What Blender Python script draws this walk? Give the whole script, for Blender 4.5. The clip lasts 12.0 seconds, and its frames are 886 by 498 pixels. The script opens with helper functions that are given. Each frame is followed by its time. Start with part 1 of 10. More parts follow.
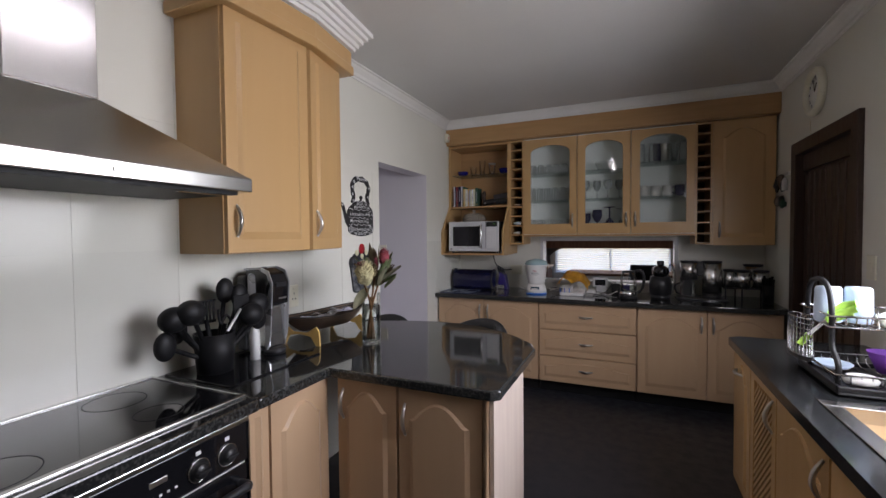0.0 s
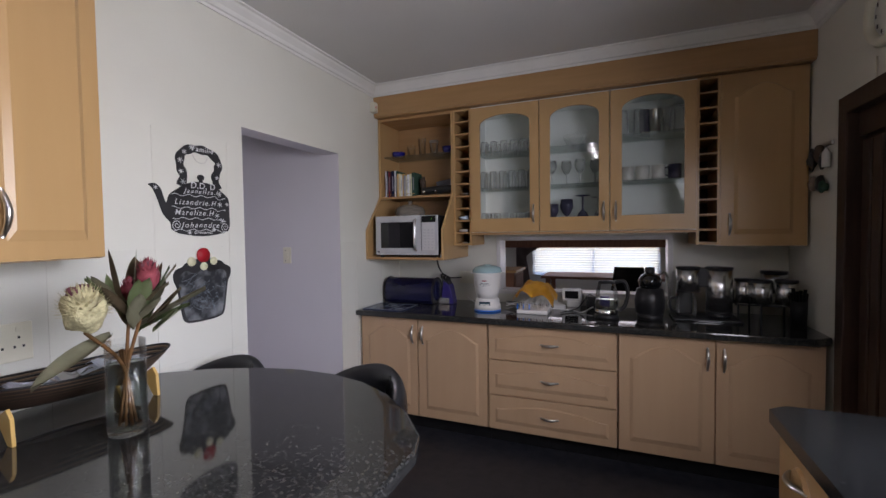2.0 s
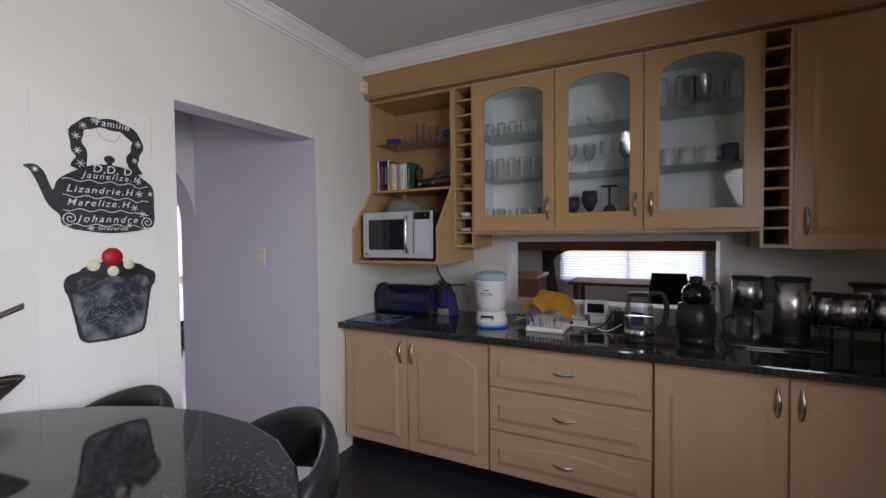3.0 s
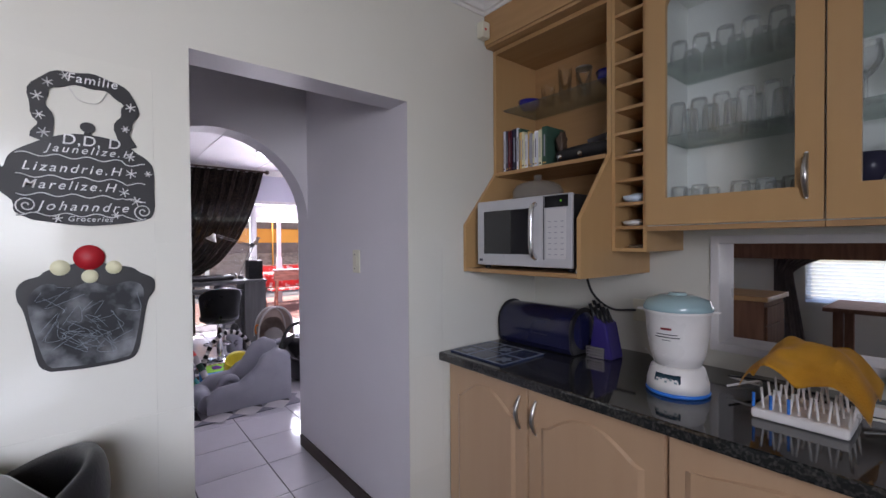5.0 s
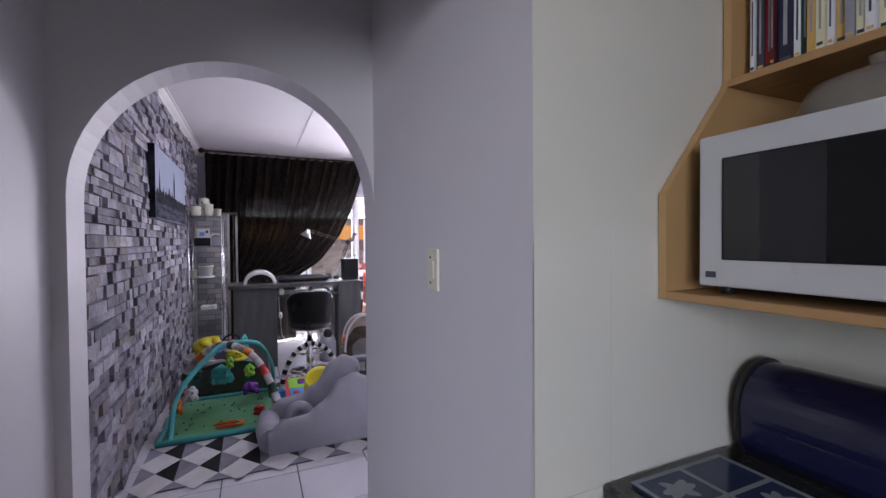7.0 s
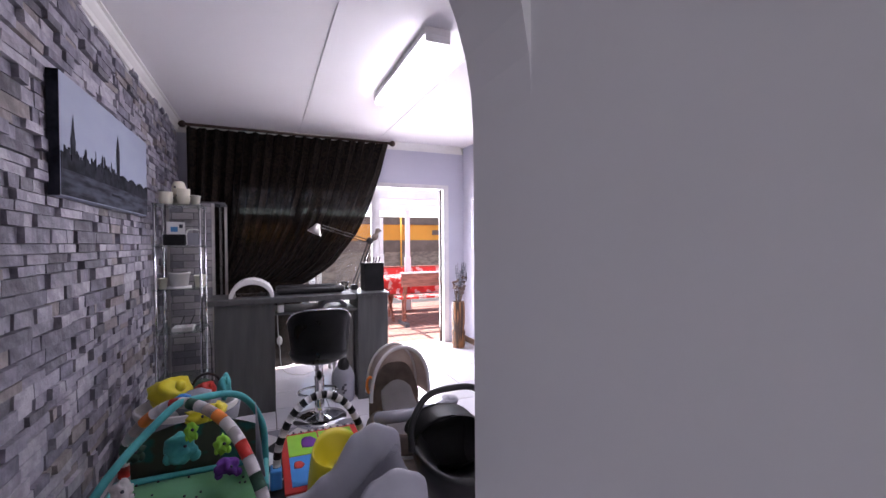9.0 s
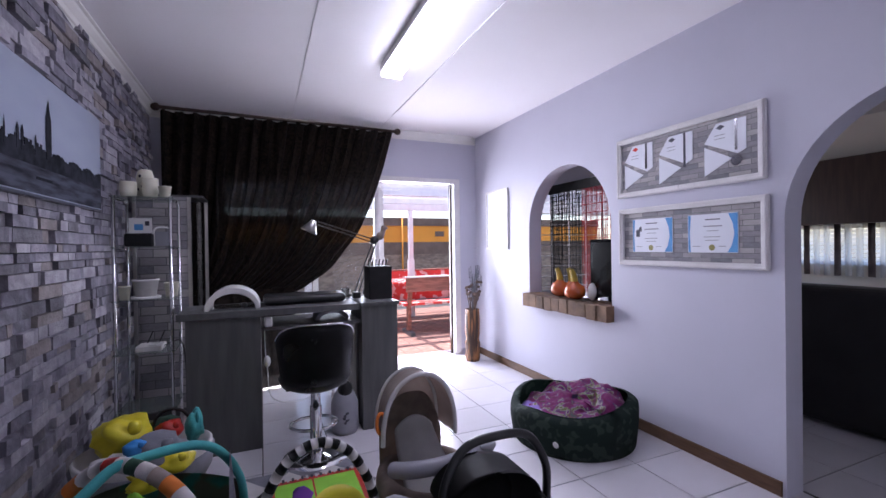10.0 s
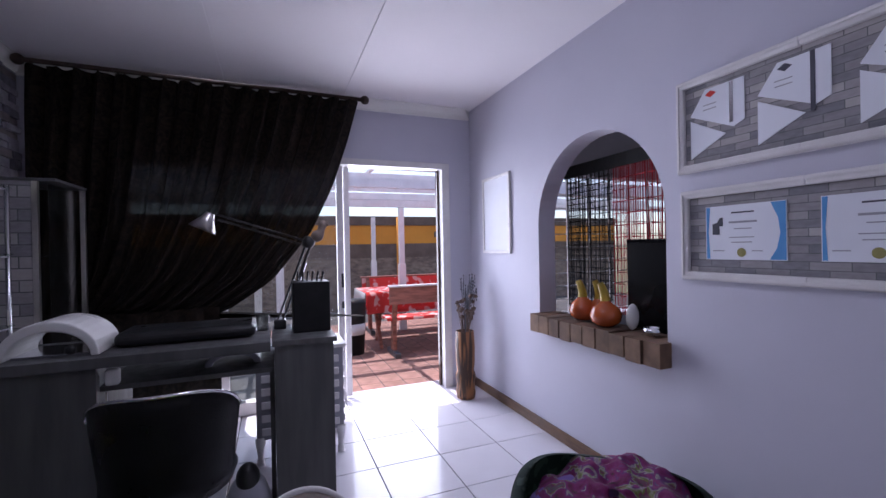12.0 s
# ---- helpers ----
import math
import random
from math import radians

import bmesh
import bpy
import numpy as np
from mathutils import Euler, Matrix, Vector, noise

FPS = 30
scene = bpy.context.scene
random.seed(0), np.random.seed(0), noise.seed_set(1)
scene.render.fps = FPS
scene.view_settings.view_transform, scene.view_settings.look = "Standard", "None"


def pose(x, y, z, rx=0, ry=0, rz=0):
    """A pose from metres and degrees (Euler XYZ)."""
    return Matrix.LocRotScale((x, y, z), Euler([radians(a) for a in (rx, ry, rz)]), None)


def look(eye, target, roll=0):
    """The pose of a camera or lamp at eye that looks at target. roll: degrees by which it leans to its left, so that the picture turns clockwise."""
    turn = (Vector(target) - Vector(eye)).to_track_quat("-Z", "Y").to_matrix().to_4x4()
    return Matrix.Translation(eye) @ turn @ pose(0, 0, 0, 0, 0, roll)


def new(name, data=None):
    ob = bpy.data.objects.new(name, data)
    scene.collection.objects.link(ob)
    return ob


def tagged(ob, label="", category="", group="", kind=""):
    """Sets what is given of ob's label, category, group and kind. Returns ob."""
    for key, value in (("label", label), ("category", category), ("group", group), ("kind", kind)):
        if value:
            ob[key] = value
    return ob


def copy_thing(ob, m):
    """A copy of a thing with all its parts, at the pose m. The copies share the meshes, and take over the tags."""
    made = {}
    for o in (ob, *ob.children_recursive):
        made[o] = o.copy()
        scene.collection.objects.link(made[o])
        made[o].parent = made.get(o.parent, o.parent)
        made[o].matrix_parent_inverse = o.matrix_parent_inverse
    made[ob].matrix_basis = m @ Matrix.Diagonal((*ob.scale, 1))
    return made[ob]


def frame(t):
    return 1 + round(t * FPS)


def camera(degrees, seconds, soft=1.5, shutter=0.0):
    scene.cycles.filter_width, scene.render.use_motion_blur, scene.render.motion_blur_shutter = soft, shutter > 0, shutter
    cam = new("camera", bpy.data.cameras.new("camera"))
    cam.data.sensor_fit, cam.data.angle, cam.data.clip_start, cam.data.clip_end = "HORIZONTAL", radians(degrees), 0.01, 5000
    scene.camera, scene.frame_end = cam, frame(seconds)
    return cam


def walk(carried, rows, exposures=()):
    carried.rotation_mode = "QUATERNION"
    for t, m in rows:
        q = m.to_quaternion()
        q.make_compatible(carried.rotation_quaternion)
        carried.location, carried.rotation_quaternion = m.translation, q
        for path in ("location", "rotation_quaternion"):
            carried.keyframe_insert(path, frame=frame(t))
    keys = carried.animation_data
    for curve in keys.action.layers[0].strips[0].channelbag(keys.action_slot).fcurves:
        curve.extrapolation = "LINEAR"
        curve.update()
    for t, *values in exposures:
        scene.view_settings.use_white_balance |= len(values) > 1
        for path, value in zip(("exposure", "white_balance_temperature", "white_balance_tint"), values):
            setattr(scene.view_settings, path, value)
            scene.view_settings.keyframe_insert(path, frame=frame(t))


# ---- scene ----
PATH = [
    (0, (-0.245, 1.083, 1.417), (-1.047, 2.914, 1.355), -0.5),
    (0.5, (-0.235, 1.349, 1.41), (-1.012, 3.191, 1.347), -0.7),
    (1, (-0.217, 1.629, 1.406), (-0.982, 3.476, 1.345), -0.7),
    (1.5, (-0.205, 1.919, 1.41), (-0.963, 3.769, 1.344), -0.8),
    (2, (-0.188, 2.204, 1.413), (-0.947, 4.053, 1.343), -0.8),
    (2.5, (-0.165, 2.489, 1.4), (-0.955, 4.325, 1.339), -0.7),
    (3, (-0.173, 2.762, 1.392), (-1.071, 4.548, 1.335), -0.6),
    (5, (-0.443, 3.646, 1.363), (-1.995, 4.906, 1.335), -0.4),
    (5.5, (-0.607, 3.827, 1.353), (-2.281, 4.921, 1.331), -0.2),
    (6, (-0.824, 3.972, 1.348), (-2.572, 4.943, 1.32), -0.2),
    (6.5, (-1.062, 4.12, 1.355), (-2.863, 4.988, 1.318), -0.5),
    (8.5, (-2.342, 4.382, 1.333), (-4.19, 5.146, 1.3), -0.3),
    (9, (-2.679, 4.389, 1.322), (-4.524, 5.16, 1.295), -0.4),
    (9.5, (-2.998, 4.405, 1.295), (-4.841, 5.184, 1.28), -0.6),
    (10, (-3.287, 4.467, 1.294), (-5.128, 5.250, 1.281), -0.8),
    (10.5, (-3.566, 4.553, 1.297), (-5.404, 5.343, 1.286), -0.9),
    (11, (-3.802, 4.695, 1.304), (-5.639, 5.486, 1.294), -1.0),
    (11.5, (-4.029, 4.891, 1.307), (-5.869, 5.675, 1.296), -1.1),
    (12, (-4.219, 5.114, 1.309), (-6.077, 5.854, 1.301), -1.1),
]
EXPOSURES = [(0, 1.85, 6750, 22), (3, 2.05, 6550, 24), (5, 2.05, 6450, 23), (6.5, 2.08, 6300, 22), (8.5, 2.02, 6750, 20), (9, 1.98, 6600, 22), (9.5, 1.82, 6250, 20), (10, 1.5, 6100, 22), (10.5, 1.1, 6000, 22), (12, 0.6, 5900, 24)]
cam = camera(92.2, 12.0, shutter=0.0)
walk(cam, [(t, look(eye, target, roll)) for t, eye, target, roll in PATH], EXPOSURES)

# ---- world, sun, lamps ----
SUN_EL, SUN_AZ = radians(73), radians(250)
world = bpy.data.worlds.new("sky")
scene.world = world
world.use_nodes = True
_wn = world.node_tree
_sky = _wn.nodes.new("ShaderNodeTexSky")
_sky.sky_type = "NISHITA"
_sky.sun_disc = False
_sky.sun_elevation, _sky.sun_rotation = SUN_EL, SUN_AZ
_bg = _wn.nodes["Background"]
_wn.links.new(_sky.outputs[0], _bg.inputs[0])
_bg.inputs[1].default_value = 0.15
sun = new("sun", bpy.data.lights.new("sun", "SUN"))
sun.data.energy, sun.data.angle, sun.data.color = 5.0, radians(0.5), (1.0, 0.95, 0.88)
_sd = Vector((math.sin(SUN_AZ) * math.cos(SUN_EL), math.cos(SUN_AZ) * math.cos(SUN_EL), math.sin(SUN_EL)))
sun.matrix_world = look(tuple(_sd * 20), (0, 0, 0))


def area(name, place, target, sx, sy, power, color=(1, 1, 1)):
    ob = new(name, bpy.data.lights.new(name, "AREA"))
    ob.data.shape, ob.data.size, ob.data.size_y, ob.data.energy, ob.data.color = "RECTANGLE", sx, sy, power, color
    ob.matrix_world = look(place, target)
    return ob


# daylight through the kitchen window, the patio door, the living-room windows, and the two ceiling tubes
area("kitchen_window_light", (0.80, 2.72, 1.62), (-1.0, 3.05, 0.80), 1.45, 0.95, 11.3, (0.86, 0.93, 1.0)).data.spread = radians(150)
area("kitchen_tube_light", (-0.50, 1.9, 2.52), (-0.50, 1.9, 0), 0.12, 1.2, 0.4, (1.0, 0.97, 0.9))
area("patio_door_light", (-8.14, 5.95, 1.1), (-4.6, 5.6, 0.8), 1.25, 1.9, 27, (0.9, 0.94, 1.0)).data.spread = radians(150)
area("living_window_light", (-0.6, 10.3, 1.4), (-0.6, 6.0, 1.0), 2.0, 1.0, 4, (0.92, 0.95, 1.0))
area("living_west_light", (-7.7, 8.6, 1.4), (-4.0, 8.6, 1.0), 1.6, 1.2, 4, (0.92, 0.95, 1.0))
area("dining_tube_light", (-5.65, 5.33, 2.44), (-5.65, 5.33, 0), 1.2, 0.14, 2.6, (0.86, 0.88, 1.0))

# ---- helpers and materials ----
def mat(name, col, rough=0.5, metal=0.0, col2=None, scale=8.0, stretch=(1, 1, 1), bump=0.0, bscale=60.0, spec=0.5,
        trans=0.0, ior=1.45, emit=None, power=0.0, coat=0.0, rvar=0.0, alpha=1.0, detail=4.0, lo=0.35, hi=0.65, sheen=0.0, vary=0.0, fine=0.05):
    m = bpy.data.materials.new(name)
    m.use_nodes = True
    n, l = m.node_tree.nodes, m.node_tree.links
    b = n["Principled BSDF"]
    b.inputs["Base Color"].default_value = (*col, 1)
    b.inputs["Roughness"].default_value, b.inputs["Metallic"].default_value = rough, metal
    b.inputs["Specular IOR Level"].default_value = spec
    b.inputs["Transmission Weight"].default_value, b.inputs["IOR"].default_value = trans, ior
    b.inputs["Coat Weight"].default_value, b.inputs["Coat Roughness"].default_value = coat, 0.06
    b.inputs["Alpha"].default_value = alpha
    b.inputs["Sheen Weight"].default_value = sheen
    if emit:
        b.inputs["Emission Color"].default_value = (*emit, 1)
        b.inputs["Emission Strength"].default_value = power
    tc = n.new("ShaderNodeTexCoord")
    mp = n.new("ShaderNodeMapping")
    mp.inputs["Scale"].default_value = stretch
    l.new(tc.outputs["Object"], mp.inputs[0])
    if col2 or rvar:
        t = n.new("ShaderNodeTexNoise")
        t.inputs["Scale"].default_value, t.inputs["Detail"].default_value = scale, detail
        l.new(mp.outputs[0], t.inputs["Vector"])
        r = n.new("ShaderNodeMapRange")
        r.inputs["From Min"].default_value, r.inputs["From Max"].default_value = lo, hi
        l.new(t.outputs[0], r.inputs["Value"])
        if col2:
            x = n.new("ShaderNodeMix")
            x.data_type = "RGBA"
            x.inputs["A"].default_value, x.inputs["B"].default_value = (*col, 1), (*col2, 1)
            l.new(r.outputs[0], x.inputs["Factor"])
            last = x.outputs["Result"]
            if vary:
                oi = n.new("ShaderNodeObjectInfo")
                r3 = n.new("ShaderNodeMapRange")
                r3.inputs["To Min"].default_value, r3.inputs["To Max"].default_value = 1 - vary, 1 + vary
                l.new(oi.outputs["Random"], r3.inputs["Value"])
                hs = n.new("ShaderNodeHueSaturation")
                l.new(r3.outputs[0], hs.inputs["Value"])
                l.new(last, hs.inputs["Color"])
                last = hs.outputs[0]
            l.new(last, b.inputs["Base Color"])
        if rvar:
            r2 = n.new("ShaderNodeMapRange")
            r2.inputs["To Min"].default_value, r2.inputs["To Max"].default_value = max(0.0, rough - rvar), rough + rvar
            l.new(r.outputs[0], r2.inputs["Value"])
            l.new(r2.outputs[0], b.inputs["Roughness"])
    if bump:
        t = n.new("ShaderNodeTexNoise")
        t.inputs["Scale"].default_value, t.inputs["Detail"].default_value = bscale, 5.0
        l.new(mp.outputs[0], t.inputs["Vector"])
        bp = n.new("ShaderNodeBump")
        bp.inputs["Strength"].default_value, bp.inputs["Distance"].default_value = bump, 0.01
        l.new(t.outputs[0], bp.inputs["Height"])
        l.new(bp.outputs[0], b.inputs["Normal"])
    return m


M = {}
M["wood"] = mat("maple_veneer", (0.50, 0.31, 0.138), 0.30, col2=(0.485, 0.298, 0.13), scale=3, stretch=(6, 6, 0.6), bump=0.008, bscale=40, rvar=0.02)
M["woodh"] = mat("maple_veneer_level", (0.43, 0.25, 0.11), 0.4, col2=(0.39, 0.225, 0.098), scale=5, stretch=(0.6, 7, 7), bump=0.05, rvar=0.05)
# the same maple, its colour tinted pinker for the cool light on the base units
M["beech"] = mat("maple_veneer_cool_lit", (0.50, 0.335, 0.205), 0.30, col2=(0.485, 0.322, 0.196), scale=3, stretch=(6, 6, 0.6), bump=0.008, bscale=60, rvar=0.02)
M["endpanel"] = mat("pale_end_panel", (0.62, 0.52, 0.44), 0.4, col2=(0.56, 0.46, 0.39), scale=4, stretch=(5, 5, 0.5))
# near-black brown that paints shade behind pigeonholes and door slats
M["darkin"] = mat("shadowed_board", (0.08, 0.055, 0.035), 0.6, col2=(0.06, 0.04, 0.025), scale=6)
M["kwall"] = mat("cream_wall_paint", (0.70, 0.69, 0.62), 0.42, col2=(0.66, 0.65, 0.58), scale=1.4, bump=0.04, bscale=40, rvar=0.08)
M["wtile"] = mat("glossy_cream_tile", (0.72, 0.71, 0.64), 0.13, spec=0.3, col2=(0.69, 0.68, 0.61), scale=1.5, bump=0.035, bscale=3.0, rvar=0.04, vary=0.02)
M["grout"] = mat("pale_grout", (0.55, 0.53, 0.47), 0.85, col2=(0.48, 0.46, 0.4), scale=20)
M["dwall"] = mat("lilac_grey_paint", (0.56, 0.555, 0.64), 0.55, col2=(0.53, 0.525, 0.61), scale=1.3, bump=0.06, bscale=30, rvar=0.06)
# same paint as dwall, brightened and warmed for the kitchen daylight falling on it
M["pwall"] = mat("lilac_grey_paint_lit", (0.66, 0.64, 0.665), 0.5, col2=(0.63, 0.61, 0.635), scale=1.3, bump=0.06, bscale=30, rvar=0.06)
M["ceil"] = mat("white_ceiling_paint", (0.66, 0.65, 0.63), 0.8, col2=(0.62, 0.61, 0.59), scale=1.2, bump=0.05, bscale=50)
M["dceil"] = mat("white_board_ceiling", (0.82, 0.80, 0.82), 0.7, col2=(0.79, 0.77, 0.79), scale=1.0, bump=0.05, bscale=40)
M["corn"] = mat("white_cornice", (0.80, 0.79, 0.76), 0.6, col2=(0.75, 0.74, 0.71), scale=4)
M["granite"] = mat("black_granite", (0.018, 0.019, 0.019), 0.08, col2=(0.085, 0.082, 0.076), scale=110, detail=9, lo=0.47, hi=0.76, rvar=0.03, coat=0.3)
M["granite2"] = mat("dark_grey_granite", (0.012, 0.013, 0.014), 0.22, col2=(0.06, 0.063, 0.066), scale=130, detail=6, lo=0.48, hi=0.8, rvar=0.06)
M["floor"] = mat("black_floor_vinyl", (0.016, 0.017, 0.022), 0.42, col2=(0.024, 0.025, 0.032), scale=14, rvar=0.12, bump=0.06, bscale=40)
M["steel"] = mat("brushed_steel", (0.58, 0.57, 0.55), 0.24, 1.0, col2=(0.565, 0.555, 0.535), scale=9, stretch=(1, 0.3, 40), rvar=0.01)
M["chrome"] = mat("chrome", (0.75, 0.75, 0.76), 0.1, 1.0, col2=(0.7, 0.7, 0.71), scale=20)
M["satin"] = mat("satin_nickel", (0.62, 0.60, 0.57), 0.28, 1.0, col2=(0.56, 0.54, 0.51), scale=20)
M["blackgl"] = mat("black_glass", (0.006, 0.006, 0.007), 0.05, col2=(0.01, 0.01, 0.012), scale=6, coat=0.5)
M["black"] = mat("black_plastic", (0.012, 0.012, 0.013), 0.35, col2=(0.02, 0.02, 0.022), scale=12, rvar=0.06)
M["blackm"] = mat("matt_black", (0.006, 0.006, 0.007), 0.5, spec=0.3, col2=(0.011, 0.011, 0.012), scale=14)
M["leather"] = mat("black_leather", (0.010, 0.010, 0.011), 0.33, col2=(0.018, 0.018, 0.02), scale=10, bump=0.12, bscale=160, rvar=0.06)
M["white"] = mat("white_plastic", (0.78, 0.77, 0.75), 0.3, col2=(0.72, 0.71, 0.69), scale=6, rvar=0.05)
M["ivory"] = mat("ivory_plastic", (0.74, 0.71, 0.58), 0.35, col2=(0.68, 0.65, 0.52), scale=8)
M["wframe"] = mat("white_painted_metal", (0.74, 0.72, 0.72), 0.35, col2=(0.66, 0.64, 0.64), scale=7, rvar=0.08)


def thin_glass(name, tint, gloss=0.03, boost=1.0, highlight=0.0):
    """Thin clear glass: what lies behind shows through, with a mirror gloss that grows at grazing angles."""
    m = bpy.data.materials.new(name)
    m.use_nodes = True
    n, l = m.node_tree.nodes, m.node_tree.links
    n.remove(n["Principled BSDF"])
    tr, gl, mx, fr, mt = n.new("ShaderNodeBsdfTransparent"), n.new("ShaderNodeBsdfGlossy"), n.new("ShaderNodeMixShader"), n.new("ShaderNodeFresnel"), n.new("ShaderNodeMath")
    tr.inputs[0].default_value = (*tint, 1)
    gl.inputs["Roughness"].default_value = gloss
    fr.inputs[0].default_value = 1.5
    mt.operation, mt.inputs[1].default_value, mt.use_clamp = "MULTIPLY", boost, True
    l.new(fr.outputs[0], mt.inputs[0]), l.new(mt.outputs[0], mx.inputs[0])
    l.new(tr.outputs[0], mx.inputs[1]), l.new(gl.outputs[0], mx.inputs[2]), l.new(mx.outputs[0], n["Material Output"].inputs[0])
    # diffuse white mixed in, painting the bright highlights into the glass
    if highlight:
        df, m2_ = n.new("ShaderNodeBsdfDiffuse"), n.new("ShaderNodeMixShader")
        df.inputs[0].default_value, m2_.inputs[0].default_value = (0.85, 0.88, 0.87, 1), highlight
        l.new(mx.outputs[0], m2_.inputs[1]), l.new(df.outputs[0], m2_.inputs[2]), l.new(m2_.outputs[0], n["Material Output"].inputs[0])
    return m


M["glass"] = thin_glass("clear_glass", (0.965, 0.975, 0.972), 0.14, 0.7)
# clear tumblers whitened in colour to stand for reflected highlights
M["tumblergl"] = thin_glass("highlighted_tumbler_glass", (0.965, 0.975, 0.97), 0.10, 0.6, 0.13)
M["whitein"] = mat("white_cabinet_lining", (0.86, 0.88, 0.85), 0.5, col2=(0.83, 0.85, 0.82), scale=3)
M["winpane"] = thin_glass("window_glass", (0.96, 0.98, 0.975), 0.01, 1.0)
M["pane"] = thin_glass("cabinet_pane", (0.95, 0.97, 0.965), 0.02, 0.9)
M["shelfgl"] = thin_glass("green_edged_glass", (0.88, 0.94, 0.92), 0.05, 0.6, 0.06)
M["water"] = thin_glass("water", (0.88, 0.90, 0.86), 0.02, 0.8)
M["doorwood"] = mat("dark_stained_door", (0.035, 0.018, 0.012), 0.4, col2=(0.055, 0.03, 0.02), scale=5, stretch=(9, 9, 0.7), bump=0.08, rvar=0.06)
M["navy"] = mat("navy_enamel", (0.008, 0.009, 0.036), 0.2, col2=(0.011, 0.012, 0.046), scale=5, coat=0.4)
M["blueblk"] = mat("deep_blue_plastic", (0.03, 0.02, 0.16), 0.35, col2=(0.025, 0.016, 0.13), scale=8)
M["yellowcloth"] = mat("mustard_cloth", (0.88, 0.50, 0.05), 0.9, col2=(0.70, 0.35, 0.025), scale=10, bump=0.25, bscale=180, sheen=0.2)
M["tile"] = mat("white_floor_tile", (0.68, 0.66, 0.70), 0.13, col2=(0.62, 0.60, 0.64), scale=2.2, rvar=0.05, vary=0.03, bump=0.02, bscale=5)
M["dgrout"] = mat("dark_grout", (0.06, 0.055, 0.055), 0.9, col2=(0.09, 0.085, 0.08), scale=30)
M["skirt"] = mat("varnished_skirting", (0.16, 0.085, 0.045), 0.4, col2=(0.10, 0.052, 0.028), scale=8, stretch=(1, 1, 8))
M["dskirt"] = mat("dark_skirting", (0.035, 0.022, 0.018), 0.5, col2=(0.05, 0.032, 0.025), scale=8)
for i, (c, c2) in enumerate((((0.29, 0.275, 0.32), (0.20, 0.19, 0.225)), ((0.19, 0.18, 0.22), (0.12, 0.113, 0.14)), ((0.37, 0.35, 0.39), (0.25, 0.235, 0.27)), ((0.25, 0.22, 0.215), (0.17, 0.15, 0.15)), ((0.14, 0.13, 0.155), (0.09, 0.085, 0.10)))):
    M["stone%d" % i] = mat("clad_stone_%s" % "abcde"[i], c, 0.75, col2=c2, scale=14, bump=0.7, bscale=38, vary=0.22, rvar=0.1)
M["stonegrout"] = mat("stone_shadow_joint", (0.03, 0.029, 0.031), 0.95, col2=(0.05, 0.048, 0.052), scale=30)


def drape_mat(name, col, col2, thin, glow=0.12):
    m = mat(name, col, 0.85, col2=col2, scale=6, stretch=(1, 1, 1), bump=0.3, bscale=120, spec=0.12)
    n, l = m.node_tree.nodes, m.node_tree.links
    b, out = n["Principled BSDF"], n["Material Output"]
    tr, tl, a1, a2 = n.new("ShaderNodeBsdfTransparent"), n.new("ShaderNodeBsdfTranslucent"), n.new("ShaderNodeMixShader"), n.new("ShaderNodeMixShader")
    tl.inputs[0].default_value = (*[min(1, c * 3) for c in col], 1)
    a1.inputs[0].default_value, a2.inputs[0].default_value = glow, thin
    l.new(b.outputs[0], a1.inputs[1]), l.new(tl.outputs[0], a1.inputs[2])
    l.new(a1.outputs[0], a2.inputs[1]), l.new(tr.outputs[0], a2.inputs[2])
    l.new(a2.outputs[0], out.inputs[0])
    return m


M["drape"] = drape_mat("dark_brown_drape", (0.005, 0.004, 0.0035), (0.026, 0.018, 0.013), 0.012, 0.05)
for _n in M["drape"].node_tree.nodes:
    if _n.bl_idname == "ShaderNodeTexNoise" and abs(_n.inputs["Scale"].default_value - 6) < 0.1:
        _n.inputs["Scale"].default_value, _n.inputs["Distortion"].default_value, _n.inputs["Detail"].default_value = 11, 3.0, 5
M["satin2"] = mat("smooth_satin_steel", (0.72, 0.715, 0.71), 0.27, 1.0, col2=(0.63, 0.625, 0.62), scale=3)
M["frostgl"] = mat("cloudy_clear_glass", (0.34, 0.31, 0.27), 0.12, col2=(0.30, 0.27, 0.23), scale=4, alpha=0.45)


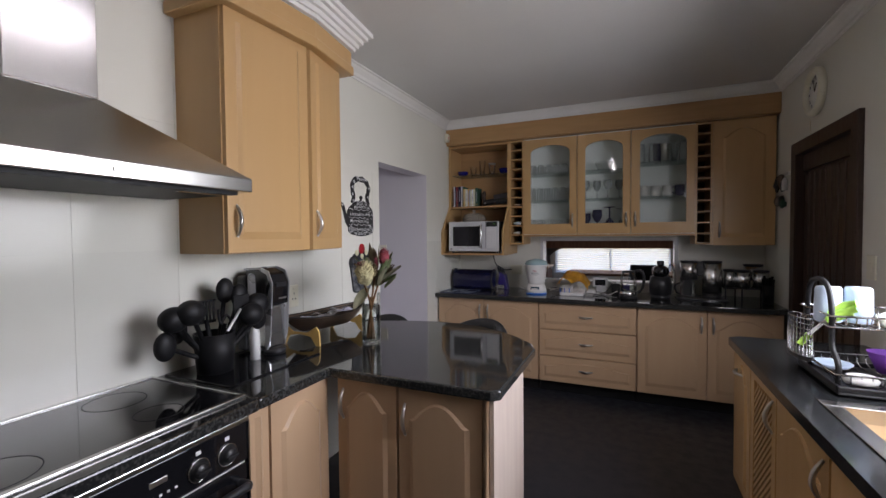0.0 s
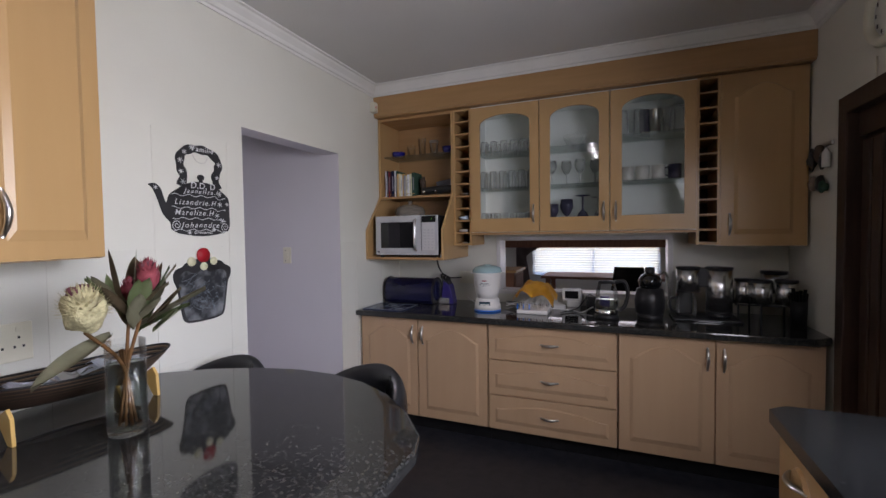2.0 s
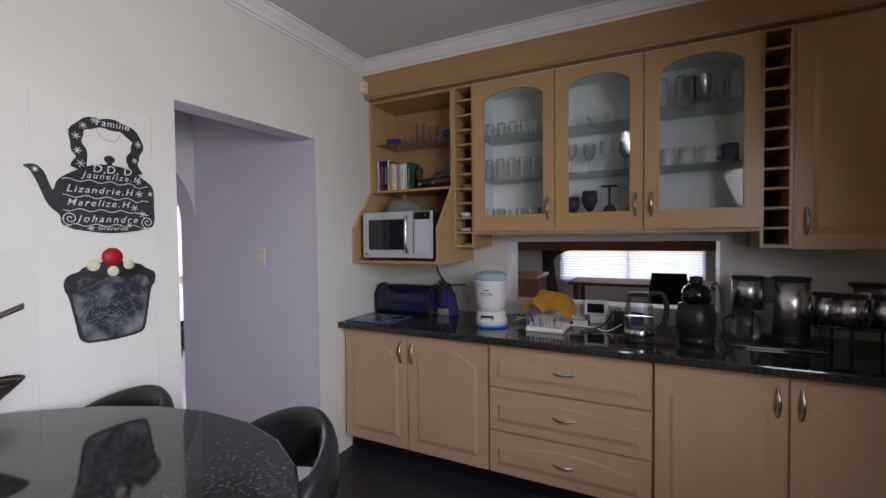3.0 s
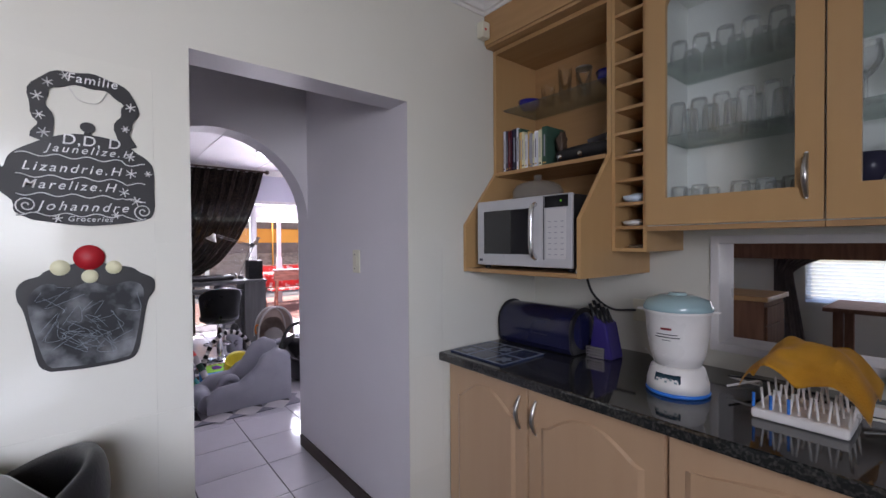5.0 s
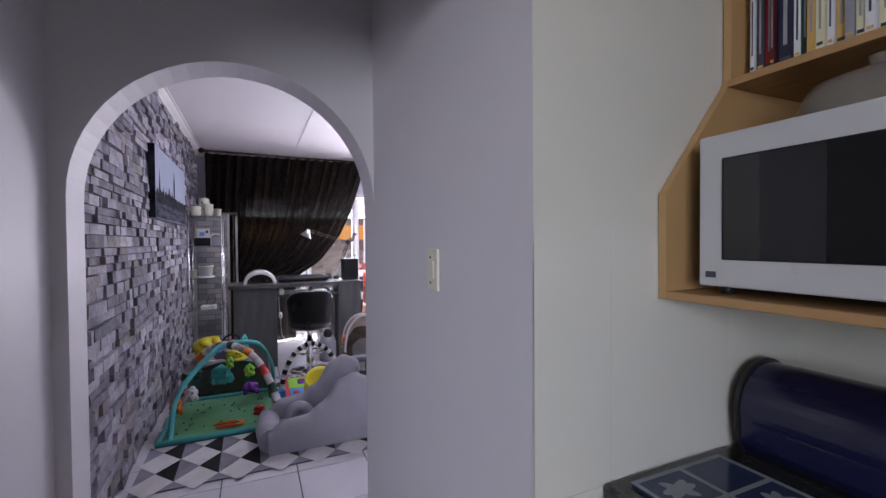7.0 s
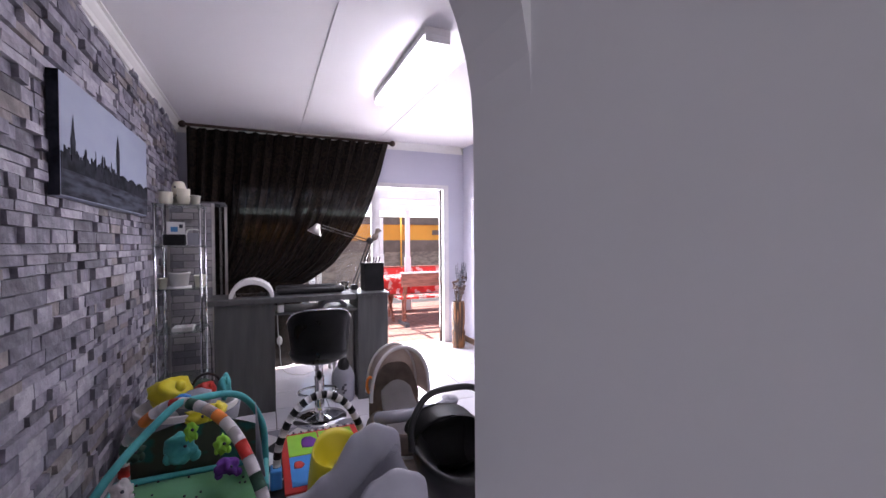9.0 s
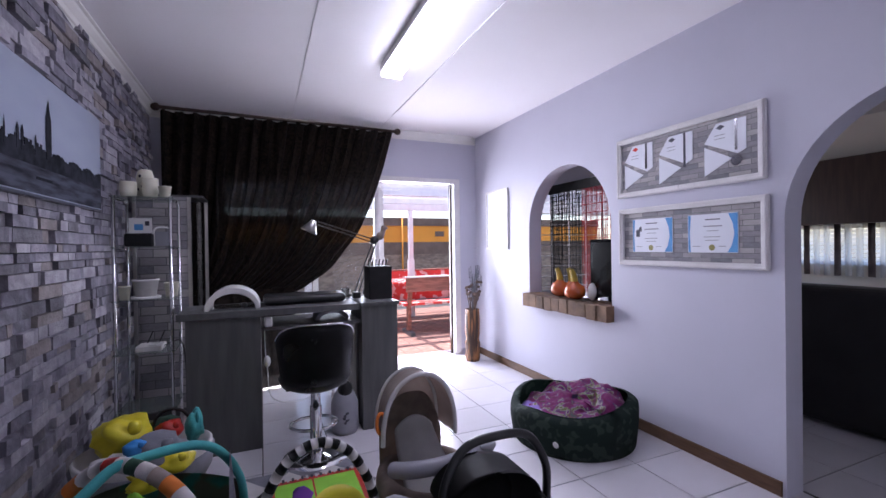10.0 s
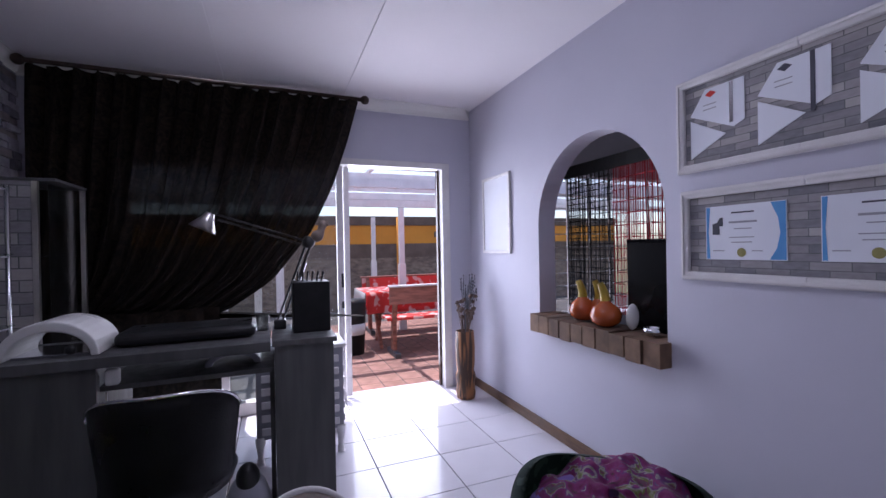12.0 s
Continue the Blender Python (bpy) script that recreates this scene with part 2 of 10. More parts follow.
def stone_print(name, turn=0.0):
    m = mat(name, (0.30, 0.29, 0.31), 0.6, col2=(0.18, 0.17, 0.18), scale=30, stretch=(1, 1, 2.5), detail=5)
    n, l = m.node_tree.nodes, m.node_tree.links
    b = n["Principled BSDF"]
    tc = n.new("ShaderNodeTexCoord")
    mp = n.new("ShaderNodeMapping")
    mp.inputs["Rotation"].default_value = (radians(90), 0, 0)
    br = n.new("ShaderNodeTexBrick")
    br.inputs["Scale"].default_value = 1.0
    br.inputs["Brick Width"].default_value, br.inputs["Row Height"].default_value, br.inputs["Mortar Size"].default_value = 0.12, 0.030, 0.0015
    br.inputs["Color1"].default_value, br.inputs["Color2"].default_value, br.inputs["Mortar"].default_value = (0.50, 0.46, 0.45, 1), (0.12, 0.12, 0.15, 1), (0.04, 0.05, 0.05, 1)
    src = b.inputs["Base Color"].links[0].from_socket
    mx = n.new("ShaderNodeMix")
    mx.data_type = "RGBA"
    mx.inputs["Factor"].default_value = 0.65
    if turn:
        sx3, cb3 = n.new("ShaderNodeSeparateXYZ"), n.new("ShaderNodeCombineXYZ")
        l.new(tc.outputs["Object"], sx3.inputs[0])
        l.new(sx3.outputs["Y"], cb3.inputs["X"]), l.new(sx3.outputs["Z"], cb3.inputs["Y"])
        br.inputs["Brick Width"].default_value, br.inputs["Row Height"].default_value, br.inputs["Mortar Size"].default_value = 0.17, 0.062, 0.003
        l.new(cb3.outputs[0], br.inputs["Vector"])
    else:
        l.new(tc.outputs["Object"], mp.inputs[0]), l.new(mp.outputs[0], br.inputs["Vector"])
    l.new(src, mx.inputs["A"]), l.new(br.outputs["Color"], mx.inputs["B"]), l.new(mx.outputs["Result"], b.inputs["Base Color"])
    return m


LOC = {}


def thing(name, loc, label="", category="", group="", rot=0.0, local=False, kind=""):
    ob = new(name)
    ob.empty_display_size = 0.05
    ob.location = loc
    ob.rotation_euler = (0, 0, radians(rot))
    LOC[ob.name] = Vector((0, 0, 0)) if (rot or local) else Vector(loc)
    return tagged(ob, label, category, group, kind)


def part(name, bm, material, parent=None, label="", category="", group="", kind="", smooth=False, bevel=0.0, at=None, seg=2):
    """One mesh from bm, in world coordinates, or in its thing's own where that is turned."""
    me = bpy.data.meshes.new(name)
    off = LOC.get(parent.name, Vector((0, 0, 0))) if parent else (Vector(at) if at else Vector((0, 0, 0)))
    if not parent and at is None and not kind:
        zs = [v.co.z for v in bm.verts]
        xs = [v.co.x for v in bm.verts]
        ys = [v.co.y for v in bm.verts]
        off = Vector(((min(xs) + max(xs)) / 2, (min(ys) + max(ys)) / 2, min(zs)))
    if off.length:
        bmesh.ops.translate(bm, verts=bm.verts, vec=-off)
    bm.normal_update()
    if smooth:
        for f in bm.faces:
            f.smooth = True
        for e in bm.edges:
            if len(e.link_faces) == 2 and e.calc_face_angle(0) > 0.6:
                e.smooth = False
    bm.to_mesh(me)
    bm.free()
    ob = new(name, me)
    mats = material if isinstance(material, (list, tuple)) else [material]
    for m in mats:
        me.materials.append(M[m] if isinstance(m, str) else m)
    if parent:
        ob.parent = parent
        LOC[ob.name] = off
    else:
        ob.location = off
        LOC[ob.name] = off
    if bevel:
        md = ob.modifiers.new("bevel", "BEVEL")
        md.width, md.segments, md.limit_method, md.angle_limit = bevel, seg, "ANGLE", radians(40)
        for p in me.polygons:
            p.use_smooth = False
    return tagged(ob, label, category, group, kind)


def nb():
    return bmesh.new()


def box(bm, x0, y0, z0, x1, y1, z1, mi=0):
    v = [bm.verts.new(p) for p in ((x0, y0, z0), (x1, y0, z0), (x1, y1, z0), (x0, y1, z0), (x0, y0, z1), (x1, y0, z1), (x1, y1, z1), (x0, y1, z1))]
    for f in ((3, 2, 1, 0), (4, 5, 6, 7), (0, 1, 5, 4), (1, 2, 6, 5), (2, 3, 7, 6), (3, 0, 4, 7)):
        bm.faces.new([v[i] for i in f]).material_index = mi
    return bm


def bx(*a):
    return box(nb(), *a)


def prism(bm, pts, axis, a, b, mi=0):
    """pts: (u, v) pairs in the plane across axis; x: (y, z), y: (x, z), z: (x, y)."""
    def at(p, w):
        return {"x": (w, p[0], p[1]), "y": (p[0], w, p[1]), "z": (p[0], p[1], w)}[axis]
    lo, hi = [bm.verts.new(at(p, a)) for p in pts], [bm.verts.new(at(p, b)) for p in pts]
    fs = [bm.faces.new(lo), bm.faces.new(hi)]
    n = len(pts)
    for i in range(n):
        fs.append(bm.faces.new((lo[i], lo[(i + 1) % n], hi[(i + 1) % n], hi[i])))
    for f in fs:
        f.material_index = mi
    bmesh.ops.recalc_face_normals(bm, faces=fs)
    return bm


def lathe(bm, cx, cy, prof, seg=24, mi=0, sx=1.0, sy=1.0):
    """prof: (radius, z) from bottom to top."""
    rings = []
    for r, z in prof:
        if r < 1e-5:
            rings.append([bm.verts.new((cx, cy, z))])
        else:
            rings.append([bm.verts.new((cx + sx * r * math.cos(2 * math.pi * i / seg), cy + sy * r * math.sin(2 * math.pi * i / seg), z)) for i in range(seg)])
    fs = []
    for p, q in zip(rings, rings[1:]):
        for i in range(seg):
            j = (i + 1) % seg
            if len(p) == 1 and len(q) == 1:
                continue
            if len(p) == 1:
                fs.append(bm.faces.new((p[0], q[j], q[i])))
            elif len(q) == 1:
                fs.append(bm.faces.new((p[i], p[j], q[0])))
            else:
                fs.append(bm.faces.new((p[i], p[j], q[j], q[i])))
    for f in fs:
        f.material_index = mi
        f.smooth = True
    return bm


def cyl(bm, cx, cy, z0, z1, r, r2=None, seg=20, mi=0):
    r2 = r if r2 is None else r2
    return lathe(bm, cx, cy, [(0, z0), (r, z0), (r2, z1), (0, z1)], seg, mi)


def tube(bm, pts, r, seg=8, mi=0, closed=False, radii=None):
    pts = [Vector(p) for p in pts]
    n = len(pts)
    rings, up = [], None
    for i, p in enumerate(pts):
        a, b = pts[(i - 1) % n] if closed or i else p, pts[(i + 1) % n] if closed or i < n - 1 else p
        d = (b - a).normalized()
        if up is None:
            up = Vector((0, 0, 1)) if abs(d.z) < 0.9 else Vector((1, 0, 0))
        s = d.cross(up).normalized()
        up = s.cross(d).normalized()
        rr = radii[i] if radii else r
        rings.append([bm.verts.new(p + s * rr * math.cos(2 * math.pi * k / seg) + up * rr * math.sin(2 * math.pi * k / seg)) for k in range(seg)])
    m = n if closed else n - 1
    for i in range(m):
        p, q = rings[i], rings[(i + 1) % n]
        for k in range(seg):
            f = bm.faces.new((p[k], p[(k + 1) % seg], q[(k + 1) % seg], q[k]))
            f.smooth, f.material_index = True, mi
    if not closed:
        bm.faces.new(rings[0]).material_index = mi
        bm.faces.new(list(reversed(rings[-1]))).material_index = mi
    return bm


def bez(pts, n=12):
    """A smooth line through points (Catmull-Rom)."""
    p = [Vector(q) for q in pts]
    p = [p[0] * 2 - p[1]] + p + [p[-1] * 2 - p[-2]]
    out = []
    for i in range(1, len(p) - 2):
        for k in range(n):
            t = k / n
            a, b, c, d = p[i - 1], p[i], p[i + 1], p[i + 2]
            out.append(0.5 * ((2 * b) + (c - a) * t + (2 * a - 5 * b + 4 * c - d) * t * t + (3 * b - a - 3 * c + d) * t ** 3))
    return out + [p[-2]]


def arc(cx, cz, r, a0, a1, n, rz=None):
    rz = r if rz is None else rz
    return [(cx + r * math.cos(radians(a0 + (a1 - a0) * i / n)), cz + rz * math.sin(radians(a0 + (a1 - a0) * i / n))) for i in range(n + 1)]


def blob(bm, c, r, n=2, jag=0.0, mi=0, seed=0):
    """An uneven closed lump with radii r."""
    made = bmesh.ops.create_icosphere(bm, subdivisions=n, radius=1.0)["verts"]
    for v in made:
        k = 1 + jag * noise.noise(v.co * 1.7 + Vector((seed, 0, 0)))
        v.co = Vector((c[0] + v.co.x * r[0] * k, c[1] + v.co.y * r[1] * k, c[2] + v.co.z * r[2] * k))
        for f in v.link_faces:
            f.smooth, f.material_index = True, mi
    return bm


def sheet(fn, nu, nv, thick=0.0, mi=0):
    """A grid mesh from fn(u, v) in 0..1, with an optional thickness as a second skin."""
    bm = nb()
    g = [[bm.verts.new(fn(i / nu, j / nv)) for j in range(nv + 1)] for i in range(nu + 1)]
    for i in range(nu):
        for j in range(nv):
            f = bm.faces.new((g[i][j], g[i + 1][j], g[i + 1][j + 1], g[i][j + 1]))
            f.smooth, f.material_index = True, mi
    if thick:
        bmesh.ops.solidify(bm, geom=bm.faces[:], thickness=thick)
        for f in bm.faces:
            f.smooth = True
    return bm


def holed(bm, axis, a, b, lo, hi, top, holes, z0=0.0):
    """A slab across axis from a to b. holes: (from, to, sill, spring or head, rise of the arch)."""
    cuts = [lo] + [(h[0] + h[1]) / 2 for h in holes] + [hi]
    for i in range(len(cuts) - 1):
        l, r = cuts[i], cuts[i + 1]
        hl, hr = (holes[i - 1] if i else None), (holes[i] if i < len(holes) else None)
        low = [(l, z0)] if not hl or hl[2] > z0 else [(hl[1], z0)]
        if hr:
            low += [(r, z0), (r, hr[2]), (hr[0], hr[2])] if hr[2] > z0 else [(hr[0], z0)]
            low += arc(r, hr[3], (hr[1] - hr[0]) / 2, 180, 90, 14, hr[4]) if hr[4] else [(hr[0], hr[3]), (r, hr[3])]
            low += [(r, top)]
        else:
            low += [(r, z0), (r, top)]
        low += [(l, top)]
        if hl:
            low += arc(l, hl[3], (hl[1] - hl[0]) / 2, 90, 0, 14, hl[4]) if hl[4] else [(l, hl[3]), (hl[1], hl[3])]
            if hl[2] > z0:
                low += [(hl[1], hl[2]), (l, hl[2])]
        prism(bm, low, axis, a, b)
    return bm


def wall(name, axis, a, b, lo, hi, top, holes, material, z0=0.0):
    return part(name, holed(nb(), axis, a, b, lo, hi, top, holes, z0), material, kind="structure")

# ---- structure ----
KX0, KX1, KY0, KY1, KZ = -2.0, 0.83, -1.9, 5.58, 2.588      # kitchen
DX0, DX1, DY0, DY1, DZ = -7.92, -3.12, 3.53, 6.88, 2.60      # dining room
OP0, OP1 = 3.88, 4.712                                      # doorway to the passage
wall("wall_kitchen_west", "x", -2.14, KX0, KY0 - 0.15, KY1 + 0.15, KZ + 0.1, [(OP0, OP1, 0, 1.985, 0)], "kwall")
# doorway jambs take the passage's paint with daylight put into its colour
_kw = bpy.data.objects["wall_kitchen_west"]
_kw.data.materials.append(M["pwall"])
for _p in _kw.data.polygons:
    if OP0 - 0.01 < _p.center.y < OP1 + 0.01 and _p.center.z < 1.99 and abs(_p.normal.x) < 0.5 and _p.center.z > 0.5:
        _p.material_index = 1
wall("wall_kitchen_east", "x", KX1, KX1 + 0.15, KY0 - 0.15, KY1 + 0.15, KZ + 0.1, [(1.95, 3.50, 1.12, 2.10, 0), (3.93, 4.85, 0, 2.01, 0)], "kwall")
wall("wall_kitchen_north", "y", KY1, KY1 + 0.15, KX0, KX1, KZ + 0.1, [(-1.07, 0.14, 0.955, 1.355, 0)], "kwall")
wall("wall_kitchen_south", "y", KY0 - 0.15, KY0, KX0, KX1, KZ + 0.1, [], "kwall")
# passage and dining room
wall("wall_passage_north", "y", OP1, OP1 + 0.12, -3.15, -2.14, DZ + 0.1, [], "pwall")
wall("wall_passage_south", "y", 3.48, 3.62, -3.15, -2.14, DZ + 0.1, [], "pwall")
wall("wall_dining_east", "x", -3.318, DX1 - 0.03, DY0 - 0.15, DY1 + 0.14, DZ + 0.1, [(3.665, OP1, 0, 1.51, 0.525)], "pwall")
wall("wall_dining_north", "y", DY1, DY1 + 0.14, DX0 - 0.18, -3.30, DZ + 0.1, [(-6.80, -5.735, 0.82, 1.45, 0.53), (-4.583, -3.45, 0, 1.40, 0.57)], "dwall")
wall("wall_dining_south", "y", DY0 - 0.15, DY0, DX0 - 0.18, -3.30, DZ + 0.1, [], "stonegrout")
wall("wall_dining_west", "x", DX0 - 0.18, DX0, DY0, DY1, DZ + 0.1, [(4.05, 6.60, 0, 2.06, 0)], "dwall")
part("ceiling_kitchen", bx(KX0, KY0, KZ, KX1, KY1, KZ + 0.09), "ceil", kind="structure")
part("ceiling_passage", bx(-3.15, 3.62, 2.58, -2.14, OP1, 2.66), "pwall", kind="structure")
part("ceiling_dining", bx(DX0, DY0, DZ, -3.30, DY1, DZ + 0.09), "dceil", kind="structure")
for x in (-6.9, -5.7, -4.5):
    pass
cov = nb()
for y in (4.78, 5.70):
    box(cov, DX0 + 0.002, y - 0.018, DZ - 0.008, -3.302, y + 0.018, DZ - 0.001)
part("ceiling_strip_dining", cov, "dceil", kind="structure")


def cornice(name, runs, z, material, size=0.10, steps=True):
    """runs: (x0, y0, x1, y1, nx, ny), wall line and the way into the room; mitred at both ends."""
    bm = nb()
    prof = [(0, -size), (0.1 * size, -size), (0.16 * size, -size * 0.84), (0.3 * size, -size * 0.80), (0.42 * size, -size * 0.58), (size * 0.72, -0.28 * size), (size * 0.8, -0.15 * size), (size, -0.11 * size), (size, 0), (0, 0)]
    for x0, y0, x1, y1, nx, ny, m0, m1 in runs:
        dx, dy = (x1 - x0), (y1 - y0)
        ln = math.hypot(dx, dy)
        dx, dy = dx / ln, dy / ln
        A = [bm.verts.new((x0 + nx * d + dx * d * m0, y0 + ny * d + dy * d * m0, z + h)) for d, h in prof]
        B = [bm.verts.new((x1 + nx * d - dx * d * m1, y1 + ny * d - dy * d * m1, z + h)) for d, h in prof]
        n = len(prof)
        for i in range(n):
            bm.faces.new((A[i], A[(i + 1) % n], B[(i + 1) % n], B[i]))
        bm.faces.new(A), bm.faces.new(B)
    bmesh.ops.recalc_face_normals(bm, faces=bm.faces)
    return part(name, bm, material, kind="structure")


cornice("cornice_kitchen", [
    (KX0, 3.14, KX0, 5.19, 1, 0, 0, 1), (KX0, 5.19, KX1, 5.19, 0, -1, 1, 1), (KX1, 5.19, KX1, KY0, -1, 0, 1, 1), (KX1, KY0, KX0, KY0, 0, 1, 1, 1)], KZ - 0.001, "corn", 0.078)
cornice("cornice_dining", [
    (DX0, DY0, -3.30, DY0, 0, 1, 1, 1), (DX0, DY0, DX0, DY1, 1, 0, 1, 1)], DZ - 0.001, "corn", 0.085)
# skirtings
part("skirting_dining", bx(DX0, DY1 - 0.014, 0.0, -4.60, DY1 - 0.002, 0.075), "skirt", kind="structure")
part("skirting_passage", bx(-3.29, OP1 - 0.012, 0.0, -2.15, OP1 - 0.001, 0.075), "dskirt", kind="structure")
# floor beds
part("floor_kitchen", bx(KX0, KY0, -0.02, KX1, KY1, 0.0), "floor", kind="structure")
part("floor_dining", bx(DX0 - 0.18, DY0, -0.03, -2.001, DY1 + 0.14, -0.005), "dgrout", kind="structure")
part("floor_living", bx(-8.1, DY1 + 0.14, -0.03, 3.0, 10.6, -0.005), "dgrout", kind="structure")
part("floor_living_east", bx(-3.12, 5.73, -0.03, 3.0, DY1 + 0.14, -0.005), "dgrout", kind="structure")
# the living room closes the place to the north
wall("wall_living_north", "y", 10.55, 10.7, -8.1, 3.0, 2.75, [(-6.9, -5.0, 1.02, 1.47, 0), (-1.72, 0.5, 0.60, 1.75, 0)], "kwall")
wall("wall_living_west", "x", -8.1, -7.92, DY1 + 0.14, 10.55, 2.75, [(7.5, 9.9, 0.55, 2.05, 0)], "dwall")
wall("wall_living_east", "x", 3.0, 3.15, 5.58, 10.7, 2.75, [], "kwall")
wall("wall_living_south", "y", 5.58, 5.73, KX1 + 0.15, 3.0, 2.75, [], "kwall")
part("ceiling_living", bx(-8.1, DY1 + 0.14, 2.66, 3.0, 10.6, 2.75), "ceil", kind="structure")
part("ceiling_living_east", bx(-3.12, 5.73, 2.66, 3.0, DY1 + 0.14, 2.75), "ceil", kind="structure")
wall("wall_living_inner", "x", -3.149, -3.0, OP1 + 0.121, DY1 + 0.14, 2.75, [], "kwall")

# ---- doors and windows ----
d1 = thing("door_1", (KX1, 4.39, 0), "dark-stained wooden door with vertical boards in a dark frame", "door", kind="structure")
fr = nb()
holed(fr, "x", KX1 - 0.025, KX1 + 0.10, 3.90, 4.88, 2.04, [(3.985, 4.795, 0, 1.955, 0)])
part("door_frame", fr, "doorwood", d1, bevel=0.004)
part("door_leaf", bx(KX1 + 0.05, 3.99, 0.01, KX1 + 0.08, 4.79, 1.95), "doorwood", d1)
for i in range(9):
    y = 4.0 + i * 0.088
    part("board", bx(KX1 + 0.025, y, 0.16, KX1 + 0.05, y + 0.07, 1.82), "doorwood", d1, bevel=0.006)
part("rail", bx(KX1 + 0.02, 3.99, 1.84, KX1 + 0.05, 4.79, 1.95), "doorwood", d1)
part("rail", bx(KX1 + 0.02, 3.99, 0.01, KX1 + 0.05, 4.79, 0.14), "doorwood", d1)
w1 = thing("window_1", (KX1, 2.72, 1.12), "white metal kitchen window over the sink", "window", kind="structure")
fr = nb()
holed(fr, "x", KX1 + 0.03, KX1 + 0.07, 1.95, 3.50, 2.10, [(1.99, 2.715, 1.16, 2.06, 0), (2.735, 3.46, 1.16, 2.06, 0)], 1.12)
part("window_frame", fr, "wframe", w1, bevel=0.003)
pn = part("pane", bx(KX1 + 0.045, 1.99, 1.16, KX1 + 0.05, 3.46, 2.06), "winpane", w1)
pn.visible_shadow = False
ptf = thing("pass_through_frame", (-0.465, KY1 - 0.01, 0.955), "white-framed serving hatch edge", "frame", kind="structure")
fr = nb()
holed(fr, "y", KY1 - 0.012, KY1 + 0.162, -1.10, 0.17, 1.385, [(-1.068, 0.138, 0.957, 1.353, 0)], 0.925)
part("trim", fr, "wframe", ptf, bevel=0.003)
d2 = thing("sliding_door", (DX0 - 0.05, 5.3, 0), "white aluminium sliding patio door, slid open", "door", kind="structure")
fr = nb()
holed(fr, "x", DX0 - 0.16, DX0 + 0.012, 4.03, 6.66, 2.09, [(4.07, 6.585, 0, 2.035, 0)])
part("door_frame", fr, "wframe", d2, bevel=0.004)
for y0, y1, x in ((4.08, 5.02, -8.02), (4.72, 5.68, -7.97)):
    lf = nb()
    holed(lf, "x", x - 0.02, x + 0.02, y0, y1, 2.03, [(y0 + 0.055, y1 - 0.055, 0.10, 1.97, 0)])
    part("leaf_frame", lf, "wframe", d2, bevel=0.003)
    pn = part("pane", bx(x - 0.003, y0 + 0.05, 0.09, x + 0.003, y1 - 0.05, 1.98), "winpane", d2)
    pn.visible_shadow = False
part("leaf_edge", bx(-8.04, 5.69, 0.02, -8.0, 5.74, 2.03), "wframe", d2)
part("door_stop", bx(-8.03, 6.565, 0.0, -7.99, 6.585, 2.035), "doorwood", d2)
part("lock", bx(-7.95, 5.655, 0.98, -7.94, 5.675, 1.10), "black", d2, bevel=0.003)
part("lock", bx(-7.95, 5.655, 0.80, -7.94, 5.675, 0.86), "black", d2, bevel=0.003)

# ---- kitchen units ----
Z = Vector((0, 0, 1))


def plane_bm(o, U, N, polys):
    """polys: list of (pts, n0, n1, inset) in plane coordinates; a slab, its front shrunk by inset."""
    bm = nb()
    o, U, N = Vector(o), Vector(U), Vector(N)
    for pts, n0, n1, inset in polys:
        cu, cw = sum(p[0] for p in pts) / len(pts), sum(p[1] for p in pts) / len(pts)
        W, H = max(p[0] for p in pts) - min(p[0] for p in pts), max(p[1] for p in pts) - min(p[1] for p in pts)
        ku, kw = 1 - 2 * inset / W, 1 - 2 * inset / H
        A = [bm.verts.new(o + U * u + Z * w + N * n0) for u, w in pts]
        B = [bm.verts.new(o + U * (cu + (u - cu) * ku) + Z * (cw + (w - cw) * kw) + N * n1) for u, w in pts]
        bm.faces.new(A), bm.faces.new(B)
        n = len(pts)
        for i in range(n):
            bm.faces.new((A[i], A[(i + 1) % n], B[(i + 1) % n], B[i]))
    bmesh.ops.recalc_face_normals(bm, faces=bm.faces)
    return bm


def arched(m, W, H, rise, n=14):
    """The outline of a panel m in from the edge with an arched head."""
    t = H - m
    pts = [(m, m), (W - m, m), (W - m, t - rise)]
    for i in range(1, n):
        a = i / n
        u = W - m - a * (W - 2 * m)
        k = min(1.0, max(0.0, (min(a, 1 - a) - 0.04) / 0.46))
        pts.append((u, t - rise + rise * math.sin(k * math.pi / 2)))
    return pts + [(m, t - rise)]


def handle(parent, o, U, N, u, w, vertical=True, L=0.13):
    o, U, N = Vector(o), Vector(U), Vector(N)
    c = o + U * u + Z * w
    d = Z if vertical else U
    pts = [c + d * L * (k - 0.5) + N * (0.002 + 0.026 * math.sin(math.pi * min(1, max(0, k)))) for k in [i / 10 for i in range(11)]]
    bm = tube(nb(), pts, 0.006, 8, radii=[0.005 + 0.004 * math.sin(math.pi * i / 10) for i in range(11)])
    return part("handle", bm, "satin", parent, "satin metal bow handle")


def front(parent, name, o, U, N, W, H, material, rise=0.06, m=0.055, hd=None):
    """A cupboard or drawer front with a raised arched panel; hd: (u, w, vertical)."""
    g = 0.0015
    polys = [([(g, g), (W - g, g), (W - g, H - g), (g, H - g)], -0.018, 0.0, 0.003),
             (arched(m, W, H, rise), -0.001, 0.0085, 0.020)]
    d = part(name, plane_bm(o, U, N, polys), material, parent)
    if hd:
        handle(d, o, U, N, *hd)
    return d


X, Y = (1, 0, 0), (0, 1, 0)
NX, NY = (-1, 0, 0), (0, -1, 0)
BF = 4.93
# back run: base units and worktop
plz = 0.105


